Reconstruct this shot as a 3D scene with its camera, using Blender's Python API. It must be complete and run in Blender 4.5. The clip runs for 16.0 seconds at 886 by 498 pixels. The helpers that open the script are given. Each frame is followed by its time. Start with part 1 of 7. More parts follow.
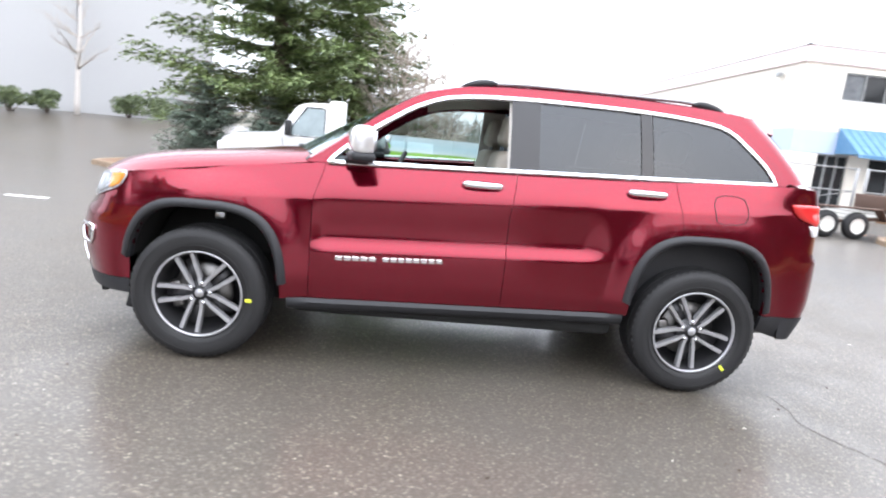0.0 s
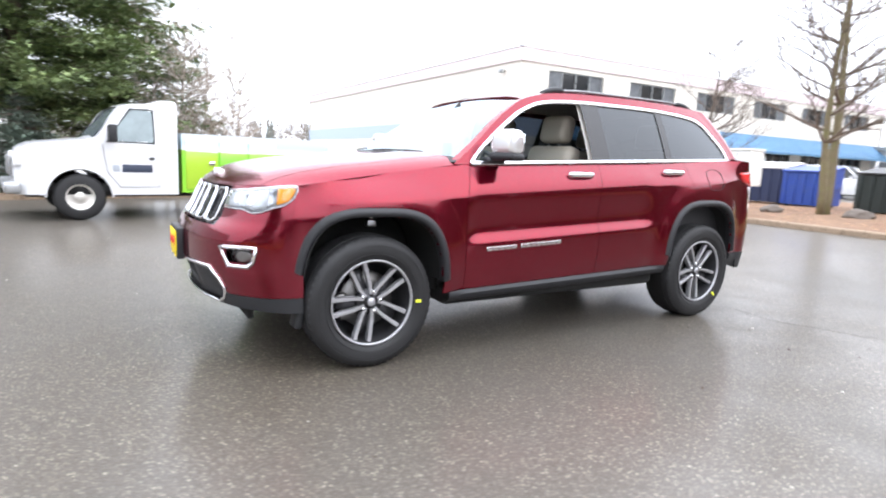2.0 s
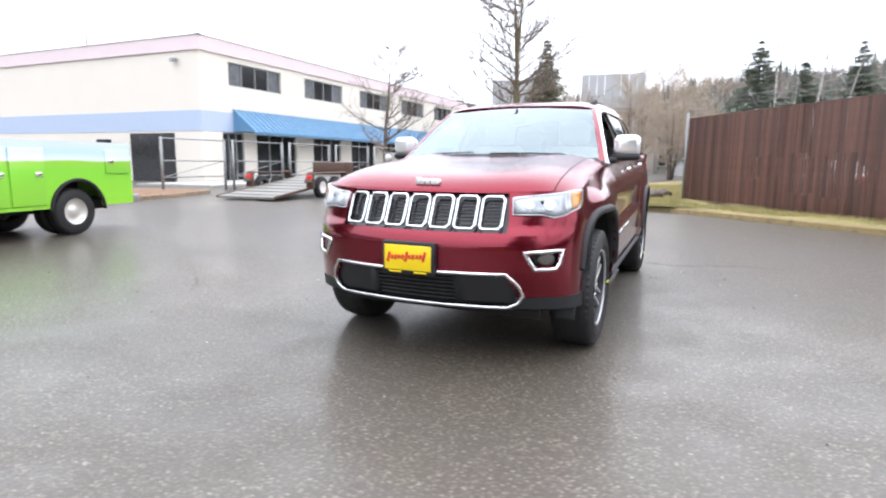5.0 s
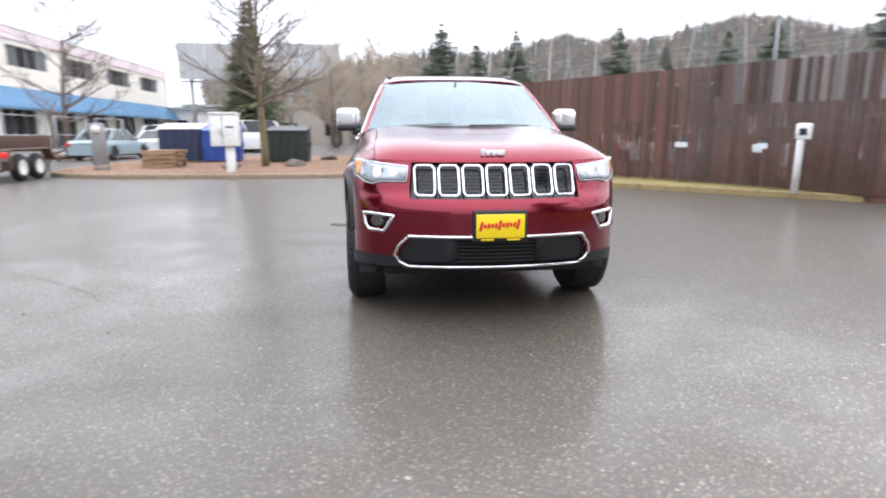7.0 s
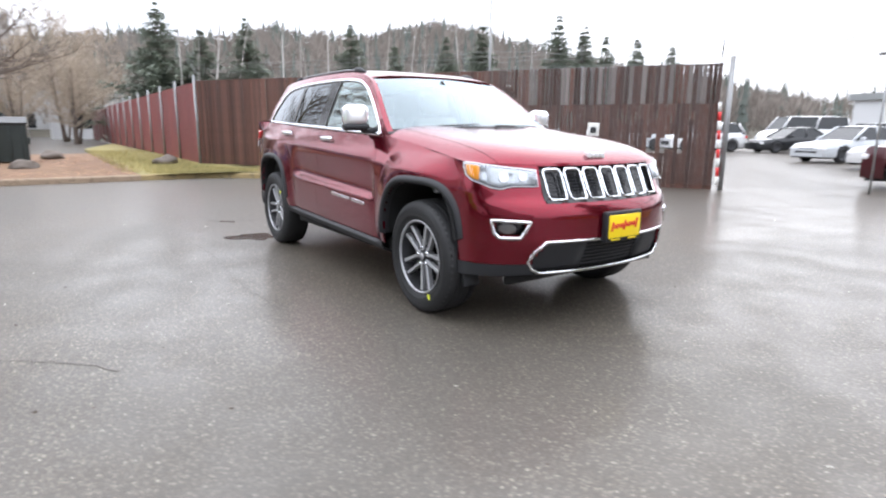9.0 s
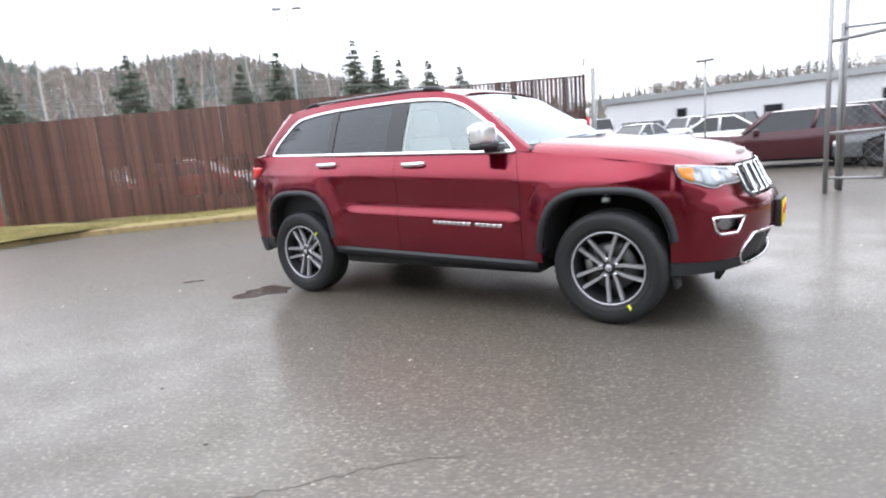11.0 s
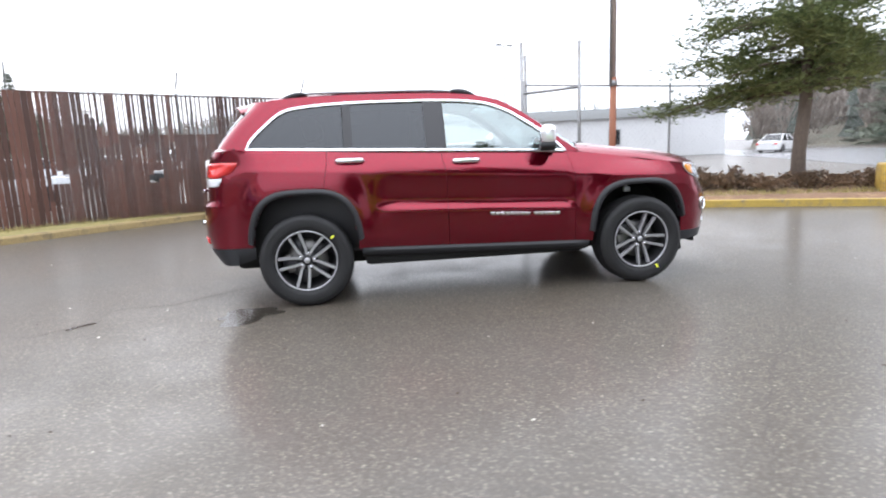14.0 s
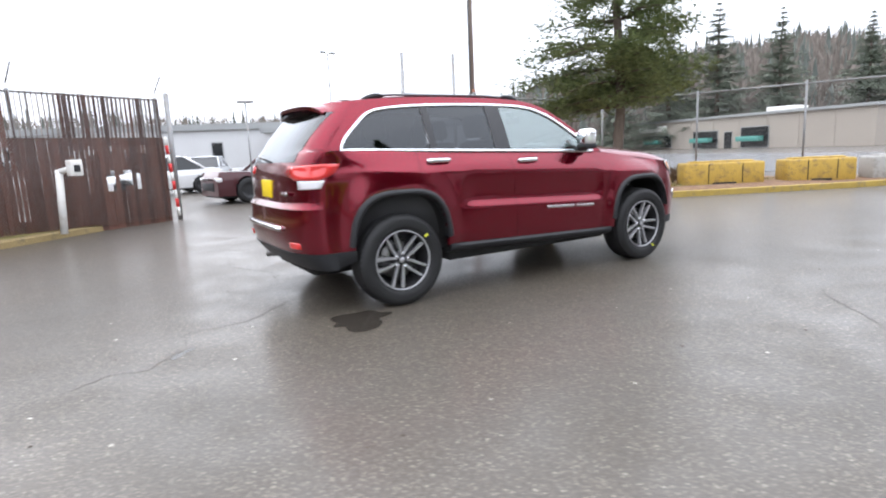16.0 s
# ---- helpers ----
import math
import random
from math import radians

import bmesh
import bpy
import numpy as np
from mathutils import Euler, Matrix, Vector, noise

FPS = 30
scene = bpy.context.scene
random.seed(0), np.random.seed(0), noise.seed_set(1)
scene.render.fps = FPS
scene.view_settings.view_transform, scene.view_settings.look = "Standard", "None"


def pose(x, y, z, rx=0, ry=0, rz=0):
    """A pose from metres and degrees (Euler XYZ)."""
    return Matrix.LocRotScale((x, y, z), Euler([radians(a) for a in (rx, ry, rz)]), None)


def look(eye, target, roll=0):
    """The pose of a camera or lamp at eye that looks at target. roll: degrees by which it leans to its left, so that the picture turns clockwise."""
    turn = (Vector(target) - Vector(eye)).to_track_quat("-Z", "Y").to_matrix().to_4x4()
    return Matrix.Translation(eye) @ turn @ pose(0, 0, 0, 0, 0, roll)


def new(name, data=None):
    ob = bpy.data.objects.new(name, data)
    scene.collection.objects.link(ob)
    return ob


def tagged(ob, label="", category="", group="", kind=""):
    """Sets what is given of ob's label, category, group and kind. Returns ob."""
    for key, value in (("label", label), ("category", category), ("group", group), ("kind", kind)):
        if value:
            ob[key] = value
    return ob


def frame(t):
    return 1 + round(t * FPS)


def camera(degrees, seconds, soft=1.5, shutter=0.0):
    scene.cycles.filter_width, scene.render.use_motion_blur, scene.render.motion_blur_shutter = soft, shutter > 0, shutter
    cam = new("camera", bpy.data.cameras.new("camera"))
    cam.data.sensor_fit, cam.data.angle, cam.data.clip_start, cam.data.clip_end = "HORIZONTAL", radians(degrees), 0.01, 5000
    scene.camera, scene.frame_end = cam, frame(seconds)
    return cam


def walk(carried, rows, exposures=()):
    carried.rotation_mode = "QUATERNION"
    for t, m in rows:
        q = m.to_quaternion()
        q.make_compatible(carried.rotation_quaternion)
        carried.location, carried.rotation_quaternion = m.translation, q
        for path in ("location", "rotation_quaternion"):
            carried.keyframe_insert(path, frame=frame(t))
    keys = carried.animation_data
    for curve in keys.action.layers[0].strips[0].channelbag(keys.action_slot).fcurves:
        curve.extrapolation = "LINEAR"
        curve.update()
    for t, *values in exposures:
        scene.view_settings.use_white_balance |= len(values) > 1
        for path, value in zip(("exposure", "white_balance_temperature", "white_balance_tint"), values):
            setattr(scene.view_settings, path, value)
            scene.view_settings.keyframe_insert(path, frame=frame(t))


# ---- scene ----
LENS = 75.39
PATH = (
    (0.0, -0.318, -4.145, 1.343, -3.97, -10.16, 5.61),
    (0.5, -0.885, -4.219, 1.304, -10.37, -9.03, 4.14),
    (1.0, -1.464, -4.131, 1.246, -16.91, -9.51, 4.07),
    (1.5, -2.122, -4.048, 1.246, -24.43, -9.21, 4.24),
    (2.0, -2.750, -3.864, 1.215, -30.69, -8.95, 2.43),
    (2.5, -3.331, -3.635, 1.202, -37.78, -8.02, 2.85),
    (2.8, -3.629, -3.421, 1.175, -40.21, -9.33, 2.64),
    (3.0, -3.821, -3.281, 1.158, -42.92, -9.99, 1.00),
    (5.5, -5.488, -0.980, 1.211, -71.36, -9.07, -0.67),
    (6.0, -5.669, -0.457, 1.228, -77.03, -11.13, -2.73),
    (6.5, -5.744, 0.096, 1.202, -83.98, -12.02, -0.17),
    (7.0, -5.725, 0.734, 1.190, -96.62, -11.33, 0.01),
    (7.5, -5.582, 1.319, 1.188, -103.66, -11.80, -0.08),
    (8.0, -5.393, 1.893, 1.213, -112.42, -12.42, 0.49),
    (8.5, -5.048, 2.409, 1.208, -118.04, -12.86, -1.06),
    (9.0, -4.668, 2.951, 1.235, -124.65, -11.85, 0.40),
    (11.5, -2.141, 4.923, 1.285, -151.78, -11.02, -4.97),
    (12.0, -1.603, 5.252, 1.266, -159.94, -11.44, -4.05),
    (12.5, -1.023, 5.480, 1.247, -167.51, -11.32, -4.78),
    (13.0, -0.356, 5.683, 1.229, -173.37, -10.57, -3.07),
    (13.5, 0.316, 5.722, 1.227, -181.41, -11.22, -3.14),
    (14.0, 0.990, 5.668, 1.232, -187.96, -9.73, -2.35),
    (14.5, 1.485, 5.548, 1.190, -191.10, -10.48, -3.18),
    (15.0, 2.084, 5.358, 1.194, -197.02, -10.55, -4.40),
    (15.5, 2.924, 5.342, 1.228, -207.00, -9.65, -4.48),
    (16.0, 3.559, 5.094, 1.273, -210.82, -9.85, -2.59),
)
cam = camera(LENS, 16.0, 2.0, 0.5)
walk(cam, [(t, pose(x, y, z, 90 + pitch, 0, yaw) @ pose(0, 0, 0, 0, 0, roll)) for t, x, y, z, yaw, pitch, roll in PATH],
     [(0.0, 0.44), (1.0, 0.52), (1.5, 0.42), (2.8, 0.18), (5.5, -0.08), (8.5, -0.12), (11.5, -0.05), (13.5, -0.05), (16.0, -0.18)])

# ---- sky and light: bright overcast ----
world = bpy.data.worlds.new("overcast")
scene.world = world
world.use_nodes = True
wn, wl = world.node_tree.nodes, world.node_tree.links
sky = wn.new("ShaderNodeTexSky")
sky.sky_type, sky.sun_disc = "NISHITA", False
sky.sun_elevation, sky.sun_rotation = radians(38), radians(150)
sky.air_density, sky.dust_density, sky.ozone_density = 1.0, 4.0, 1.0
haze = wn.new("ShaderNodeMix")
haze.data_type = "RGBA"
haze.inputs[0].default_value = 0.88
wl.new(sky.outputs[0], haze.inputs[6])
# cloud cover: brightest overhead, as an overcast sky is
wtc, wsep, wmap, wmul = wn.new("ShaderNodeTexCoord"), wn.new("ShaderNodeSeparateXYZ"), wn.new("ShaderNodeMapRange"), wn.new("ShaderNodeVectorMath")
wl.new(wtc.outputs["Generated"], wsep.inputs[0])
wl.new(wsep.outputs[2], wmap.inputs[0])
wmap.inputs[1].default_value, wmap.inputs[2].default_value = 0.0, 1.0
wmap.inputs[3].default_value, wmap.inputs[4].default_value = 13.5, 31.0
wmul.operation = "SCALE"
wmul.inputs[0].default_value = (0.950, 0.995, 1.115)
wl.new(wmap.outputs[0], wmul.inputs["Scale"])
wl.new(wmul.outputs[0], haze.inputs[7])
wl.new(haze.outputs[2], wn["Background"].inputs[0])
wn["Background"].inputs[1].default_value = 0.14
sun = new("sun", bpy.data.lights.new("sun", "SUN"))
sun.data.energy, sun.data.angle, sun.data.color = 0.8, radians(140), (1.0, 0.97, 0.93)
sun.matrix_world = look((0, 0, 30), (-8, 10, 0))

# ---- materials ----


def shader(name):
    m = bpy.data.materials.new(name)
    m.use_nodes = True
    nt = m.node_tree
    return m, nt.nodes, nt.links, nt.nodes["Principled BSDF"]


def coords(n, l, scale=1.0, stretch=(1, 1, 1)):
    tc = n.new("ShaderNodeTexCoord")
    mp = n.new("ShaderNodeMapping")
    mp.inputs["Scale"].default_value = [scale * s for s in stretch]
    l.new(tc.outputs["Object"], mp.inputs[0])
    return mp.outputs[0]


def noise_tex(n, l, vec, scale, detail=4, rough=0.55):
    t = n.new("ShaderNodeTexNoise")
    t.inputs["Scale"].default_value, t.inputs["Detail"].default_value, t.inputs["Roughness"].default_value = scale, detail, rough
    l.new(vec, t.inputs["Vector"])
    return t.outputs["Fac"]


def ramp(n, l, fac, stops):
    r = n.new("ShaderNodeValToRGB")
    e = r.color_ramp.elements
    while len(e) < len(stops):
        e.new(0.5)
    for s, (p, c) in zip(e, stops):
        s.position, s.color = p, (*c, 1) if len(c) == 3 else c
    l.new(fac, r.inputs[0])
    return r.outputs[0]


def mixed(n, l, fac, a, b, blend="MIX"):
    m = n.new("ShaderNodeMix")
    m.data_type, m.blend_type = "RGBA", blend
    for sock, v in ((m.inputs[0], fac), (m.inputs[6], a), (m.inputs[7], b)):
        if hasattr(v, "is_linked"):
            l.new(v, sock)
        elif isinstance(v, (int, float)):
            sock.default_value = v
        else:
            sock.default_value = (*v, 1)
    return m.outputs[2]


def bumped(n, l, b, height, strength, dist):
    k = n.new("ShaderNodeBump")
    k.inputs["Strength"].default_value, k.inputs["Distance"].default_value = strength, dist
    l.new(height, k.inputs["Height"])
    l.new(k.outputs[0], b.inputs["Normal"])


def plain(name, c, rough=0.5, metal=0.0, var=0.12, fine=60, coarse=3, bump=0.0, coat=0.0, spread=0.0, stretch=(1, 1, 1), dirt=None, even=0.08):
    """A surface with grain and blotches; spread: change from piece to piece."""
    m, n, l, b = shader(name)
    v = coords(n, l, 1, stretch)
    lo = [max(0, x * (1 - var)) for x in c]
    hi = [min(1, x * (1 + var)) for x in c]
    col = mixed(n, l, noise_tex(n, l, v, coarse), lo, hi)
    g = noise_tex(n, l, v, fine, 3)
    col = mixed(n, l, 0.5, col, ramp(n, l, g, [(0.3, lo), (0.7, hi)]))
    if dirt:
        col = mixed(n, l, ramp(n, l, noise_tex(n, l, v, coarse * 2.3, 6, 0.7), [(0.5, (0, 0, 0)), (0.72, (1, 1, 1))]), col, dirt)
    if spread:
        oi = n.new("ShaderNodeObjectInfo")
        geo = n.new("ShaderNodeNewGeometry")
        add = n.new("ShaderNodeMath")
        add.operation = "ADD"
        l.new(oi.outputs["Random"], add.inputs[0])
        l.new(geo.outputs["Random Per Island"], add.inputs[1])
        fr = n.new("ShaderNodeMath")
        fr.operation = "FRACT"
        l.new(add.outputs[0], fr.inputs[0])
        col = mixed(n, l, 1.0, col, ramp(n, l, fr.outputs[0], [(0, [1 - spread] * 3), (1, [1 + spread] * 3)]), "MULTIPLY")
    l.new(col, b.inputs["Base Color"])
    rr = n.new("ShaderNodeMapRange")
    rr.inputs[3].default_value, rr.inputs[4].default_value = max(0.02, rough - even), min(1, rough + even)
    l.new(g, rr.inputs[0])
    l.new(rr.outputs[0], b.inputs["Roughness"])
    b.inputs["Metallic"].default_value = metal
    if coat:
        b.inputs["Coat Weight"].default_value, b.inputs["Coat Roughness"].default_value = coat, 0.03
    if bump:
        bumped(n, l, b, g, 0.5, bump)
    return m


def car_paint(name, c, metal=0.35, rough=0.32, drops=True, coat=0.72, haze=0.03, bead=0.06):
    m, n, l, b = shader(name)
    v = coords(n, l)
    flake = noise_tex(n, l, v, 900, 2)
    col = mixed(n, l, ramp(n, l, flake, [(0.35, (0, 0, 0)), (0.7, (1, 1, 1))]), [x * 0.85 for x in c], [min(1, x * 1.25) for x in c])
    l.new(col, b.inputs["Base Color"])
    b.inputs["Metallic"].default_value, b.inputs["Roughness"].default_value = metal, rough
    b.inputs["Coat Weight"].default_value, b.inputs["Coat Roughness"].default_value, b.inputs["Coat IOR"].default_value = coat, haze, 1.47
    if drops:
        k = n.new("ShaderNodeBump")
        k.inputs["Strength"].default_value, k.inputs["Distance"].default_value = bead, 0.001
        l.new(ramp(n, l, noise_tex(n, l, v, 160, 2), [(0.6, (0, 0, 0)), (0.72, (1, 1, 1))]), k.inputs["Height"])
        l.new(k.outputs[0], b.inputs["Coat Normal"])
    return m


def glass(name, tint, gloss=0.05, sheen=(1, 1, 1)):
    """A pane: tinted see-through with a mirror gloss that grows with the angle."""
    m, n, l, b = shader(name)
    n.remove(b)
    tr, gl, lw, mx = n.new("ShaderNodeBsdfTransparent"), n.new("ShaderNodeBsdfGlossy"), n.new("ShaderNodeLayerWeight"), n.new("ShaderNodeMixShader")
    tr.inputs[0].default_value, gl.inputs[0].default_value = (*tint, 1), (*sheen, 1)
    gl.inputs["Roughness"].default_value, lw.inputs[0].default_value = 0.0, 0.5
    pw, mr = n.new("ShaderNodeMath"), n.new("ShaderNodeMapRange")
    pw.operation = "POWER"
    pw.inputs[1].default_value = 4.0
    mr.inputs[3].default_value, mr.inputs[4].default_value = gloss, 1.0
    l.new(lw.outputs["Facing"], pw.inputs[0])
    l.new(pw.outputs[0], mr.inputs[0])
    l.new(mr.outputs[0], mx.inputs[0])
    l.new(tr.outputs[0], mx.inputs[1])
    l.new(gl.outputs[0], mx.inputs[2])
    l.new(mx.outputs[0], n["Material Output"].inputs[0])
    return m


PAINT = car_paint("cherry_red_paint", (0.170, 0.0024, 0.0143), 0.82, 0.15)
PAINT_BEADED = car_paint("rain_beaded_red_paint", (0.170, 0.0024, 0.0143), 0.82, 0.20, True, 0.45, 0.22, 0.3)
CHROME = plain("chrome", (0.86, 0.87, 0.89), 0.10, 1.0, 0.03, even=0.02)
BLACK_PLASTIC = plain("black_grained_plastic", (0.012, 0.0125, 0.015), 0.55, 0, 0.2, 400, 4, 0.0006)
GLOSS_BLACK = plain("gloss_black", (0.010, 0.010, 0.012), 0.08, 0, 0.1)
DARK = plain("dark_underside", (0.012, 0.012, 0.012), 0.85)
RUBBER = plain("tyre_rubber", (0.012, 0.012, 0.013), 0.62, 0, 0.3, 200, 8, 0.0005)
ALLOY = plain("machined_alloy", (0.46, 0.47, 0.49), 0.30, 1.0, 0.06)
SPOKE_FACE = plain("satin_machined_spoke", (0.42, 0.42, 0.435), 0.36, 0.6, 0.08)
ALLOY_DARK = plain("painted_grey_alloy", (0.045, 0.045, 0.048), 0.35, 0.5, 0.1)
CAP = plain("bright_chrome_cap", (0.90, 0.90, 0.91), 0.16, 0.72, 0.02, even=0.01)
SATIN = plain("satin_silver", (0.80, 0.80, 0.81), 0.45, 0.5, 0.05)
STEEL = plain("brake_steel", (0.20, 0.195, 0.19), 0.4, 1.0, 0.15)
CLEAR = glass("clear_green_glass", (0.50, 0.58, 0.56), 0.21, (0.86, 0.97, 0.97))
SCREEN = glass("windshield_glass", (0.58, 0.68, 0.68), 0.17, (0.82, 0.95, 1.0))
PRIVACY = glass("dark_privacy_glass", (0.045, 0.05, 0.055), 0.06, (0.92, 0.96, 1.0))
LENS_GLASS = glass("lamp_lens", (0.93, 0.95, 0.97), 0.05)
AMBER = plain("amber_reflector", (0.85, 0.30, 0.02), 0.15, 0, 0.1, 120, 10, 0, 0.8)
TAIL_RED = plain("red_lens", (0.68, 0.022, 0.022), 0.12, 0, 0.12, 120, 10, 0, 1.0)
REFLECTOR = plain("lamp_reflector", (0.50, 0.52, 0.54), 0.45, 0.35, 0.08, 30, 8)
WHITE_LENS = plain("white_lens", (0.75, 0.75, 0.76), 0.12, 0.0, 0.08, 60, 8, 0, 1.0)
LEATHER = plain("beige_leather", (0.36, 0.32, 0.265), 0.5, 0, 0.1, 150, 5, 0.001)
HEADLINER = plain("pale_headliner", (0.60, 0.57, 0.52), 0.9)
DASH = plain("dark_dashboard", (0.03, 0.03, 0.032), 0.6, 0, 0.15, 200)
YELLOW_MARK = plain("yellow_paint_mark", (0.75, 0.78, 0.05), 0.6)
PLATE_YELLOW = plain("yellow_plate", (0.85, 0.62, 0.01), 0.4, 0, 0.06)
RED_INK = plain("red_ink", (0.62, 0.03, 0.02), 0.5)

# ---- mesh helpers ----


def mesh(name, verts, faces, material=None, smooth=True):
    me = bpy.data.meshes.new(name)
    me.from_pydata([tuple(v) for v in verts], [], faces)
    if material:
        me.materials.append(material)
    if smooth:
        me.polygons.foreach_set("use_smooth", [True] * len(me.polygons))
    me.update()
    return me


def part(name, data, material, parent, label="", smooth=True):
    """data: (verts, faces), a bmesh or a mesh; linked as one object under parent."""
    if isinstance(data, tuple):
        me = mesh(name, data[0], data[1], material, smooth)
    elif isinstance(data, bmesh.types.BMesh):
        me = bpy.data.meshes.new(name)
        data.to_mesh(me)
        data.free()
        me.materials.append(material)
        if smooth:
            me.polygons.foreach_set("use_smooth", [True] * len(me.polygons))
    else:
        me = data
    ob = new(name, me)
    ob.parent = parent
    return tagged(ob, label)


def thing(name, label, category, at=None, group="", kind=""):
    ob = new(name)
    ob.empty_display_size = 0.2
    if at is not None:
        ob.matrix_world = at
    return tagged(ob, label, category, group, kind)


def lone(name, data, material, label, category, at=None, group="", kind="", smooth=False):
    ob = part(name, data, material, None, "", smooth)
    if at is not None:
        ob.matrix_world = at
    return tagged(ob, label, category, group, kind)


def thick(ob, t, offset=-1.0):
    s = ob.modifiers.new("thickness", "SOLIDIFY")
    s.thickness, s.offset = t, offset
    e = ob.modifiers.new("crisp", "EDGE_SPLIT")
    e.split_angle = math.radians(38)
    return ob


def rounded(ob, w=0.01, seg=2):
    b = ob.modifiers.new("edges", "BEVEL")
    b.width, b.segments, b.limit_method = w, seg, "ANGLE"
    return ob


def grid(fn, nu, nv, keep=None, flip=False):
    """Quads over fn(u, v); keep(centre) leaves faces out."""
    vs = [Vector(fn(i / nu, j / nv)) for i in range(nu + 1) for j in range(nv + 1)]
    fs = []
    for i in range(nu):
        for j in range(nv):
            a = i * (nv + 1) + j
            f = (a, a + nv + 1, a + nv + 2, a + 1)
            if keep and not keep(sum((vs[k] for k in f), Vector()) / 4):
                continue
            fs.append(f[::-1] if flip else f)
    return vs, fs


def mirrored(d):
    return [Vector((v[0], -v[1], v[2])) for v in d[0]], [f[::-1] for f in d[1]]


def joined(*ds):
    vs, fs = [], []
    for v, f in ds:
        k = len(vs)
        vs += [Vector(p) for p in v]
        fs += [tuple(i + k for i in q) for q in f]
    return vs, fs


def whole(d):
    """A half and its mirror image, welded along the middle."""
    vs, fs = joined(d, mirrored(d))
    n = len(d[0])
    own = [i - n if i >= n and abs(v.y) < 1e-4 else i for i, v in enumerate(vs)]
    return vs, [tuple(own[i] for i in f) for f in fs]


def moved(d, m):
    return [m @ Vector(v) for v in d[0]], d[1]


def block(x0, x1, y0, y1, z0, z1):
    return ([(x0, y0, z0), (x1, y0, z0), (x1, y1, z0), (x0, y1, z0), (x0, y0, z1), (x1, y0, z1), (x1, y1, z1), (x0, y1, z1)],
            [(3, 2, 1, 0), (4, 5, 6, 7), (0, 1, 5, 4), (1, 2, 6, 5), (2, 3, 7, 6), (3, 0, 4, 7)])


def soft_block(x0, x1, y0, y1, z0, z1, r=0.02, seg=2):
    bm = bmesh.new()
    bmesh.ops.create_cube(bm, size=1)
    for v in bm.verts:
        v.co = Vector((x0 + (v.co.x + 0.5) * (x1 - x0), y0 + (v.co.y + 0.5) * (y1 - y0), z0 + (v.co.z + 0.5) * (z1 - z0)))
    bmesh.ops.bevel(bm, geom=bm.edges[:], offset=r, segments=seg, affect="EDGES", profile=0.5)
    return as_data(bm)


def as_data(bm):
    bm.verts.index_update()
    d = ([v.co.copy() for v in bm.verts], [tuple(v.index for v in f.verts) for f in bm.faces])
    bm.free()
    return d


def tube(pts, r, seg=8, closed=False, flat=1.0, up=None):
    """A tube along pts; r: a radius or one per point; flat squeezes it along up."""
    pts = [Vector(p) for p in pts]
    n = len(pts)
    rs = r if isinstance(r, (list, tuple)) else [r] * n
    vs, fs = [], []
    side = None
    for i, p in enumerate(pts):
        a = pts[i - 1] if (i > 0 or closed) else p
        b = pts[(i + 1) % n] if (i < n - 1 or closed) else p
        d = (b - a).normalized()
        if up is not None:
            s = d.cross(Vector(up)).normalized()
        elif side is None:
            s = d.orthogonal().normalized()
        else:
            s = (side - d * side.dot(d)).normalized()
        side = s
        t = d.cross(s)
        for k in range(seg):
            w = 2 * math.pi * k / seg
            vs.append(p + s * (math.cos(w) * rs[i]) + t * (math.sin(w) * rs[i] * flat))
    for i in range(n if closed else n - 1):
        for k in range(seg):
            a, b = i * seg + k, i * seg + (k + 1) % seg
            c, d = ((i + 1) % n) * seg + (k + 1) % seg, ((i + 1) % n) * seg + k
            fs.append((a, b, c, d))
    if not closed:
        fs.append(tuple(range(seg))[::-1])
        fs.append(tuple((n - 1) * seg + k for k in range(seg)))
    return vs, fs


def lathe(profile, seg=40, axis="y"):
    """A turned shape; profile: (radius, along)."""
    vs, fs = [], []
    n = len(profile)
    for k in range(seg):
        c, s = math.cos(2 * math.pi * k / seg), math.sin(2 * math.pi * k / seg)
        for r, a in profile:
            vs.append((r * c, a, r * s) if axis == "y" else (r * c, r * s, a))
    for k in range(seg):
        for i in range(n - 1):
            a, b = k * n + i, ((k + 1) % seg) * n + i
            f = (a, a + 1, b + 1, b)
            fs.append(f if axis == "y" else f[::-1])
    return vs, fs


def prism(outline, a, b, plane="xz"):
    """The outline, in two coordinates, drawn out from a to b along the third."""
    n = len(outline)
    def put(p, t):
        return (p[0], t, p[1]) if plane == "xz" else ((t, p[0], p[1]) if plane == "yz" else (p[0], p[1], t))
    vs = [put(p, a) for p in outline] + [put(p, b) for p in outline]
    fs = [tuple(range(n)), tuple(range(2 * n - 1, n - 1, -1))]
    fs += [(i, i + n, (i + 1) % n + n, (i + 1) % n) for i in range(n)]
    return vs, fs


def facing(ob):
    """Turns all faces outwards."""
    bm = bmesh.new()
    bm.from_mesh(ob.data)
    bmesh.ops.recalc_face_normals(bm, faces=bm.faces[:])
    bm.to_mesh(ob.data)
    bm.free()
    return ob


def lerp(x, xs, ys):
    return float(np.interp(x, xs, ys))


def ease(a, b, x):
    t = min(1, max(0, (x - a) / (b - a)))
    return t * t * (3 - 2 * t)

# ---- the red four-door car: front towards -x, its middle between the axles at the origin ----


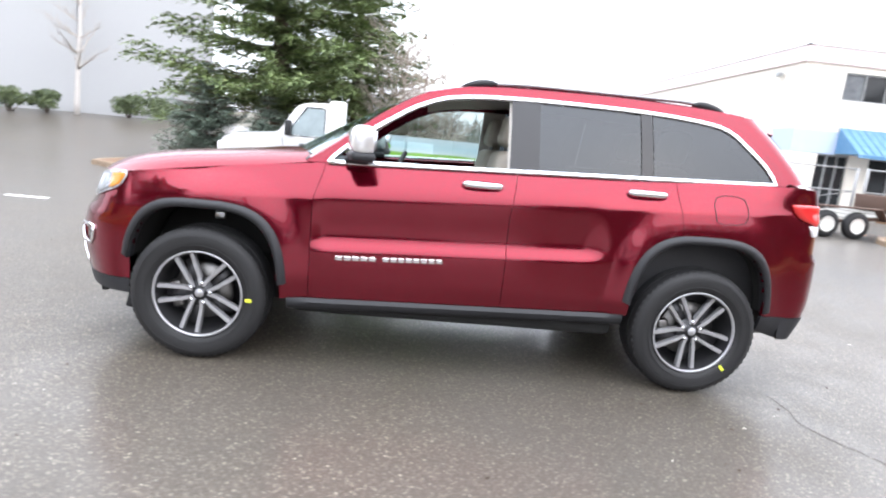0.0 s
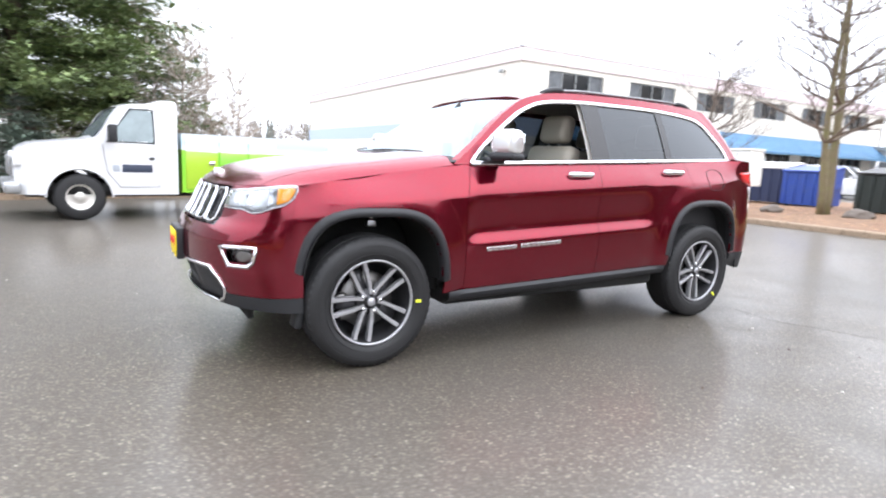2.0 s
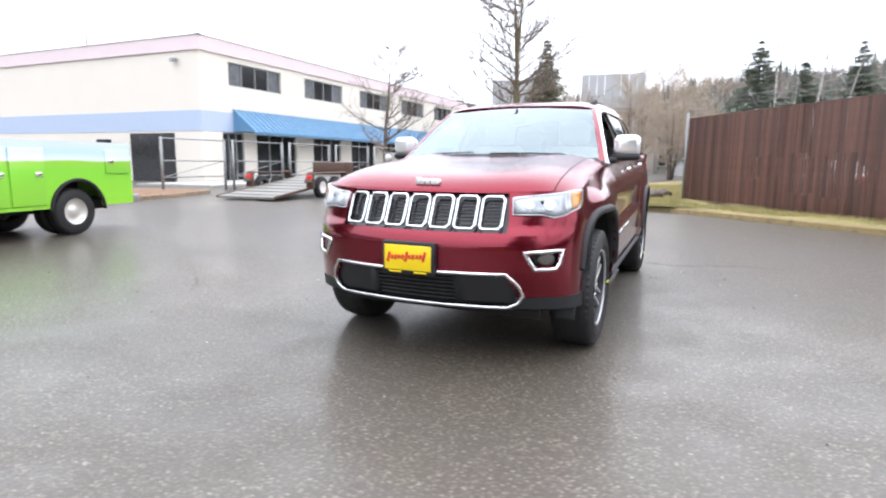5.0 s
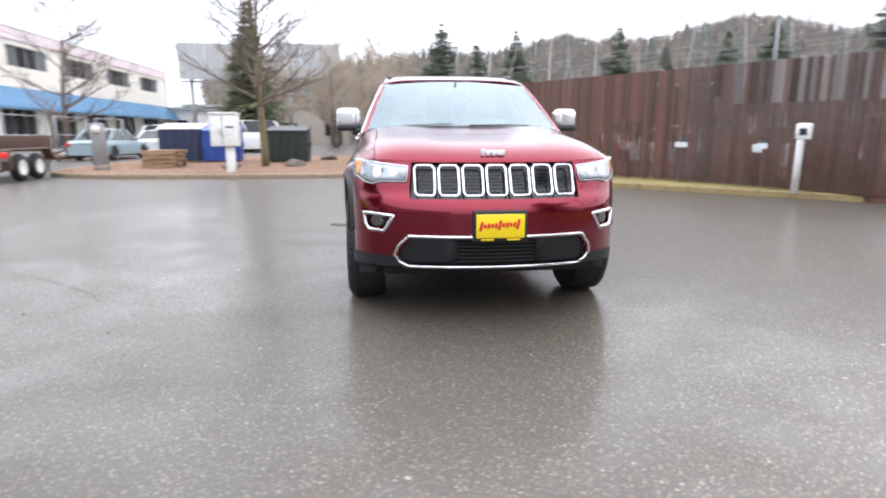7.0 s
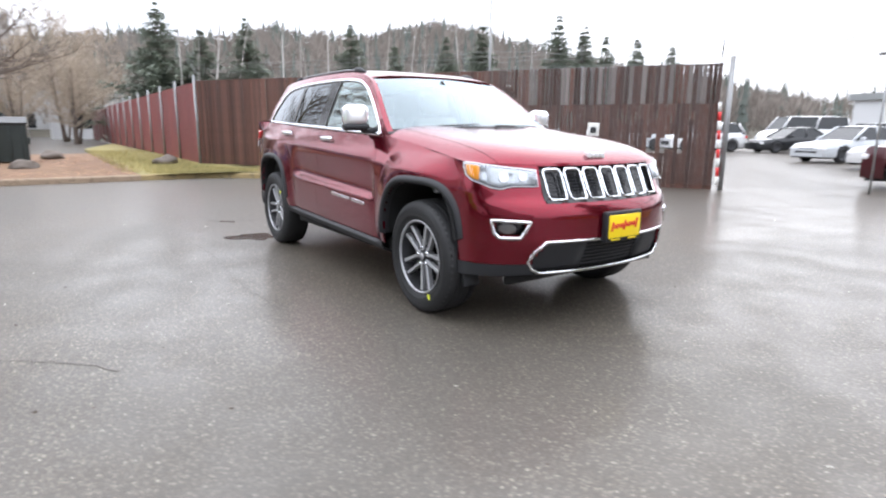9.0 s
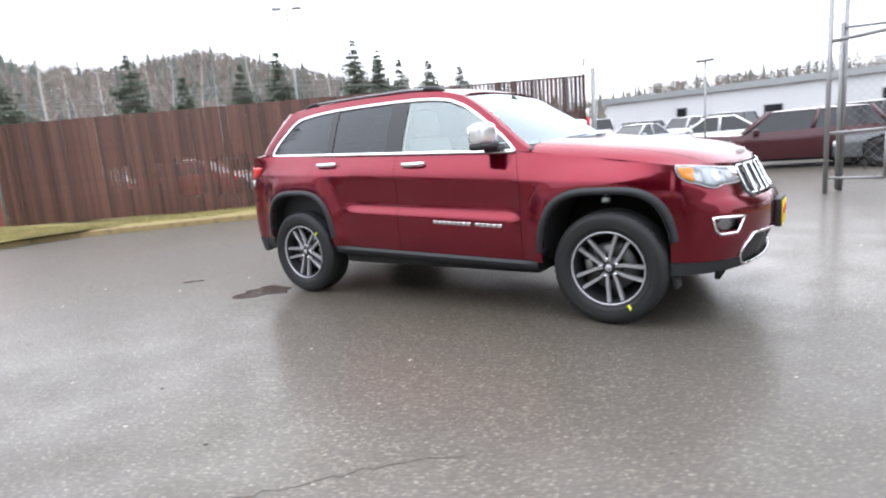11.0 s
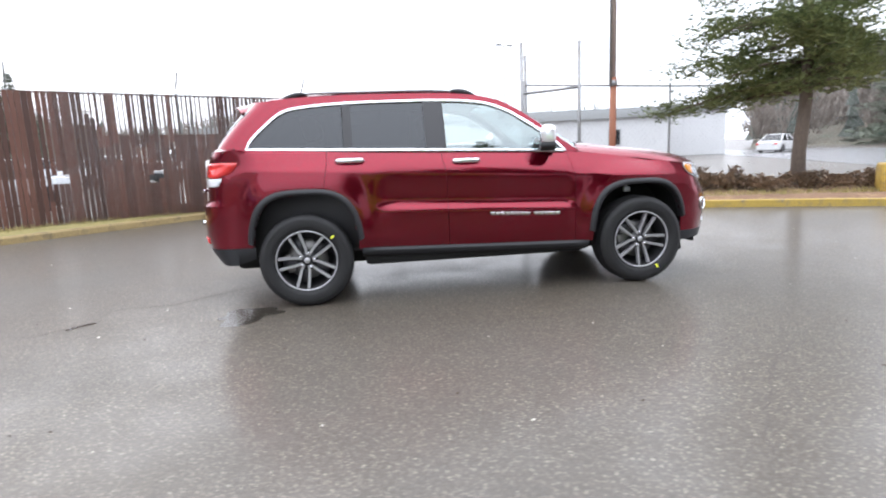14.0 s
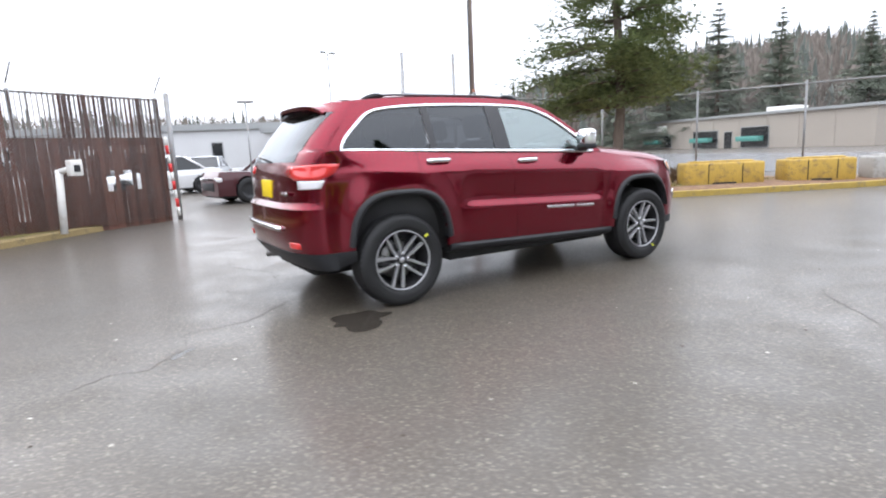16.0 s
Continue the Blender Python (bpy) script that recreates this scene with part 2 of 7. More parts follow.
def curve(x, xs, ys):
    """A smooth curve through the given stations."""
    if x <= xs[0]:
        return ys[0]
    if x >= xs[-1]:
        return ys[-1]
    i = max(k for k in range(len(xs)) if xs[k] <= x)
    i = min(i, len(xs) - 2)
    h = xs[i + 1] - xs[i]
    s = (ys[i + 1] - ys[i]) / h
    def slope(k):
        if k == 0 or k == len(xs) - 1:
            return s
        p, q = (ys[k] - ys[k - 1]) / (xs[k] - xs[k - 1]), (ys[k + 1] - ys[k]) / (xs[k + 1] - xs[k])
        return 0 if p * q <= 0 else 2 * p * q / (p + q)
    t = (x - xs[i]) / h
    return ys[i] * (1 + 2 * t) * (1 - t) ** 2 + slope(i) * h * t * (1 - t) ** 2 + ys[i + 1] * t * t * (3 - 2 * t) + slope(i + 1) * h * t * t * (t - 1)


AXLE, HUB = 1.4575, 0.385
ARCH = ((-1.435, 0.895), (1.445, 0.937))


def belt(x):
    return 1.19 + (x + 0.78) * 0.040


def sill(x):
    return 0.41 + (x + 0.85) * 0.028


def crease(x):
    return 1.0 + (x + 0.86) * 0.052


def half(x):
    return 0.925 - (0.035 * ((-1 - x) / 0.85) ** 2 if x < -1 else 0) - (0.035 * ((x - 1) / 1.0) ** 2 if x > 1 else 0)


def shoulder(x):
    """The top edge of the side: the belt along the cabin, the wing's edge along the bonnet."""
    return belt(x) if x > -0.85 else curve(x, (-1.95, -1.75, -1.3, -0.85), (1.03, 1.06, 1.125, belt(-0.85)))


def arch_in(x, z, k, grow=0.0):
    cx, top = ARCH[k]
    return abs((x - cx) / (0.40 + grow)) ** 3.2 + abs(max(0, z - 0.30) / (top - 0.34 + grow)) ** 3.2


def side_y(x, z):
    """Half width of the body's side."""
    s, c, top = sill(x), crease(x), shoulder(x)
    l0 = 0.70 + (x + 0.8) * 0.042
    amp = ease(-0.86, -0.76, x) * (1 - ease(0.70, 0.90, x))
    fade = ease(-1.85, -1.45, x) * (1 - ease(1.75, 2.02, x))
    base = curve(z, (s, 0.56, l0, l0 + 0.065, c - 0.012, c + 0.008, top), (-0.012, 0.012, 0.014, 0.013, 0.010, 0.003, -0.085))
    cut = curve(z, (s, 0.56, l0 - 0.01, l0, l0 + 0.06, l0 + 0.09, c - 0.012, c + 0.008, top), (-0.006, 0.014, 0.024, 0.023, -0.008, -0.011, 0.006, 0.003, -0.085))
    y = base * (1 - amp) + cut * amp
    for k in (0, 1):
        e = arch_in(x, z, k) ** (1 / 3.2)
        y += 0.028 * (1 - ease(1.12, 1.5, e)) * (1 if z < c + 0.1 else 0.6)
    tail = ease(1.3, 2.0, x) * ease(c, top, z) * 0.03
    return half(x) + y * fade + (1 - fade) * (-0.03 * ease(c - 0.1, top, z)) + (tail if x < 2.02 else 0)


NOSE_X, NOSE_N = -1.85, 2.15


def nose_w(z):
    return side_y(NOSE_X, max(z, sill(NOSE_X)))



def nose_tip(z):
    return curve(z, (0.22, 0.31, 0.45, 0.60, 0.72, 0.79, 0.84, 0.92, 1.0, 1.05), (-2.17, -2.26, -2.32, -2.362, -2.362, -2.335, -2.285, -2.245, -2.205, -2.175))


def nose_x(y, z):
    q = min(0.99999, abs(y) / nose_w(z))
    return NOSE_X + (nose_tip(z) - NOSE_X) * (1 - q ** NOSE_N) ** (1 / NOSE_N)


TAIL_N = 3.1


def tail_tip(z):
    return curve(z, (0.33, 0.40, 0.51, 0.64, 0.86, 0.90, 1.02, 1.09, 1.22, 1.31, 1.43, 1.52, 1.60, 1.68), (2.14, 2.22, 2.30, 2.335, 2.33, 2.285, 2.275, 2.27, 2.24, 2.19, 2.11, 2.04, 1.97, 1.90))


def tail_edge(z):
    """Where the side ends and the tail begins: x and half width."""
    x = curve(z, (1.2, 1.3, 1.5, 1.66, 1.70), (2.0, 1.98, 1.83, 1.67, 1.62)) if z > 1.2 else 2.0
    return x, (side_y(2.0, z) if z <= belt(2.0) else glass_y(x, z))


def tail_x(y, z):
    xe, w = tail_edge(z)
    q = min(0.9999, abs(y) / w)
    return xe + (tail_tip(z) - xe) * (1 - q ** TAIL_N) ** (1 / TAIL_N)


def glass_y(x, z):
    h = max(0, z - belt(x))
    return 0.845 - 0.06 * max(0, (x - 0.8) / 1.06) ** 2 - 0.36 * h - 0.20 * h * h


def window_top(x):
    return curve(x, (-0.78, -0.722, -0.578, -0.435, -0.293, -0.104, 0.135, 0.42, 0.7, 1.0, 1.278, 1.50, 1.60, 1.72, 1.829, 1.886),
                 (1.195, 1.255, 1.375, 1.475, 1.560, 1.625, 1.650, 1.658, 1.659, 1.655, 1.642, 1.618, 1.585, 1.490, 1.385, 1.30))


def cant(x):
    """The edge between the side and the roof or windscreen."""
    return curve(x, (-0.90, -0.84, -0.67, -0.553, -0.434, -0.293, -0.17, 0.0, 0.3, 0.8, 1.25, 1.6, 1.75),
                 (1.195, 1.235, 1.365, 1.460, 1.545, 1.628, 1.670, 1.703, 1.722, 1.728, 1.722, 1.705, 1.690))


def roof_mid(x):
    return curve(x, (-0.30, 0.0, 0.5, 0.8, 1.25, 1.6, 1.9), (1.675, 1.735, 1.772, 1.775, 1.762, 1.738, 1.70))


def bonnet_z(x, y, q):
    d = x - nose_x(y, 1.02)
    r = 1.015 + 0.03 * q * q + 0.10 * (1 - math.exp(-max(0, d) / 0.12)) + 0.105 * d
    r += 0.010 * (ease(0.30, 0.42, abs(y)) - 0.5) * ease(0.1, 0.5, d)
    r += 0.014 * ease(-1.40, -1.10, x) * (1 - q * q)
    return r - q ** 7 * max(0, r - shoulder(x))


def bonnet_point(q, u):
    xs, xe = nose_x(q * 0.862, 1.02), -1.095 + 0.235 * q * q
    x = xs + (xe - xs) * u
    y = q * curve(x, (-2.2, -1.85, -1.3, -0.85), (0.862, side_y(-1.85, 1.04), side_y(-1.3, 1.125), 0.848))
    return Vector((x, y, bonnet_z(x, abs(y), abs(q))))


car = thing("suv", "dark cherry red four-door sport utility vehicle, wet, standing on the asphalt", "car")


def both(name, data, material, parent, label="", th=0.0):
    """The same part on both sides."""
    obs = []
    for d in (data, mirrored(data)):
        o = part(name, d, material, parent, label)
        if th:
            thick(o, th, -1)
        obs.append(o)
    return obs


def outside(c):
    return all(arch_in(c.x, c.z, k, 0.03) > 1 for k in (0, 1))


def side_panel(x0, x1, nu, nv=62):
    """x0, x1: the panel's ends as functions of the height."""
    def fn(u, v):
        ends = []
        for end in (x0, x1):
            x = end(0.8)
            for _ in range(5):
                x = end(sill(x) + (shoulder(x) - sill(x)) * v)
            ends.append(x)
        x = ends[0] + (ends[1] - ends[0]) * u
        z = sill(x) + (shoulder(x) - sill(x)) * v
        return (x, side_y(x, z), z)
    return grid(fn, nu, nv, outside, True)


G = 0.0018
def gap_a(z): return -0.845 + 0.05 * ease(0.95, 1.2, z)
def gap_b(z): return 0.268 + 0.03 * ease(0.95, 1.25, z)
def gap_c(z): return 1.275 - 0.035 * ease(0.95, 1.25, z)


wings = both("front_wing", side_panel(lambda z: -1.85, lambda z: gap_a(z) - G, 46), PAINT, car, th=0.015)
fronts = both("front_door", side_panel(lambda z: gap_a(z) + G, lambda z: gap_b(z) - G, 44), PAINT, car, th=0.02)
rears = both("rear_door", side_panel(lambda z: gap_b(z) + G, lambda z: gap_c(z) - G, 44), PAINT, car, th=0.02)
quarters = both("rear_quarter_panel", side_panel(lambda z: gap_c(z) + G, lambda z: 2.0, 36), PAINT, car, th=0.015)


# front bumper and face, with the grille and the lower intake left open
def nose_point(s, z, out=0.0):
    a = s * math.pi / 2
    q = math.sin(a) ** (2 / NOSE_N)
    return Vector((NOSE_X + (nose_tip(z) - NOSE_X) * math.cos(a) ** (2 / NOSE_N) - out * math.cos(a), q * nose_w(z) + out * math.sin(a), z))


def nose_keep(c):
    y, z = abs(c.y), c.z
    grille = y < 0.525 and 0.805 < z < 1.02
    intake = 0.375 < z < 0.575 and y < lerp(z, (0.375, 0.455, 0.575), (0.55, 0.615, 0.535))
    fog = 0.615 < z < 0.70 and 0.66 < y < 0.80
    return not (grille or intake or fog)


def nose_patch(z0, z1, nz, ns=44, keep=None, out=0.0):
    low = z0 if callable(z0) else (lambda u: z0)
    half_patch = grid(lambda u, v: nose_point(u, low(u) + (z1 - low(u)) * v, out), ns, nz, keep, True)
    return largest(whole(half_patch))


def largest(d):
    """Only the largest connected piece of a mesh."""
    vs, fs = d
    root = list(range(len(vs)))

    def top(i):
        while root[i] != i:
            root[i] = root[root[i]]
            i = root[i]
        return i
    for f in fs:
        for k in f[1:]:
            root[top(k)] = top(f[0])
    tops = [top(f[0]) for f in fs]
    best = max(set(tops), key=tops.count)
    kept = [f for f in fs if top(f[0]) == best]
    used = sorted({i for f in kept for i in f})
    at = {i: k for k, i in enumerate(used)}
    return [vs[i] for i in used], [tuple(at[i] for i in f) for f in kept]


thick(part("front_bumper", nose_patch(0.44, 1.035, 36, 46, nose_keep), PAINT, car), 0.012)
fascia = grid(lambda u, v: nose_point(u, 0.375 - 0.02 * u * u + (0.062 + 0.02 * u * u) * v, 0.004), 46, 8, lambda c: abs(c.y) > 0.585, True)
both("lower_front_fascia", largest(fascia), BLACK_PLASTIC, car, "black grained plastic", th=0.012)
part("chin", joined(*[d for d in (grid(lambda u, v: (lerp(v, (0, 1), (nose_x(0.86 * u, 0.36) - 0.002, -1.75)), 0.86 * u, 0.373 - 0.012 * u - 0.03 * v), 16, 3),) for d in (d, mirrored(d))]), DARK, car)


def on_nose(y, z, out=0.0):
    return Vector((nose_x(y, z) - out, y, z))


def nose_plate(outline, out, nose=on_nose, back=0.02):
    """A flat piece that follows the nose, from its outline in y and z."""
    n = len(outline)
    c = (sum(p[0] for p in outline) / n, sum(p[1] for p in outline) / n)
    rings = [1.0, 0.66, 0.33]
    vs = [nose(c[0] + (p[0] - c[0]) * k, c[1] + (p[1] - c[1]) * k, out) for k in rings for p in outline] + [nose(*c, out)]
    fs = []
    for r in range(2):
        for i in range(n):
            j = (i + 1) % n
            fs.append((r * n + i, r * n + j, (r + 1) * n + j, (r + 1) * n + i))
    fs += [(2 * n + i, 2 * n + (i + 1) % n, 3 * n) for i in range(n)]
    k = len(vs)
    vs += [nose(p[0], p[1], out - back) for p in outline]
    fs += [(i, k + i, k + (i + 1) % n, (i + 1) % n) for i in range(n)]
    return vs, fs


def dense(outline, step=0.03, closed=True):
    pts = []
    n = len(outline)
    for i in range(n if closed else n - 1):
        a, b = Vector(outline[i]), Vector(outline[(i + 1) % n])
        k = max(1, int((b - a).length / step))
        pts += [tuple(a + (b - a) * j / k) for j in range(k)]
    return pts if closed else pts + [outline[-1]]


def nose_ring(outline, r, out, flat=0.6, closed=True, step=0.03):
    return tube([on_nose(y, z, out) for y, z in dense(outline, step, closed)], r, 6, closed, flat, (1, 0, 0))


def mirror2(outline):
    return [(-y, z) for y, z in outline][::-1]


# grille: seven framed openings over a dark honeycomb
grille = part("grille", joined(*[(d if s > 0 else mirrored(d)) for s in (1, -1) for d in (grid(lambda u, v: on_nose(0.53 * u, 0.80 + 0.215 * v, -0.035), 20, 6, None, True),)]), GLOSS_BLACK, car, "dark grille surround")
for k in range(7):
    cy = (k - 3) * 0.1465
    w, z0, z1 = 0.060, 0.823, 1.0
    o = [(cy - w, z0 + 0.018), (cy - w + 0.014, z0), (cy + w - 0.014, z0), (cy + w, z0 + 0.018), (cy + w, z1 - 0.02), (cy + w - 0.015, z1), (cy - w + 0.015, z1), (cy - w, z1 - 0.02)]
    fr = part("grille_slot", nose_ring(o, 0.0085, 0.006, 0.9), CHROME, grille, "bright chrome slot frame")
    cells = []
    for i in range(4):
        for j in range(9):
            yy, zz = cy - 0.036 + 0.024 * i + (0.012 if j % 2 else 0), z0 + 0.014 + 0.019 * j
            if abs(yy - cy) > 0.044:
                continue
            cells.append(tube([on_nose(yy - 0.011, zz, -0.012), on_nose(yy, zz + 0.007, -0.012), on_nose(yy + 0.011, zz, -0.012)], 0.0022, 4))
    part("honeycomb", joined(*cells), BLACK_PLASTIC, fr)
# lower intake
intake = [(-0.63, 0.455), (-0.605, 0.515), (-0.545, 0.578), (0.545, 0.578), (0.605, 0.515), (0.63, 0.455), (0.60, 0.405), (0.545, 0.378), (-0.545, 0.378), (-0.60, 0.405)]
low = part("lower_grille", joined(*[(d if s > 0 else mirrored(d)) for s in (1, -1) for d in (grid(lambda u, v: on_nose(0.66 * u, 0.365 + 0.22 * v, -0.05), 20, 6, None, True),)]), DARK, car)
part("lower_grille_trim", nose_ring(intake, 0.010, 0.005, 0.8), CHROME, low, "chrome intake surround")
for z in (0.41, 0.435, 0.46, 0.485, 0.51, 0.535, 0.555):
    part("slat", tube([on_nose(-0.44 + 0.044 * i, z, -0.03) for i in range(21)], 0.0055, 5), BLACK_PLASTIC, low)
for s in (1, -1):
    part("intake_blank", nose_plate([(s * y, z) for y, z in ((0.25, 0.39), (0.555, 0.384), (0.60, 0.408), (0.626, 0.455), (0.60, 0.513), (0.54, 0.573), (0.25, 0.573))][::s], -0.018), BLACK_PLASTIC, low)
    # fog lamp
    o = [(0.635, 0.70), (0.815, 0.708), (0.805, 0.635), (0.785, 0.605), (0.69, 0.603)]
    o = dense(o) if s > 0 else dense(mirror2(o))
    fog = part("fog_lamp", nose_plate(o, -0.03), GLOSS_BLACK, car, "chrome-ringed fog lamp")
    part("fog_ring", tube([on_nose(y, z, 0.004) for y, z in o], 0.012, 6, True, 0.8, (1, 0, 0)), CHROME, fog)
    part("lens", nose_plate([(s * (0.735 + 0.040 * math.cos(t)), 0.655 + 0.036 * math.sin(t)) for t in [s * 2 * math.pi * i / 14 for i in range(14)]], -0.022), STEEL, fog, "silvery round lens")
    # headlamp
    def arc(a, z, out=0.0):
        p = nose_point(abs(a), z, out)
        return Vector((p.x, p.y * (1 if a > 0 else -1), p.z))
    def on_arc(pts, step=0.035):
        pts = dense(pts, step)
        return pts if s > 0 else mirror2(pts)
    o = on_arc([(0.407, 0.998), (0.55, 1.012), (0.70, 1.026), (0.83, 1.038), (0.955, 1.042), (0.965, 1.02), (0.93, 0.972), (0.86, 0.938), (0.777, 0.922), (0.70, 0.898), (0.634, 0.888), (0.56, 0.904), (0.407, 0.904)])
    lamp = part("headlamp", nose_plate(o, 0.004, arc), plain("lamp_housing", (0.42, 0.43, 0.45), 0.2, 0.7) if s > 0 else bpy.data.materials["lamp_housing"], car, "clear headlamp with amber side marker")
    inner = on_arc([(0.42, 0.985), (0.56, 0.998), (0.73, 1.014), (0.73, 0.922), (0.64, 0.902), (0.57, 0.915), (0.42, 0.915)])
    part("reflector", nose_plate(inner, 0.008, arc, 0.01), REFLECTOR, lamp)
    o2 = on_arc([(0.80, 1.022), (0.94, 1.030), (0.945, 1.01), (0.905, 0.965), (0.84, 0.945), (0.80, 0.938)])
    part("amber_marker", nose_plate(o2, 0.010, arc, 0.01), AMBER, lamp, "amber turn marker")
    for aa, rr in ((0.61, 0.034), (0.49, 0.026)):
        part("projector", nose_plate([(s * (aa + rr * 1.1 * s * math.cos(t)), 0.955 + rr * math.sin(t)) for t in [2 * math.pi * i / 16 for i in range(16)]], 0.013, arc, 0.01), SATIN, lamp)
    part("running_light", tube([arc(a, z, 0.010) for a, z in o], 0.0035, 6, True, 0.8, (1, 0, 0)), WHITE_LENS, lamp)
    part("lamp_glass", nose_plate(o, 0.020, arc, 0.02), LENS_GLASS, lamp)
# number plate with its frame
plate = part("front_plate", soft_block(-2.395, -2.355, -0.165, 0.165, 0.555, 0.742, 0.006), BLACK_PLASTIC, car, "black plate frame")
part("plate_face", soft_block(-2.401, -2.394, -0.148, 0.148, 0.578, 0.722, 0.003), PLATE_YELLOW, plate, "yellow dealer plate")
for k in range(11):
    y, h = 0.118 - 0.0225 * k, (0.030, 0.012, 0.016, 0.012, 0.015)[k % 5 if k else 0]
    part("lettering_bar", moved(soft_block(-0.0015, 0.0015, -0.0085, 0.0085, -h, h, 0.001), pose(-2.4025, y, 0.650 + 0.0012 * k, 14, 0, 0)), RED_INK, plate)
for y in (-0.10, -0.06, 0.06, 0.10):
    part("lettering_bar", soft_block(-2.400, -2.394, y - 0.02, y + 0.02, 0.563, 0.573, 0.001), PLATE_YELLOW, plate)

# bonnet and wing tops
SHUT = 0.86
bonnet = grid(lambda u, v: bonnet_point(u * SHUT, v), 26, 40, None, True)
thick(part("bonnet", whole(bonnet), PAINT_BEADED, car, "rain-beaded cherry red bonnet"), 0.012)
both("wing_top", grid(lambda u, v: bonnet_point(SHUT + 0.006 + (1 - SHUT - 0.006) * u, v), 8, 40, None, True), PAINT_BEADED, wings[0], th=0.01)
wing_tops = [o for o in wings[0].children]
wing_tops[1].parent = wings[1]
bars = []
for i, (y0, y1) in enumerate(((0.075, 0.055), (0.048, 0.020), (0.013, -0.015), (-0.022, -0.075))):
    p = bonnet_point((y0 + y1) / 2 / 0.862, 0.055)
    bars.append(soft_block(p.x - 0.012, p.x + 0.030, y1, y0, p.z - 0.004, p.z + 0.030 + (0.008 if i == 0 else 0), 0.004))
part("bonnet_badge", joined(*bars), SATIN, car, "plain chrome badge")

# cabin sides: painted frame, panes, black pillars, chrome trim


def side_strip(z0, z1, xa, xb, nu, nv, out=0.0):
    return grid(lambda u, v: (lambda x: (lambda z: (x, glass_y(x, z) + out, z))(z0(x) + (z1(x) - z0(x)) * v))(xa + (xb - xa) * u), nu, nv, None, True)


def over(x):
    return window_top(x) if -0.78 <= x <= 1.886 else belt(x)


both("roof_frame", side_strip(over, cant, -0.90, 1.67, 90, 5), PAINT, car, th=0.03)
# rear pillar behind the last pane, up to the tail's edge
def pillar(u, v):
    z = belt(1.886) + (1.69 - belt(1.886)) * v
    x0 = lerp(z, (1.26, 1.30, 1.385, 1.49, 1.585, 1.618, 1.65), (1.89, 1.886, 1.829, 1.72, 1.60, 1.50, 1.40))
    x = x0 + (tail_edge(z)[0] - x0) * u
    return (x, glass_y(x, z), z)
both("rear_pillar", grid(pillar, 10, 24, None, True), PAINT, car, th=0.02)
for s in (0, 1):
    m = mirrored if s else (lambda d: d)
    # the driver's own window is wound down: its side is -y
    if not s:
        part("window", m(side_strip(belt, window_top, -0.78, 0.25, 40, 6, -0.006)), CLEAR, fronts[0], "clear front side window, closed")
    else:
        part("window", m(side_strip(lambda x: belt(x) - 0.01, lambda x: belt(x) + 0.012, -0.74, 0.25, 30, 2, -0.012)), CLEAR, fronts[1], "front side window wound down")
    part("centre_pillar", m(side_strip(belt, window_top, 0.25, 0.42, 6, 6, 0.002)), GLOSS_BLACK, car, "gloss black pillar")
    part("pillar_lining", m(side_strip(belt, window_top, 0.24, 0.42, 6, 6, -0.03)), HEADLINER, car, "pale pillar lining")
    part("window", m(side_strip(belt, window_top, 0.42, 1.03, 20, 6, -0.004)), PRIVACY, rears[s], "dark tinted rear side window")
    part("window_post", m(side_strip(belt, window_top, 1.03, 1.10, 4, 6, 0.002)), GLOSS_BLACK, rears[s])
    part("quarter_window", m(side_strip(belt, window_top, 1.105, 1.886, 30, 6, -0.002)), PRIVACY, quarters[s], "dark tinted quarter window")
    line = [(x, glass_y(x, belt(x)) + 0.004, belt(x) + 0.004) for x in [-0.78 + 2.66 * i / 40 for i in range(41)]]
    line += [(x, glass_y(x, window_top(x)) + 0.004, window_top(x)) for x in [1.886 - 2.666 * i / 90 for i in range(1, 91)]]
    part("window_trim", m(tube(line, 0.016, 6, True, 0.55, (0, 1, 0.35))), CHROME, car, "chrome window surround")
    # door furniture
    for door, x1 in ((fronts[s], 0.215), (rears[s], 1.175)):
        z = belt(x1) - 0.085
        pts = [(x1 - 0.235 + 0.235 * i / 10, side_y(x1 - 0.12, z) + 0.012 + 0.022 * math.sin(math.pi * min(1, max(0, i / 10))) ** 0.4, z) for i in range(11)]
        part("door_handle", m(tube(pts, [0.012] + [0.0185] * 9 + [0.014], 8, False, 0.55, (0, 1, 0))), CHROME, door, "chrome door handle")
        part("handle_recess", m(moved(soft_block(-0.06, 0.06, -0.012, 0.006, -0.032, 0.02, 0.005), pose(x1 - 0.125, side_y(x1 - 0.12, z) - 0.002, z))), GLOSS_BLACK, door)
    # badge lettering on the front door: bars
    for a, b in [(-0.70 + 0.047 * k, -0.656 + 0.047 * k) for k in range(5)] + [(-0.435 + 0.0435 * k, -0.394 + 0.0435 * k) for k in range(8)]:
        z = 0.665 + ((a + b) / 2 + 0.7) * 0.045
        y = side_y((a + b) / 2, z)
        part("lettering_bar", m(soft_block(a + 0.003, b - 0.003, y - 0.004, y + 0.005, z - 0.0125, z + 0.0125, 0.002)), CHROME, fronts[s])
    # fuel flap on the near side
    if s:
        o = [(1.47, 1.06), (1.46, 1.10), (1.455, 1.16), (1.475, 1.20), (1.52, 1.215), (1.60, 1.215), (1.645, 1.20), (1.66, 1.16), (1.66, 1.10), (1.645, 1.07), (1.60, 1.055), (1.52, 1.05)]
        loop = [(x, -side_y(x, z) - 0.001, z) for x, z in dense(o, 0.02)]
        part("fuel_flap", tube(loop, 0.0022, 4, True), DARK, quarters[1], "shut line of the fuel flap")
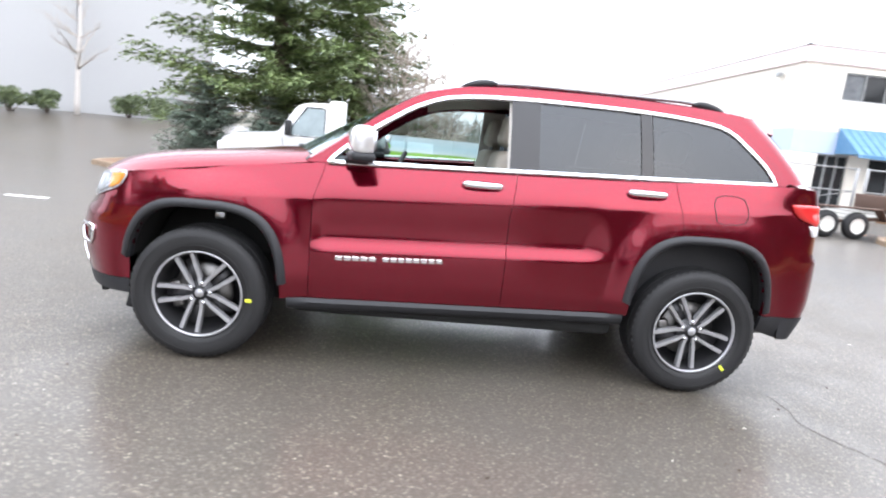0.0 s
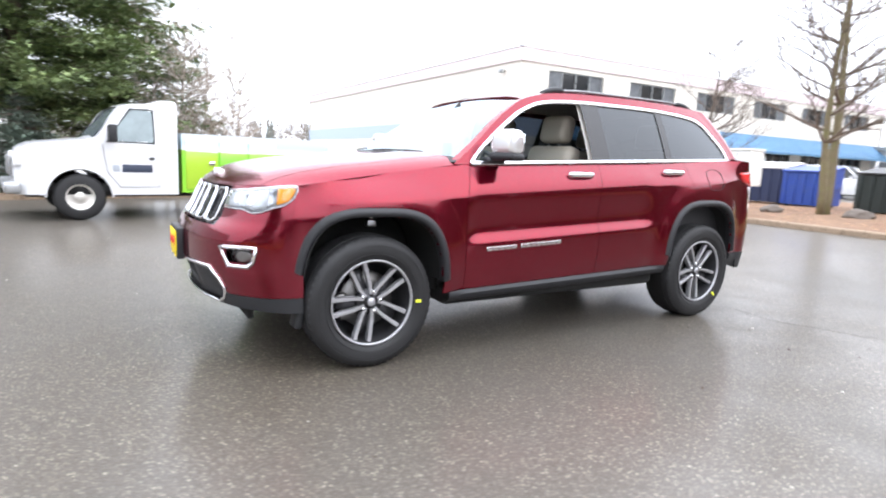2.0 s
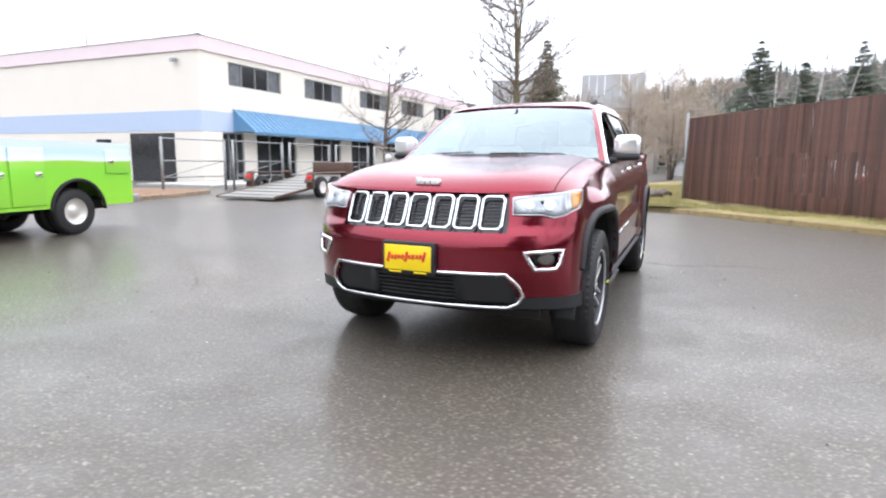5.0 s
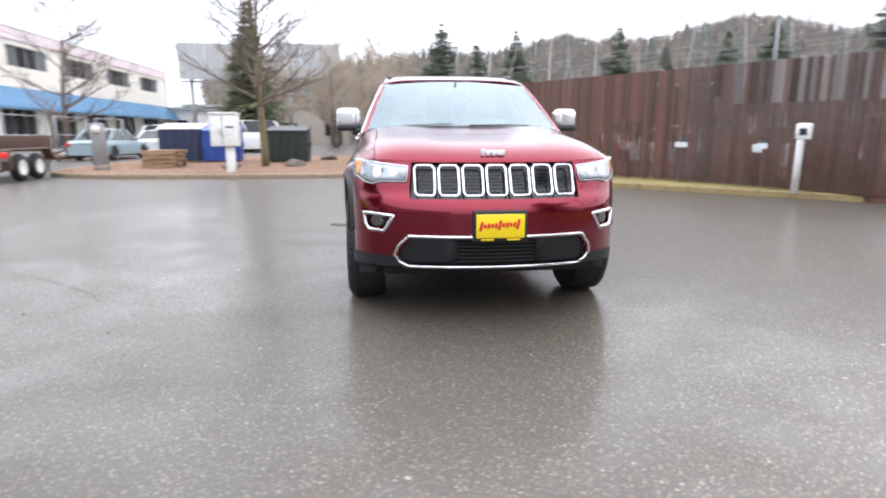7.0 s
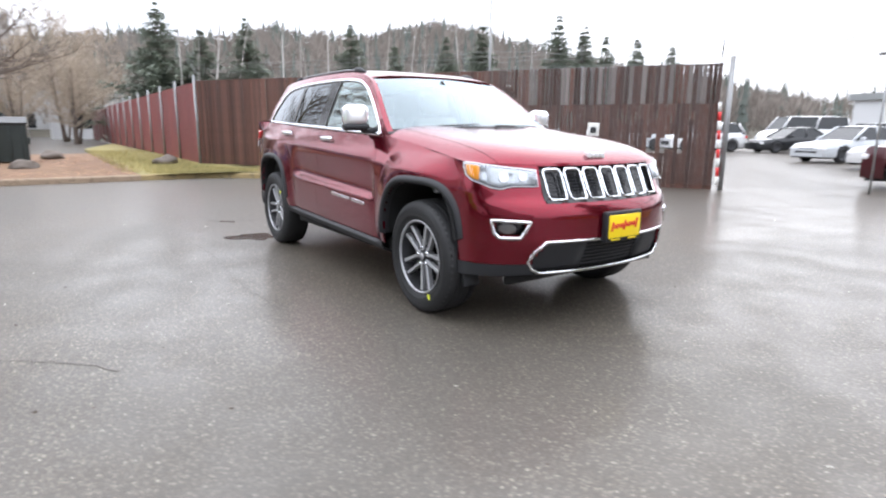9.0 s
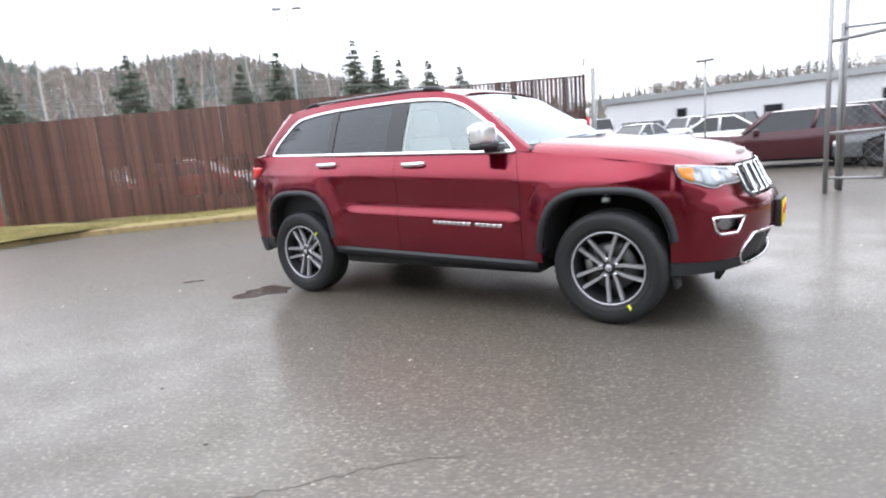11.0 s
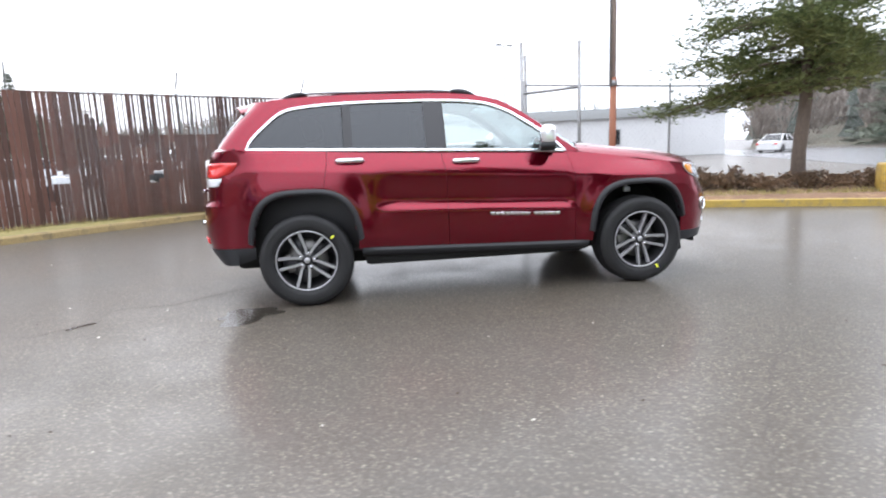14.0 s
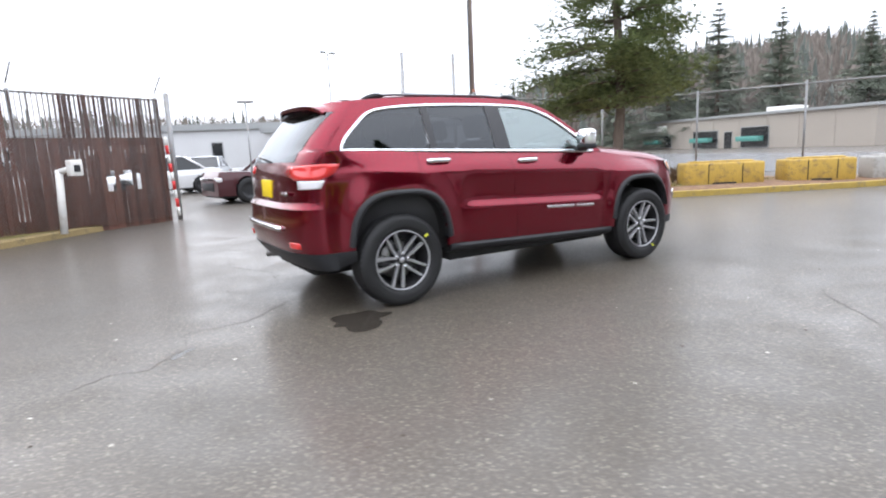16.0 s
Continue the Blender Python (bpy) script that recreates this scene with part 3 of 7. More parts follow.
    # mirror
    mir = part("door_mirror", m(joined(moved(soft_block(-0.06, 0.07, -0.095, 0.105, -0.005, 0.155, 0.048, 5), pose(-0.60, 0.955, 1.255, 0, 0, -14)))), CAP, fronts[s], "chrome-capped door mirror")
    part("mirror_base", m(joined(moved(soft_block(-0.060, 0.073, -0.098, 0.10, -0.035, 0.018, 0.022, 3), pose(-0.60, 0.955, 1.252, 0, 0, -14)), soft_block(-0.69, -0.55, 0.80, 0.90, 1.195, 1.24, 0.02, 3))), BLACK_PLASTIC, mir)
    part("mirror_glass", m(moved(block(0.0695, 0.0715, -0.075, 0.085, 0.02, 0.13), pose(-0.60, 0.955, 1.255, 0, 0, -14))), plain("mirror_silver", (0.7, 0.72, 0.74), 0.03, 1.0, 0.02) if not s else bpy.data.materials["mirror_silver"], mir)
    # roof rail
    rail = [(x, 0.585 - 0.02 * abs(x - 0.7) ** 2, curve(x, (-0.05, 0.15, 0.4, 1.3, 1.45, 1.62), (1.700, 1.735, 1.748, 1.750, 1.738, 1.69))) for x in [-0.05 + 1.67 * i / 30 for i in range(31)]]
    rr = part("roof_rail", m(tube(rail, 0.013, 6, False, 0.8)), plain("grey_rail", (0.25, 0.25, 0.26), 0.3, 0.8) if not s else bpy.data.materials["grey_rail"], car, "slim roof rail with black feet")
    for x0, x1 in ((-0.06, 0.17), (1.38, 1.62)):
        part("rail_foot", m(tube([(x, 0.585 - 0.02 * abs(x - 0.7) ** 2, curve(x, (-0.06, 0.15, 1.4, 1.62), (1.700, 1.735, 1.740, 1.69))) for x in [x0 + (x1 - x0) * i / 6 for i in range(7)]], [0.008, 0.026, 0.034, 0.036, 0.034, 0.026, 0.008], 8, False, 0.7)), BLACK_PLASTIC, rr)
    # wheel-arch flares, liners
    for k in (0, 1):
        cx, top = ARCH[k]
        def arch_pt(a, g, dz=0.0):
            c, sn = math.cos(a), math.sin(a)
            return cx + (0.40 + g) * abs(c) ** (2 / 3.2) * (1 if c > 0 else -1), 0.30 + (top - 0.34 + g) * max(0, sn) ** (2 / 3.2)
        lim = (math.radians(12), math.radians(168)) if k else (math.radians(9), math.radians(164))
        def flare(u, v):
            a = lim[0] + (lim[1] - lim[0]) * u
            g = (0.078, 0.070, 0.055, 0.038, 0.026, 0.026)[round(v * 5)]
            x, z = arch_pt(a, g)
            yo = side_y(x, max(z, sill(x)))
            y = (yo - 0.006, yo + 0.010, yo + 0.020, yo + 0.022, yo + 0.010, yo - 0.05)[round(v * 5)]
            return (x, y, z)
        part("wheel_arch_flare", m(grid(flare, 56, 5, None, False)), BLACK_PLASTIC, car, "black grained plastic flare")
        part("wheel_housing", m(grid(lambda u, v: (lambda p: (p[0], 0.93 - 0.42 * v, p[1]))(arch_pt(lim[0] + (lim[1] - lim[0]) * u, 0.030)), 30, 3, None, False)), DARK, car)
        part("housing_back", m(prism([arch_pt(lim[0] + (lim[1] - lim[0]) * i / 24, 0.02) for i in range(25)], 0.515, 0.505)), DARK, car)
    part("hose_bracket", m(joined(soft_block(-1.43, -1.37, 0.72, 0.76, 0.80, 0.845, 0.008), tube([(-1.40, 0.74, 0.845), (-1.385, 0.72, 0.88), (-1.40, 0.66, 0.90)], 0.010, 6))), ALLOY, car)
    # sill
    def sill_pt(u, v):
        x = -0.96 + 1.96 * u
        z = sill(x) + 0.004 - 0.085 * v
        return (x, (side_y(x, sill(x)) + 0.008, 0.945, 0.94, 0.925, 0.86)[round(v * 4)], z)
    thick(part("sill_cladding", m(grid(sill_pt, 30, 4, None, False)), BLACK_PLASTIC, car, "black plastic sill"), 0.01)
part("underbody", joined(soft_block(-2.0, 2.1, -0.52, 0.52, 0.27, 0.60, 0.05), soft_block(-0.95, 0.98, -0.86, 0.86, 0.30, 0.44, 0.04), soft_block(-0.2, 0.9, -0.35, 0.1, 0.22, 0.30, 0.03)), DARK, car)
for x0, x1, w, z0, z1 in ((-1.0, -0.97, 0.80, 0.4, 1.19), (1.93, 1.95, 0.80, 0.4, 1.15), (-2.10, -2.07, 0.7, 0.3, 0.98)):
    part("bulkhead", block(x0, x1, -w, w, z0, z1), DARK, car)
# roof, windscreen, wipers
roof = grid(lambda u, v: (lambda x: (lambda ye: (x, ye * v, roof_mid(x) - (roof_mid(x) - cant(x)) * (0.35 * v ** 2 + 0.65 * v ** 7)))(glass_y(x, cant(x))))(-0.27 + 1.97 * u), 50, 20, None, False)
thick(part("roof", whole(roof), PAINT_BEADED, car), 0.02)


def screen(u, v, inset=0.0):
    """u from the middle to the pillar, v from the base to the header."""
    xe = -0.88 + (0.65 - inset) * v
    e = Vector((xe, glass_y(xe, cant(xe)), cant(xe)))
    c = Vector((-1.10 + 0.85 * v, 0, 1.235 + 0.445 * v + 0.02 * math.sin(math.pi * v)))
    return Vector((c.x + (e.x - c.x) * u ** 2.2, e.y * u, c.z + (e.z - c.z) * u ** 2.2))


ws = grid(lambda u, v: screen(u * 0.965, 0.02 + 0.96 * v), 22, 20, None, True)
part("windscreen", whole(ws), SCREEN, car, "large clear windscreen")
fr = grid(lambda u, v: screen(0.955 + 0.045 * u, v) + Vector((0, 0, 0.002)), 2, 24, None, True)
both("windscreen_pillar", fr, PAINT, car)
hd = grid(lambda u, v: screen(u, 0.965 + 0.045 * v) + Vector((-0.002, 0, 0.003)), 20, 2, None, True)
part("windscreen_header", whole(hd), PAINT, car)
cw = grid(lambda u, v: screen(u, 0.06 * v - 0.02) + Vector((-0.01 * (1 - v), 0, -0.004 + 0.006 * v)), 20, 3, None, True)
part("cowl", whole(cw), BLACK_PLASTIC, car, "black cowl strip")
for y0, y1 in ((0.66, 0.12), (-0.02, -0.56)):
    pts = []
    for i in range(13):
        y = y0 + (y1 - y0) * i / 12
        p = screen(min(1, abs(y) / 0.82), 0.025 + 0.02 * i / 12)
        pts.append((p.x - 0.006, y, p.z + 0.012))
    part("wiper", tube(pts, [0.009] + [0.006] * 11 + [0.004], 5), GLOSS_BLACK, car, "black windscreen wiper")
part("rear_view_mirror", joined(soft_block(-0.46, -0.43, -0.12, 0.12, 1.52, 1.58, 0.012), tube([(-0.44, 0, 1.57), (-0.36, 0, 1.64)], 0.012)), DASH, car)

# tail: painted gate and bumper, lamps, glass, spoiler
def tail_patch(z0, z1, nz, ns=34, keep=None, out=0.0):
    def fn(u, v):
        z = z0 + (z1 - z0) * v
        xe, w = tail_edge(z)
        a = u * math.pi / 2
        return (xe + (tail_tip(z) + out - xe) * math.cos(a) ** (2 / TAIL_N), w * math.sin(a) ** (2 / TAIL_N), z)
    h = grid(fn, ns, nz, keep, False)
    return whole(h)


def on_tail(y, z, out=0.0):
    return Vector((tail_x(y, z) + out, y, z))


def rear_glass(c):
    return not (c.z > 1.235 and c.z < 1.60 and abs(c.y) < 0.60)


thick(part("tailgate", tail_patch(0.86, 1.69, 40, 36, rear_glass), PAINT, car), 0.012)
thick(part("rear_bumper", tail_patch(0.515, 0.862, 16), PAINT, car), 0.012)
thick(part("lower_rear_fascia", tail_patch(0.375, 0.512, 10, out=0.006), BLACK_PLASTIC, car, "black grained plastic"), 0.012)
both("rear_fascia_side", grid(lambda u, v: (1.855 + 0.155 * u, side_y(min(1.855 + 0.155 * u, 1.999), 0.52) + 0.004 - 0.03 * (1 - v) ** 2, 0.375 + 0.045 * (1 - u) + (0.14 - 0.045 * (1 - u)) * v), 8, 6, None, True), BLACK_PLASTIC, car, "black grained plastic", th=0.02)
part("rear_window", joined(*[(d if s > 0 else mirrored(d)) for s in (1, -1) for d in (grid(lambda u, v: on_tail(0.63 * u, 1.225 + 0.385 * v, 0.004), 16, 12),)]), PRIVACY, car, "dark tinted tailgate window")
part("rear_wiper", tube([on_tail(-0.02 - 0.05 * i, 1.25 + 0.004 * i, 0.03) for i in range(9)], 0.009, 5), GLOSS_BLACK, car)
sp = grid(lambda u, v: (lerp(v, (0, 1), (1.66, 2.03 - 0.10 * u ** 3)), 0.58 * u, roof_mid(1.66) - (0.055 + 0.02 * v) * (0.2 * u ** 2 + 0.8 * u ** 7) - 0.050 * v - 0.002), 18, 8, None, True)
thick(part("roof_spoiler", whole(sp), PAINT, car), 0.03)
us = grid(lambda u, v: (lerp(v, (0, 1), (1.86, 2.02 - 0.10 * u ** 3)), 0.56 * u, 1.630 - 0.03 * (1 - v) - 0.03 * u ** 4), 14, 4)
part("spoiler_underside", whole(us), GLOSS_BLACK, car)
def tail_point(s, z, out=0.0):
    """s: 0 in the middle of the tail, 1 where the side begins."""
    xe, w = tail_edge(z)
    a = min(1.0, abs(s)) * math.pi / 2
    k = 1 if s > 0 else -1
    x = xe + (tail_tip(z) - xe) * math.cos(a) ** (2 / TAIL_N) + out * math.cos(a)
    y = w * math.sin(a) ** (2 / TAIL_N) + out * math.sin(a)
    if abs(s) > 1:
        x -= (abs(s) - 1) * 0.6
        y = side_y(min(x, 1.999), z) + out
    return Vector((x, k * y, z))


for s in (1, -1):
    def lamp_out(pts):
        o = dense(pts, 0.03)
        return o if s > 0 else mirror2(o)
    o = [(0.30, 1.192), (0.6, 1.20), (0.95, 1.205), (1.10, 1.20), (1.06, 1.155), (0.98, 1.11), (0.85, 1.085), (0.45, 1.085), (0.30, 1.13)]
    tl = part("tail_lamp", nose_plate(lamp_out(o), 0.012, tail_point), TAIL_RED, car, "red tail lamp with clear lower band")
    o = [(0.5, 1.080), (0.85, 1.080), (0.93, 1.083), (0.87, 1.02), (0.5, 1.015)]
    part("reversing_lamp", nose_plate(lamp_out(o), 0.010, tail_point), WHITE_LENS, tl, "clear reversing lamp")
    o = [(0.60, 0.60), (0.74, 0.60), (0.74, 0.55), (0.60, 0.55)]
    part("rear_reflector", nose_plate(lamp_out(o), 0.012, on_tail), TAIL_RED, car)
part("tailgate_badge", soft_block(2.275, 2.288, 0.42, 0.60, 0.965, 0.99, 0.003), CHROME, car)
part("rear_chrome_strip", tube([on_tail(-0.50 + 0.1 * i, 0.70, 0.012) for i in range(11)], 0.022, 6), CHROME, car)
part("rear_plate", soft_block(2.268, 2.284, -0.155, 0.155, 0.93, 1.08, 0.004), PLATE_YELLOW, car, "yellow dealer plate")
for s in (1, -1):
    part("air_dam", moved(soft_block(-0.02, 0.02, -0.06, 0.06, -0.045, 0.05, 0.01), pose(-1.86, s * 0.80, 0.30, 0, 12, 0)), BLACK_PLASTIC, car)
part("exhaust", tube([(2.20, -0.55, 0.35), (2.05, -0.55, 0.34), (1.8, -0.5, 0.32)], 0.035, 10), STEEL, car)

# cabin inside
part("cabin_trim", joined(block(-0.95, 1.95, -0.80, -0.77, 0.45, 1.16), block(-0.95, 1.95, 0.77, 0.80, 0.45, 1.16), block(-0.95, 1.95, -0.78, 0.78, 0.42, 0.46)), DASH, car)
hl = grid(lambda u, v: (lambda x: (x, (glass_y(x, cant(x)) - 0.03) * (2 * v - 1), roof_mid(x) - 0.05 - 0.045 * abs(2 * v - 1) ** 4))(-0.22 + 1.9 * u), 12, 12)
part("headliner", hl, HEADLINER, car)
part("dashboard", joined(soft_block(-0.98, -0.62, -0.74, 0.74, 0.82, 1.185, 0.06, 3), soft_block(-0.7, 0.1, -0.12, 0.12, 0.45, 0.85, 0.04, 3)), DASH, car)
wheel_ring = [(0.19 * math.cos(t), 0.19 * math.sin(t), 0) for t in [2 * math.pi * i / 28 for i in range(28)]]
part("steering_wheel", moved(joined(tube(wheel_ring, 0.016, 8, True), soft_block(-0.06, 0.06, -0.05, 0.05, -0.02, 0.02, 0.015), tube([(-0.18, 0, 0), (0.18, 0, 0)], 0.014), tube([(0, 0, 0), (0, -0.18, 0)], 0.014)), pose(-0.44, -0.37, 1.10, 0, -66, 0) @ pose(0, 0, 0, 0, 0, 90)), DASH, car)


def seat(y, x):
    s = part("seat", soft_block(x - 0.28, x + 0.25, y - 0.26, y + 0.26, 0.58, 0.78, 0.06, 3), LEATHER, car, "beige leather seat")
    part("backrest", moved(soft_block(-0.08, 0.08, -0.25, 0.25, 0.0, 0.62, 0.06, 3), pose(x + 0.26, y, 0.74, 0, 14, 0)), LEATHER, s)
    part("headrest", moved(soft_block(-0.065, 0.065, -0.145, 0.145, 0.645, 0.855, 0.05, 4), pose(x + 0.26, y, 0.74, 0, 12, 0)), LEATHER, s)
    for k in (-0.06, 0.06):
        part("headrest_post", moved(tube([(0, k, 0.58), (0, k, 0.70)], 0.008), pose(x + 0.26, y, 0.74, 0, 12, 0)), STEEL, s)


for y in (-0.37, 0.37):
    seat(y, -0.10)
    seat(y, 0.98)

# wheels
TYRE = [(0.245, -0.100), (0.262, -0.118), (0.30, -0.131), (0.345, -0.128), (0.372, -0.112), (0.382, -0.085), (0.386, -0.04), (0.386, 0.04), (0.382, 0.085), (0.372, 0.112), (0.345, 0.128), (0.30, 0.131), (0.262, 0.118), (0.245, 0.100)]
RIM = [(0.251, 0.114), (0.252, 0.120), (0.244, 0.121), (0.239, 0.116), (0.238, 0.108)]


def bar(p0, p1, w0, w1, h, depth):
    """A spoke from p0 to p1, tapering, with bevelled edges; p: (along, across, height)."""
    a, b = Vector(p0), Vector(p1)
    d = (b - a)
    d.normalize()
    n = Vector((-d.y, d.x, 0)).normalized()
    vs = []
    for p, w in ((a, w0), (b, w1)):
        for k, hh in ((-1, -depth), (-1, -0.006), (-0.72, 0), (0.72, 0), (1, -0.006), (1, -depth)):
            vs.append(p + n * (k * w) + Vector((0, 0, hh + h)))
    fs = [(i, i + 1, i + 7, i + 6) for i in range(5)] + [(5, 0, 6, 11), (5, 4, 3, 2, 1, 0), (6, 7, 8, 9, 10, 11)]
    return vs, fs


def wheel_parts(w, turn, mark):
    tyre = part("tyre", lathe(TYRE, 56), RUBBER, w, "black tyre with a yellow paint mark")
    grooves = []
    for yy in (-0.06, -0.02, 0.02, 0.06):
        grooves.append(lathe([(0.3872, yy - 0.004), (0.3795, yy), (0.3872, yy + 0.004)], 56))
    for i in range(56):
        t = 2 * math.pi * i / 56
        for yy, sk in ((-0.095, 6), (0.095, -6)):
            grooves.append(moved(block(-0.013, 0.013, -0.016, 0.016, 0.364, 0.3765), Matrix.Rotation(t, 4, "Y") @ pose(0, yy, 0, 0, 0, sk)))
    part("tread", joined(*grooves), RUBBER, tyre)
    ring = []
    for r in (0.335, 0.322, 0.285):
        ring.append(lathe([(r - 0.002, 0.1285), (r, 0.1325), (r + 0.002, 0.1285)], 56))
    part("sidewall_rib", joined(*ring), RUBBER, tyre)
    part("rim", lathe(RIM, 56), SPOKE_FACE, w, "machined alloy rim")
    part("rim_barrel", lathe([(0.2385, 0.110), (0.232, 0.085), (0.222, -0.02), (0.18, -0.09), (0.0, -0.095)], 48), ALLOY_DARK, w)
    for i in range(5):
        a = Matrix.Rotation(turn + 2 * math.pi * i / 5, 4, "Y")
        for sgn in (1, -1):
            d = joined(bar((0.040, sgn * 0.020, 0), (0.100, sgn * 0.034, 0), 0.0105, 0.0110, 0.085, 0.035),
                       bar((0.096, sgn * 0.033, 0), (0.243, sgn * 0.047, 0.010), 0.0110, 0.0135, 0.086, 0.035))
            d = moved(d, a @ Matrix(((1, 0, 0, 0), (0, 0, 1, 0), (0, 1, 0, 0), (0, 0, 0, 1))))
            part("spoke", (d[0], [f[::-1] for f in d[1]]), SPOKE_FACE, w, "", False)
        d = moved(bar((0.05, 0, 0), (0.20, 0, -0.012), 0.020, 0.026, 0.055, 0.03), a @ Matrix(((1, 0, 0, 0), (0, 0, 1, 0), (0, 1, 0, 0), (0, 0, 0, 1))))
        part("spoke_web", (d[0], [f[::-1] for f in d[1]]), ALLOY_DARK, w)
        a2 = Matrix.Rotation(turn + 2 * math.pi * (i + 0.5) / 5, 4, "Y")
        part("wheel_nut", moved(lathe([(0, 0.092), (0.009, 0.092), (0.011, 0.078), (0.011, 0.06)], 8), a2 @ Matrix.Translation((0.060, 0, 0))), CHROME, w)
    part("hub", lathe([(0, 0.094), (0.026, 0.093), (0.032, 0.088), (0.034, 0.078), (0.078, 0.070), (0.082, 0.04)], 30), ALLOY_DARK, w)
    part("centre_cap", lathe([(0, 0.099), (0.022, 0.097), (0.027, 0.090)], 20), SPOKE_FACE, w)
    part("brake_disc", lathe([(0.07, 0.012), (0.165, 0.012), (0.168, 0.005), (0.168, -0.012)], 40), STEEL, w)
    part("caliper", moved(soft_block(0.115, 0.185, -0.02, 0.035, -0.08, 0.08, 0.015), Matrix.Rotation(0.2, 4, "Y")), STEEL, w)
    mk = moved(soft_block(0.268, 0.305, 0.124, 0.1345, -0.009, 0.009, 0.003), Matrix.Rotation(mark, 4, "Y"))
    part("paint_mark", mk, YELLOW_MARK, tyre, "yellow paint dab")


WHEELS = ((-AXLE, -1, 0.08, 3.1), (AXLE, -1, 0.3, 2.35), (-AXLE, 1, 0.50, 2.1), (AXLE, 1, 0.1, 3.85))
for x, s, turn, mark in WHEELS:
    w = part("wheel", lathe([(0.06, 0.05), (0.06, -0.12), (0, -0.12)], 16), DARK, car)
    wheel_parts(w, turn, mark)
    w.matrix_basis = pose(x, s * 0.815, HUB, 0, 0, 0 if s > 0 else 180)

# ---- materials of the place ----


def asphalt():
    m, n, l, b = shader("wet_asphalt")
    v = coords(n, l)
    big, mid, fine = noise_tex(n, l, v, 0.35, 5), noise_tex(n, l, v, 2.2, 5), noise_tex(n, l, v, 55, 4, 0.7)
    vor = n.new("ShaderNodeTexVoronoi")
    vor.inputs["Scale"].default_value = 60
    warp = n.new("ShaderNodeTexNoise")
    warp.inputs["Scale"].default_value, warp.inputs["Detail"].default_value = 90, 3
    l.new(v, warp.inputs["Vector"])
    wv = n.new("ShaderNodeVectorMath")
    wv.operation = "MULTIPLY_ADD"
    wv.inputs[1].default_value = (0.022, 0.022, 0.022)
    l.new(warp.outputs["Color"], wv.inputs[0])
    l.new(v, wv.inputs[2])
    l.new(wv.outputs[0], vor.inputs["Vector"])
    stone = ramp(n, l, vor.outputs["Distance"], [(0.10, (1, 1, 1)), (0.45, (0.35, 0.35, 0.35)), (0.75, (0, 0, 0))])
    pick = n.new("ShaderNodeTexWhiteNoise")
    l.new(vor.outputs["Position"], pick.inputs["Vector"])
    tone = ramp(n, l, pick.outputs["Value"], [(0.0, (0.050, 0.038, 0.027)), (0.45, (0.108, 0.087, 0.064)), (0.80, (0.185, 0.153, 0.115)), (0.93, (0.245, 0.208, 0.160)), (0.985, (0.30, 0.26, 0.205)), (1.0, (0.40, 0.36, 0.29))])
    col = mixed(n, l, stone, (0.062, 0.051, 0.038), tone)
    col = mixed(n, l, ramp(n, l, big, [(0.35, (0, 0, 0)), (0.7, (1, 1, 1))]), col, mixed(n, l, 0.6, col, (0.075, 0.070, 0.062)))
    chips = noise_tex(n, l, v, 26, 2)
    col = mixed(n, l, ramp(n, l, chips, [(0.70, (0, 0, 0)), (0.76, (0.5, 0.5, 0.5))]), col, (0.22, 0.20, 0.17))
    l.new(col, b.inputs["Base Color"])
    wet = mixed(n, l, 0.5, mixed(n, l, 0.55, big, mid), fine)
    l.new(ramp(n, l, wet, [(0.36, (0.45, 0.45, 0.45)), (0.52, (0.60, 0.60, 0.60)), (0.66, (0.75, 0.75, 0.75))]), b.inputs["Roughness"])
    b.inputs["IOR"].default_value = 1.45
    film = ramp(n, l, mixed(n, l, 0.5, big, mid), [(0.36, (0.80, 0.80, 0.80)), (0.52, (0.46, 0.46, 0.46)), (0.66, (0.24, 0.24, 0.24))])
    l.new(film, b.inputs["Coat Weight"])
    b.inputs["Coat Roughness"].default_value, b.inputs["Coat IOR"].default_value = 0.21, 1.40
    bumped(n, l, b, mixed(n, l, 0.45, stone, fine), 0.42, 0.006)
    return m


def leafy(name, lo, hi, rough=0.6):
    m, n, l, b = shader(name)
    g = n.new("ShaderNodeNewGeometry")
    v = coords(n, l)
    f = mixed(n, l, 0.5, g.outputs["Random Per Island"], noise_tex(n, l, v, 1.2, 4))
    l.new(ramp(n, l, f, [(0.25, lo), (0.75, hi)]), b.inputs["Base Color"])
    b.inputs["Roughness"].default_value = rough
    return m


def banded(name, stops, axis=2, wave=0.0, rough=0.3, coat=0.5):
    """Painted bands by height, with a wavy edge."""
    m, n, l, b = shader(name)
    tc = n.new("ShaderNodeTexCoord")
    sp = n.new("ShaderNodeSeparateXYZ")
    l.new(tc.outputs["Object"], sp.inputs[0])
    w = n.new("ShaderNodeTexNoise")
    w.noise_dimensions = "1D"
    w.inputs["Scale"].default_value = 0.7
    l.new(sp.outputs[0], w.inputs["W"])
    k = n.new("ShaderNodeMath")
    k.operation = "MULTIPLY_ADD"
    k.inputs[1].default_value = wave
    l.new(w.outputs["Fac"], k.inputs[0])
    l.new(sp.outputs[axis], k.inputs[2])
    r = n.new("ShaderNodeMapRange")
    r.inputs[1].default_value, r.inputs[2].default_value = 0.0, 2.0
    l.new(k.outputs[0], r.inputs[0])
    l.new(ramp(n, l, r.outputs[0], stops), b.inputs["Base Color"])
    b.inputs["Roughness"].default_value, b.inputs["Coat Weight"].default_value = rough, coat
    return m


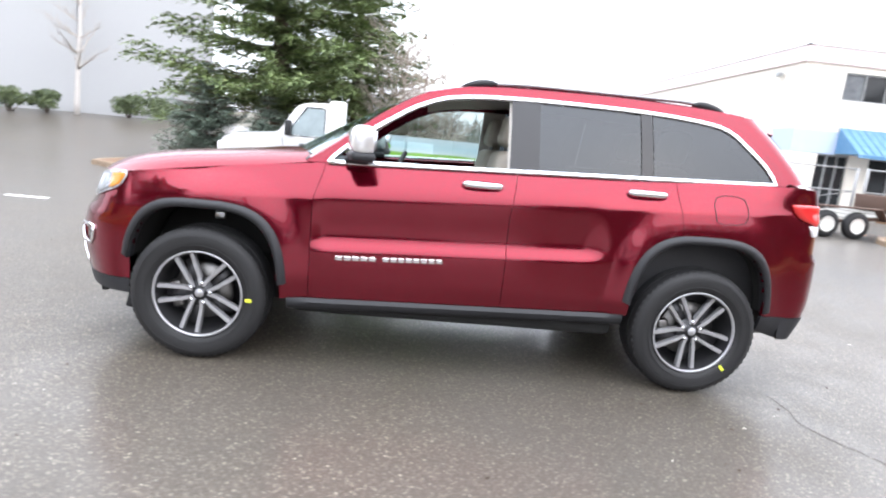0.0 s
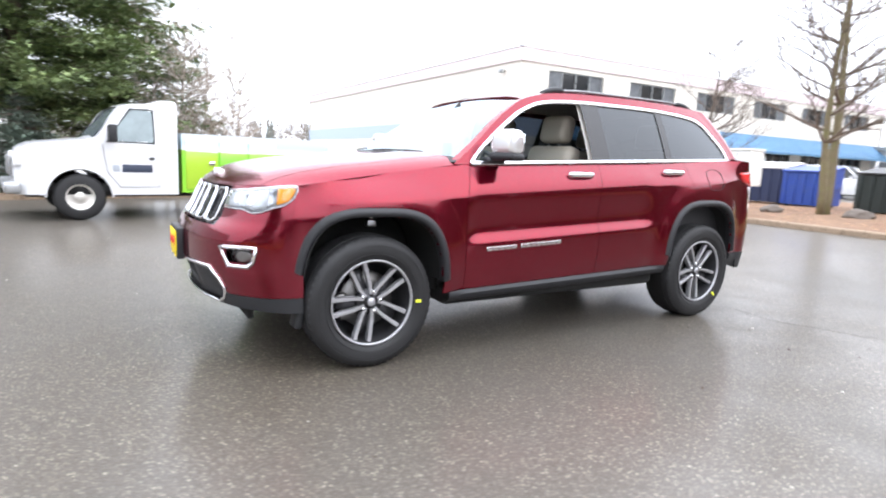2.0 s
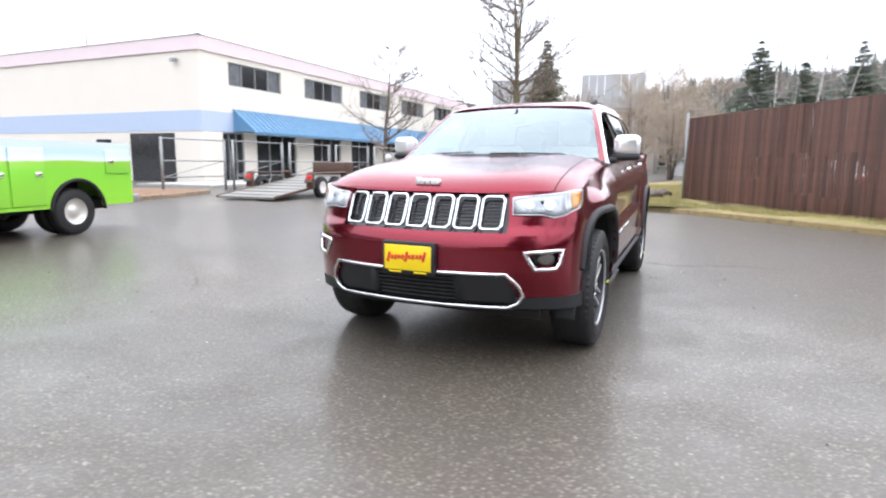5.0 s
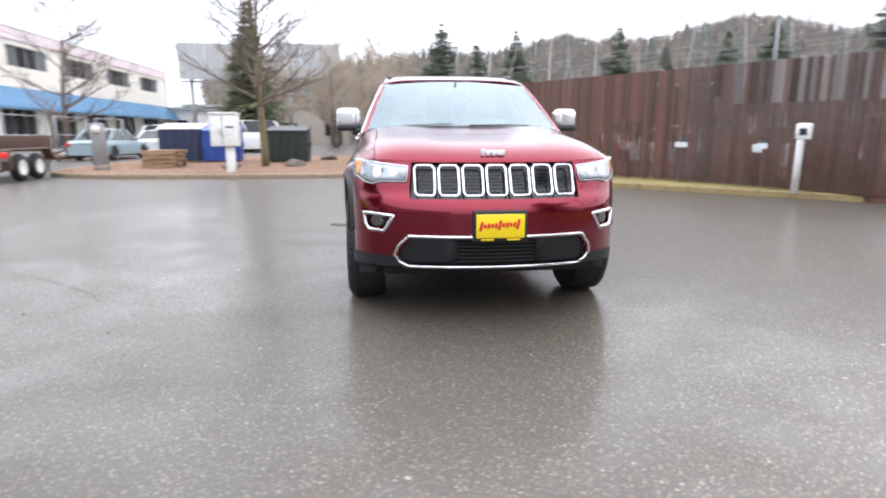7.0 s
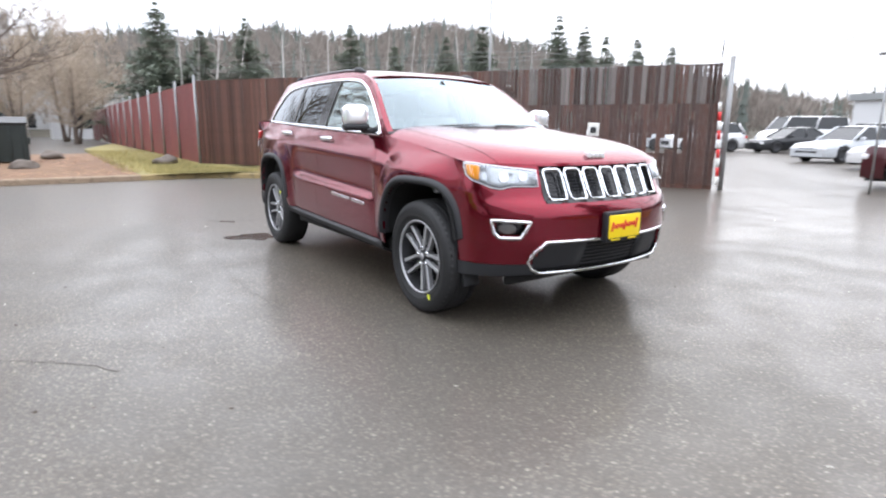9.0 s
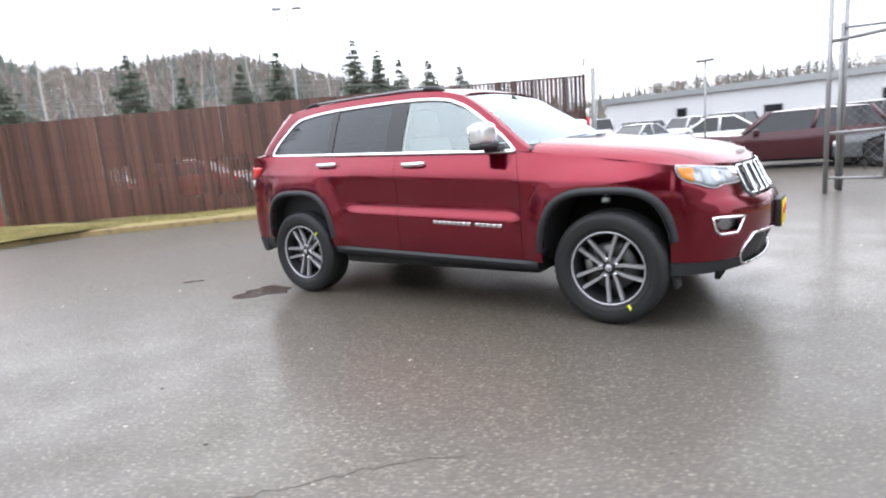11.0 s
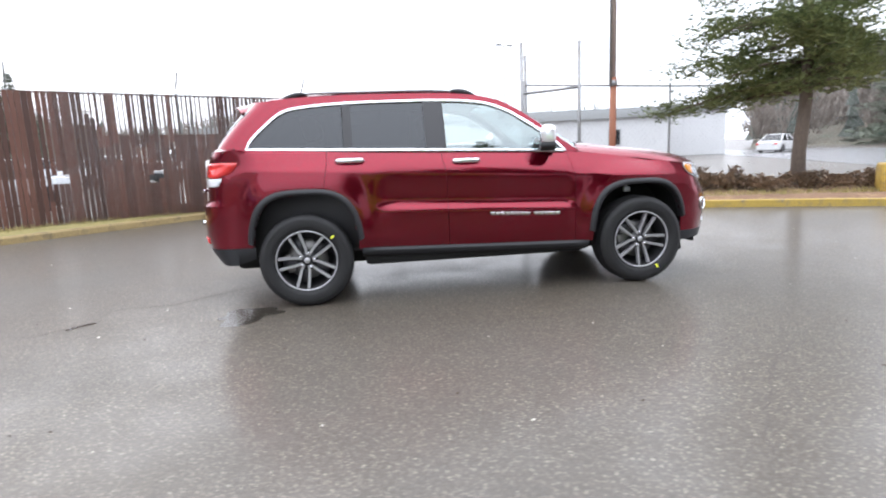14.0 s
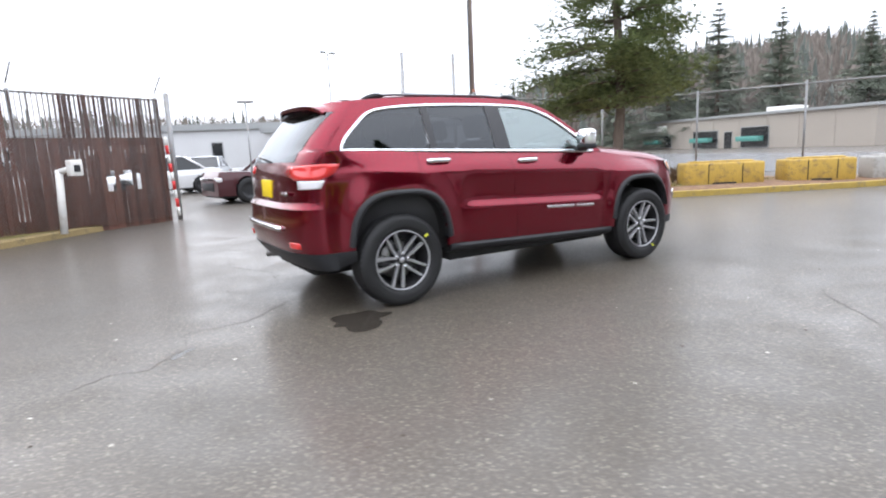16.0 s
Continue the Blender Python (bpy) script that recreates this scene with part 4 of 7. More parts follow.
ASPHALT = asphalt()
CONCRETE = plain("concrete", (0.38, 0.37, 0.35), 0.8, 0, 0.2, 80, 2, 0.002, dirt=(0.22, 0.21, 0.19))
KERB_YELLOW = plain("worn_yellow_kerb", (0.40, 0.28, 0.06), 0.7, 0, 0.3, 50, 3, 0.002, dirt=(0.20, 0.16, 0.10))
KERB_WORN = plain("dirty_ochre_kerb", (0.27, 0.20, 0.09), 0.8, 0, 0.35, 50, 2.2, 0.003, dirt=(0.13, 0.10, 0.06))
KERB_GREY = plain("mossy_kerb", (0.26, 0.19, 0.13), 0.8, 0, 0.3, 50, 3, 0.003, dirt=(0.12, 0.08, 0.05))
BLOCK_YELLOW = plain("yellow_painted_concrete", (0.46, 0.30, 0.055), 0.7, 0, 0.35, 40, 3.5, 0.003, dirt=(0.17, 0.11, 0.06))
MULCH = plain("bark_and_leaf_litter", (0.185, 0.105, 0.062), 0.9, 0, 0.55, 30, 2, 0.02, dirt=(0.30, 0.20, 0.10))
TURF = plain("wet_winter_turf", (0.25, 0.215, 0.085), 0.9, 0, 0.35, 40, 1.2, 0.01, dirt=(0.34, 0.27, 0.10))
BLADE = leafy("grass_blades", (0.21, 0.19, 0.06), (0.44, 0.36, 0.15))
LITTER = leafy("fallen_leaves", (0.16, 0.06, 0.03), (0.42, 0.22, 0.10))
SLAT = plain("rust_brown_slat", (0.096, 0.041, 0.028), 0.48, 0, 0.5, 90, 3, 0.001, coat=0.10, spread=0.45, stretch=(1, 1, 0.10), dirt=(0.165, 0.085, 0.062))
SLAT_RED = plain("dark_red_slat", (0.19, 0.045, 0.042), 0.5, 0, 0.25, 90, 2, 0.001, spread=0.2, stretch=(1, 1, 0.12))
GALV = plain("galvanised_steel", (0.30, 0.305, 0.31), 0.5, 0.6, 0.2, 60, 6, 0, dirt=(0.30, 0.26, 0.22))
WHITE_PAINT = plain("white_painted_steel", (0.76, 0.75, 0.72), 0.5, 0, 0.08, 40, 3, 0.001, dirt=(0.55, 0.50, 0.42))
RED_PAINT = plain("red_painted_steel", (0.62, 0.03, 0.03), 0.45, 0, 0.12)
CREAM = plain("cream_stucco", (0.72, 0.675, 0.60), 0.9, 0, 0.06, 60, 0.8, 0.003)
PINK_TRIM = plain("pale_pink_fascia", (0.70, 0.59, 0.60), 0.8, 0, 0.06, 60, 0.8, 0.002)
BLUE_BAND = plain("pale_blue_band", (0.42, 0.50, 0.64), 0.8, 0, 0.06)
AWNING = plain("blue_metal_awning", (0.10, 0.235, 0.39), 0.45, 0.1, 0.14, 60, 1.5, dirt=(0.17, 0.31, 0.45))
DARK_GLASS = plain("dark_shop_glass", (0.02, 0.022, 0.024), 0.07, 0, 0.2, 3, 0.8)
GREY_GLASS = plain("curtained_glass", (0.14, 0.15, 0.16), 0.12, 0, 0.5, 4, 2.5)
WHITE_WALL = plain("pale_grey_wall", (0.40, 0.405, 0.41), 0.85, 0, 0.05, 30, 0.4, 0.002)
WAREHOUSE = plain("off_white_metal_cladding", (0.60, 0.605, 0.61), 0.6, 0.0, 0.06, 20, 0.6, 0.001)
BEIGE_WALL = plain("beige_block_wall", (0.37, 0.33, 0.285), 0.85, 0, 0.08, 20, 0.6, 0.002)
BARK = plain("bark", (0.13, 0.10, 0.08), 0.9, 0, 0.35, 40, 6, 0.01, stretch=(1, 1, 0.3))
BARK_MOSS = plain("mossy_bark", (0.16, 0.13, 0.075), 0.9, 0, 0.4, 30, 5, 0.01, stretch=(1, 1, 0.3), dirt=(0.16, 0.17, 0.05))
BARK_PALE = plain("pale_birch_bark", (0.50, 0.47, 0.44), 0.8, 0, 0.25, 30, 6, 0.004)
TWIG = plain("bare_twigs", (0.17, 0.135, 0.11), 0.9, 0, 0.25)
PALE_TWIG = plain("pale_winter_twigs", (0.52, 0.45, 0.39), 0.9, 0, 0.25)
BROWN_TWIG = plain("brown_winter_twigs", (0.44, 0.36, 0.28), 0.9, 0, 0.25)
POLE_WOOD = plain("brown_utility_pole", (0.30, 0.125, 0.075), 0.8, 0, 0.3, 50, 4, 0.004, stretch=(1, 1, 0.1))
NEEDLE = leafy("conifer_needles", (0.080, 0.122, 0.048), (0.26, 0.33, 0.13))
# needles of the far conifers, with distance haze put into the colour
NEEDLE_FAR = leafy("haze_paled_needles", (0.125, 0.152, 0.115), (0.245, 0.275, 0.21))
NEEDLE_BLUE = leafy("blue_spruce_needles", (0.105, 0.145, 0.115), (0.25, 0.31, 0.25))
PINE = leafy("pine_needles", (0.070, 0.100, 0.042), (0.27, 0.325, 0.135))
SHRUB = leafy("shrub_leaves", (0.03, 0.05, 0.02), (0.12, 0.15, 0.06))
BRUSH = leafy("brown_winter_brush", (0.15, 0.10, 0.065), (0.36, 0.265, 0.18))
HILL = plain("wooded_hillside", (0.16, 0.145, 0.115), 0.95, 0, 0.45, 1.2, 0.12, 0.0, dirt=(0.10, 0.13, 0.09))
# hill woods: both colours are greyed to paint in the distance haze
FAR_TREE = leafy("haze_greyed_conifers", (0.085, 0.098, 0.086), (0.140, 0.155, 0.135), 0.9)
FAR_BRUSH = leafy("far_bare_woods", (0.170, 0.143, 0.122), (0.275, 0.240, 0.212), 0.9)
DECK = plain("grey_steel_deck", (0.23, 0.225, 0.205), 0.55, 0.3, 0.2, 30, 2, 0.001, dirt=(0.20, 0.18, 0.15))
RUST = plain("dark_rusty_frame", (0.10, 0.06, 0.045), 0.7, 0.3, 0.3)
BLUE_BIN = plain("blue_painted_bin", (0.02, 0.06, 0.30), 0.45, 0, 0.15, 40, 2, 0, dirt=(0.04, 0.07, 0.2))
NAVY = plain("navy_container", (0.02, 0.03, 0.075), 0.5, 0, 0.15)
BIN_BLACK = plain("dark_green_black_bin", (0.018, 0.026, 0.024), 0.5, 0, 0.2)
PALLET = plain("pallet_wood", (0.33, 0.21, 0.13), 0.85, 0, 0.25, 60, 4, 0.002, spread=0.2)
STONE = plain("boulder", (0.125, 0.102, 0.085), 0.85, 0, 0.3, 30, 4, 0.01)
TRUCK_WHITE = car_paint("white_truck_paint", (0.64, 0.645, 0.65), 0.0, 0.35, False)
LIVERY = banded("green_and_sky_print", [(0.0, (0.30, 0.62, 0.03)), (0.56, (0.22, 0.60, 0.05)), (0.62, (0.30, 0.56, 0.06)), (0.63, (0.70, 0.78, 0.82)), (0.69, (0.50, 0.68, 0.76)), (0.77, (0.62, 0.70, 0.75))], 2, 0.10)
LIVERY_LIME = banded("lime_and_sky_print", [(0.0, (0.36, 0.58, 0.03)), (0.56, (0.36, 0.55, 0.04)), (0.61, (0.30, 0.52, 0.06)), (0.62, (0.70, 0.78, 0.82)), (0.69, (0.50, 0.68, 0.76)), (0.77, (0.62, 0.70, 0.75))], 2, 0.10)
PUDDLE = plain("muddy_standing_water", (0.040, 0.034, 0.028), 0.11, 0, 0.25, 30, 6, even=0.03)
CRACK = plain("tarred_crack", (0.060, 0.051, 0.042), 0.7)
SIGN_DARK = plain("sign_bars", (0.03, 0.04, 0.07), 0.5)

# ---- ground ----


def height(x, y):
    """Level lot; the drive beyond the truck climbs."""
    w = ease(-1.0, -9.0, x) * ease(12, 26, y) if x < 0 else 0
    return 1.25 * w


axis = sorted(set([round(-24 + 1.0 * i, 2) for i in range(61)] + [-2500, -1200, -600, -300, -160, -90, -55, -36, 48, 70, 110, 180, 300, 600, 1200, 2500]))
gv = [(x, y, height(x, y)) for x in axis for y in axis]
na = len(axis)
gf = [(i * na + j, (i + 1) * na + j, (i + 1) * na + j + 1, i * na + j + 1) for i in range(na - 1) for j in range(na - 1)]
lone("ground", (gv, gf), ASPHALT, "wet grey asphalt lot with pale stone chips", "ground", kind="structure", smooth=True)


def blob(cx, cy, rx, ry, turn, z, seed, n=40, rough=0.25):
    r = random.Random(seed)
    ph = [r.uniform(0, 6.28) for _ in range(5)]
    vs = [(0, 0, 0)]
    for i in range(n):
        a = 2 * math.pi * i / n
        k = 1 + rough * sum(math.sin((j + 2) * a + ph[j]) / (j + 2) for j in range(5))
        vs.append((rx * k * math.cos(a), ry * k * math.sin(a), 0))
    return moved((vs, [(0, i + 1, (i + 1) % n + 1) for i in range(n)]), pose(cx, cy, z, 0, 0, turn))


for i, (x, y, rx, ry, t) in enumerate(((1.93, 1.07, 0.28, 0.19, 18), (3.20, 1.02, 0.10, 0.035, 40))):
    lone("puddle", blob(x, y, rx, ry, t, 0.0012 + 0.0006 * i + height(x, y), i, 60, 0.45), PUDDLE, "shallow rain puddle on the asphalt", "puddle", group="puddles")


def crack(pts, w, seed):
    """A ragged dark line through the points."""
    r = random.Random(seed)
    line = []
    for a, b in zip(pts, pts[1:]):
        a, b = Vector((*a, 0)), Vector((*b, 0))
        n = max(2, int((b - a).length / 0.05))
        line += [a.lerp(b, k / n) + Vector((r.gauss(0, 0.012), r.gauss(0, 0.012), 0.001)) for k in range(n)]
    lone("asphalt_crack", tube(line, [w * r.uniform(0.25, 1.0) for _ in line], 4, False, 0.3, (0, 0, 1)), CRACK, "thin dark crack in the wet asphalt", "crack", group="cracks in the asphalt")


crack(((3.80, 1.28), (3.62, 1.16), (3.44, 1.22), (3.26, 1.04), (3.16, 0.90), (3.12, 0.56), (2.66, 0.52), (2.13, 0.04), (1.7, -0.3)), 0.006, 1)
crack(((2.0, 1.72), (1.02, 1.69), (0.0, 1.76), (-1.04, 1.71)), 0.004, 3)
crack(((-1.45, 2.75), (-1.2, 2.95), (-0.62, 3.65), (-0.3, 4.3)), 0.006, 4)
crack(((2.04, -0.87), (1.99, -1.31), (2.3, -2.0), (2.2, -2.6)), 0.006, 5)
# litter and chips on the lot
r = random.Random(4)
bits = []
for i in range(220):
    a, d = r.uniform(0, 6.28), r.uniform(1.6, 8.5)
    x, y, s = d * math.cos(a), d * math.sin(a) * 0.9, r.uniform(0.005, 0.014)
    if abs(x) < 2.5 and abs(y) < 1.0:
        continue
    t = r.uniform(0, 3.14)
    bits.append(moved(([(-s, -s * 0.6, 0.001), (s, -s * 0.5, 0.001), (s * 0.8, s * 0.6, 0.001), (-s * 0.7, s * 0.5, 0.001), (0, 0, s * 0.5)], [(0, 1, 4), (1, 2, 4), (2, 3, 4), (3, 0, 4)]), pose(x, y, 0, 0, 0, math.degrees(t))))
lone("loose_chips", joined(*bits[:90]), plain("pale_chips", (0.42, 0.40, 0.35), 0.6, spread=0.4), "pale loose stone chips on wet asphalt", "stone chips", kind="stuff")
lone("dark_bits", joined(*bits[90:]), plain("dark_bits", (0.05, 0.035, 0.025), 0.8), "small dark leaf bits on wet asphalt", "leaf litter", kind="stuff")
lone("road_marking", joined(*[block(-7.3 + 1.0 * i, -6.7 + 1.0 * i, 4.6 + 0.1 * i, 4.72 + 0.1 * i, 0, 0.004) for i in range(2)]), WHITE_PAINT, "worn white painted line on the asphalt", "road marking", kind="structure")

# ---- kerbs and planting beds ----


def kerb_run(name, pts, material, label, h=0.13, w=0.16, closed=False):
    """A kerb with a rounded top along a line; its bed lies to the left of the line."""
    prof = [(0, -0.02), (0.004, h - 0.03), (0.03, h - 0.003), (w - 0.02, h), (w, h - 0.01), (w, -0.02)]
    P = [Vector((*p, 0)) for p in pts]
    vs, fs = [], []
    for i, p in enumerate(P):
        d = (P[min(i + 1, len(P) - 1)] - P[max(i - 1, 0)]).normalized()
        s = Vector((-d.y, d.x, 0))
        g = height(p.x, p.y)
        vs += [p + s * a + Vector((0, 0, b + g)) for a, b in prof]
    n = len(prof)
    for i in range(len(P) - 1):
        fs += [(i * n + k, i * n + k + 1, (i + 1) * n + k + 1, (i + 1) * n + k) for k in range(n - 1)]
    fs += [tuple(range(n)), tuple((len(P) - 1) * n + k for k in range(n - 1, -1, -1))]
    return facing(lone(name, (vs, fs), material, label, "kerb", kind="structure"))


def smooth_line(pts, step=0.4):
    """A soft line through the points."""
    out = []
    P = [Vector(p) for p in pts]
    for i in range(len(P) - 1):
        a, b, c, d = P[max(0, i - 1)], P[i], P[i + 1], P[min(len(P) - 1, i + 2)]
        n = max(2, int((c - b).length / step))
        for k in range(n):
            t = k / n
            out.append(0.5 * ((2 * b) + (c - a) * t + (2 * a - 5 * b + 4 * c - d) * t * t + (3 * b - a - 3 * c + d) * t ** 3))
    return [tuple(p) for p in out + [P[-1]]]


def bed(name, outline, z, material, label, category):
    n = len(outline)
    c = Vector((sum(p[0] for p in outline) / n, sum(p[1] for p in outline) / n))
    vs, fs = [], []
    for k in (1, 0.75, 0.5, 0.25):
        for p in outline:
            x, y = c.x + (p[0] - c.x) * k, c.y + (p[1] - c.y) * k
            vs.append((x, y, z + height(x, y) + (0.05 * noise.noise((x * 0.8, y * 0.8, 1)) + 0.03 if k < 1 else 0)))
    vs.append((c.x, c.y, z + height(c.x, c.y) + 0.03))
    for r in range(3):
        fs += [(r * n + i, r * n + (i + 1) % n, (r + 1) * n + (i + 1) % n, (r + 1) * n + i) for i in range(n)]
    fs += [(3 * n + i, 3 * n + (i + 1) % n, 4 * n) for i in range(n)]
    return lone(name, (vs, fs), material, label, category, kind="structure", smooth=True)


FENCE_A, FENCE_B = Vector((2.17, -8.75, 0)), Vector((14.2, -1.05, 0))
east = smooth_line(((15.5, 10.6), (12.4, 10.2), (11.0, 8.6), (10.5, 5.2), (10.4, 2.0), (10.3, -0.4), (8.9, -2.2), (7.2, -4.1), (5.5, -5.9), (4.3, -7.1), (3.5, -7.9)))
split = next(i for i, p in enumerate(east) if p[1] < 1.2)
kerb_run("kerb", east[:split + 1], KERB_GREY, "low kerb stained red-brown by wet leaves")
kerb_run("kerb", east[split:], KERB_WORN, "low kerb with dirty ochre paint")
bed("planting_bed", [(p[0] + 0.1, p[1]) for p in east[:split + 1]] + [(24, 1.2), (24, 10.6)], 0.115, MULCH, "bed of wet bark and fallen leaves", "planting bed")
bed("grass_verge", [(p[0] + 0.09, p[1] - 0.02) for p in east[split:]] + [(2.3, -8.75), (14.2, -1.05), (40, -1.0), (30, 1.2)], 0.115, TURF, "yellow-green winter grass verge", "verge")
west = smooth_line(((-3.6, -6.3), (-3.7, -5.1), (-4.6, -4.6), (-6.5, -3.75), (-8.5, -2.75), (-11.5, -1.35), (-15.5, 0.1)))
west = west[::-1]
kerb_run("kerb", west, KERB_YELLOW, "low kerb with worn yellow paint")
bed("shrub_bed", [(p[0], p[1] - 0.1) for p in west] + [(-3.6, -8.0), (-7.0, -8.4), (-11.2, -9.0), (-12.4, -5.9), (-13.2, -3.3), (-15.5, -1.2)], 0.115, MULCH, "brown mulch bed under the pine", "planting bed")
isle = smooth_line(((-8.6, 11.4), (-6.8, 10.4), (-3.0, 11.2), (2.0, 12.4), (7.5, 13.6), (10.5, 15.0), (9.0, 18.0), (0.0, 18.5), (-6.5, 16.0), (-8.6, 12.8), (-8.6, 11.4)))
kerb_run("kerb", isle, KERB_GREY, "low kerb stained red-brown by wet leaves")
bed("island_bed", isle[:-1], 0.12, MULCH, "bed of reddish bark and fallen leaves", "planting bed")


def scatter_blades(name, n, where, material, label, category, h=(0.05, 0.14), seed=0, flat=False):
    r = random.Random(seed)
    vs, fs = [], []
    for _ in range(n):
        x, y, z = where(r)
        a, s, t = r.uniform(0, 6.28), r.uniform(*h), r.uniform(-0.5, 0.5)
        k = len(vs)
        if flat:
            c, q = math.cos(a), math.sin(a)
            vs += [(x - s * c, y - s * q, z + 0.004), (x + s * 0.6 * q, y - s * 0.6 * c, z + 0.012), (x + s * c, y + s * q, z + 0.004 + 0.02 * r.random()), (x - s * 0.6 * q, y + s * 0.6 * c, z + 0.008)]
            fs.append((k, k + 1, k + 2, k + 3))
        else:
            w = 0.006
            vs += [(x - w * math.cos(a), y - w * math.sin(a), z), (x + w * math.cos(a), y + w * math.sin(a), z), (x + s * t * math.sin(a), y - s * t * math.cos(a), z + s)]
            fs.append((k, k + 1, k + 2))
    return lone(name, (vs, fs), material, label, category, kind="stuff")


def verge_point(r):
    k = r.uniform(split, len(east) - 2)
    i = int(k)
    p = Vector(east[i]).lerp(Vector(east[i + 1]), k - i)
    return p.x + 0.16 + r.random() ** 1.3 * 1.3, p.y - 0.16 - r.random() ** 1.3 * 0.5, 0.12


scatter_blades("verge_grass", 9000, verge_point, BLADE, "yellow-green tufts of verge grass", "grass", (0.04, 0.13), 1)
scatter_blades("meadow_grass", 5000, lambda r: (r.uniform(11, 26), r.uniform(-0.9, 1.4), 0.13), BLADE, "short yellow-green winter grass", "grass", (0.05, 0.14), 2)
scatter_blades("fallen_leaves", 2600, lambda r: (r.uniform(10.9, 20), r.uniform(1.0, 10), 0.14), LITTER, "wet brown fallen leaves on the bed", "leaf litter", (0.03, 0.07), 3, True)
scatter_blades("bed_leaves", 1600, lambda r: (r.uniform(-7.6, 7.5), r.uniform(12.2, 16), 0.16), LITTER, "wet brown fallen leaves on the island", "leaf litter", (0.03, 0.08), 4, True)
scatter_blades("bed_grass", 2200, lambda r: (lambda x: (x, -4.95 - (x + 4.2) * 0.34 - 0.2 - 0.8 * r.random(), 0.13))(r.uniform(-12, -4.2)), BLADE, "thin yellow grass along the kerb", "grass", (0.04, 0.14), 5)

# ---- chain-link fence with brown privacy slats ----
fence = thing("slat_fence", "tall chain-link fence filled with rust-brown slats, some broken", "fence")
d = FENCE_B - FENCE_A
LEN = d.length
d.normalize()
FA = Matrix(((d.x, -d.y, 0, FENCE_A.x), (d.y, d.x, 0, FENCE_A.y), (0, 0, 1, 0.03), (0, 0, 0, 1)))
TOP = 2.62
for i in range(6):
    s = 0.05 + i * (LEN - 0.1) / 5
    part("fence_post", moved(tube([(s, -0.06, 0), (s, -0.06, TOP - 0.03)], 0.035, 10), FA), GALV, fence)
    part("wire_arm", moved(tube([(s, -0.06, TOP + 0.05), (s, 0.18, TOP + 0.38)], 0.014, 6), FA), GALV, fence)
for z in (0.12, 1.32, TOP - 0.08):
    part("fence_rail", moved(tube([(0, -0.055, z), (LEN, -0.055, z)], 0.02, 8), FA), GALV, fence)
for k in range(3):
    part("barbed_wire", moved(tube([(LEN * i / 40, -0.02 + 0.075 * k, TOP + 0.14 + 0.1 * k + 0.02 * math.sin(i * 1.3 + k)) for i in range(41)], 0.006, 4), FA), GALV, fence)
# white bars added behind the slats to give bright dashes in their gaps
part("loose_rail", moved(tube([(4.5, -0.025, 2.20), (6.0, -0.025, 2.26)], 0.022, 6), FA), WHITE_PAINT, fence)
part("loose_rail", moved(tube([(6.0, -0.025, 1.47), (6.9, -0.025, 1.44)], 0.016, 6), FA), WHITE_PAINT, fence)

# ---- gate opening ----
post = thing("striped_gate_post", "steel gate post with red and white striped guard", "gate post")
part("post", tube([(2.02, -8.80, 0), (2.02, -8.80, 2.72)], 0.055, 12), GALV, post)
for i in range(9):
    z0 = 0.10 + 0.19 * i
    part("stripe", tube([(2.10 + 0.012 * i - 0.06, -8.70, z0), (2.10 + 0.012 * (i + 1) - 0.06, -8.70, z0 + 0.19)], 0.036, 10), RED_PAINT if i % 2 else WHITE_PAINT, post)
box = thing("white_access_post", "white steel post with a small keypad box", "access post")
part("upright", tube([(4.12, -6.98, 0.1), (4.06, -6.95, 1.22)], 0.06, 10), WHITE_PAINT, box)
part("arm", tube([(4.06, -6.95, 1.18), (3.86, -6.82, 1.24)], 0.05, 8), WHITE_PAINT, box)
part("keypad_box", moved(soft_block(-0.12, 0.12, -0.06, 0.06, -0.14, 0.14, 0.02), pose(3.82, -6.80, 1.24, 0, 0, 40)), WHITE_PAINT, box)
part("keypad", moved(soft_block(-0.06, 0.06, 0.055, 0.07, -0.07, 0.05, 0.01), pose(3.82, -6.80, 1.24, 0, 0, 40)), BLACK_PLASTIC, box)


def chain_link(pts, h, name, label, pitch=0.10, wires=True, post_r=0.03):
    """Galvanised posts, rails and straight woven wires."""
    f = thing(name, label, "fence")
    for a, b in zip(pts, pts[1:]):
        a, b = Vector((*a, 0)), Vector((*b, 0))
        d = b - a
        L = d.length
        d.normalize()
        m = Matrix(((d.x, -d.y, 0, a.x), (d.y, d.x, 0, a.y), (0, 0, 1, 0.02), (0, 0, 0, 1)))
        n = max(1, round(L / 3.0))
        for i in range(n + 1):
            s = L * i / n
            part("post", moved(tube([(s, 0, 0), (s, 0, h + 0.08)], post_r, 8), m), GALV, f)
        part("top_rail", moved(tube([(0, 0, h), (L, 0, h)], 0.022, 6), m), GALV, f)
        if wires:
            ws = []
            k = -int(h / pitch)
            while k * pitch < L:
                for sg in (1, -1):
                    x0, z0, x1, z1 = (k * pitch, 0.05, k * pitch + h, h) if sg > 0 else (k * pitch, h, k * pitch + h, 0.05)
                    if x0 < 0:
                        z0 += (z1 - z0) * (-x0 / h); x0 = 0
                    if x1 > L:
                        z1 = z0 + (z1 - z0) * (L - x0) / (x1 - x0); x1 = L
                    if x1 - x0 > 0.05:
                        ws.append(tube([(x0, 0.03, z0), (x1, 0.03, z1)], 0.0016, 3))
                k += 1
            tagged(part("wire_mesh", moved(joined(*ws), m), GALV, f), kind="stuff")
    return f


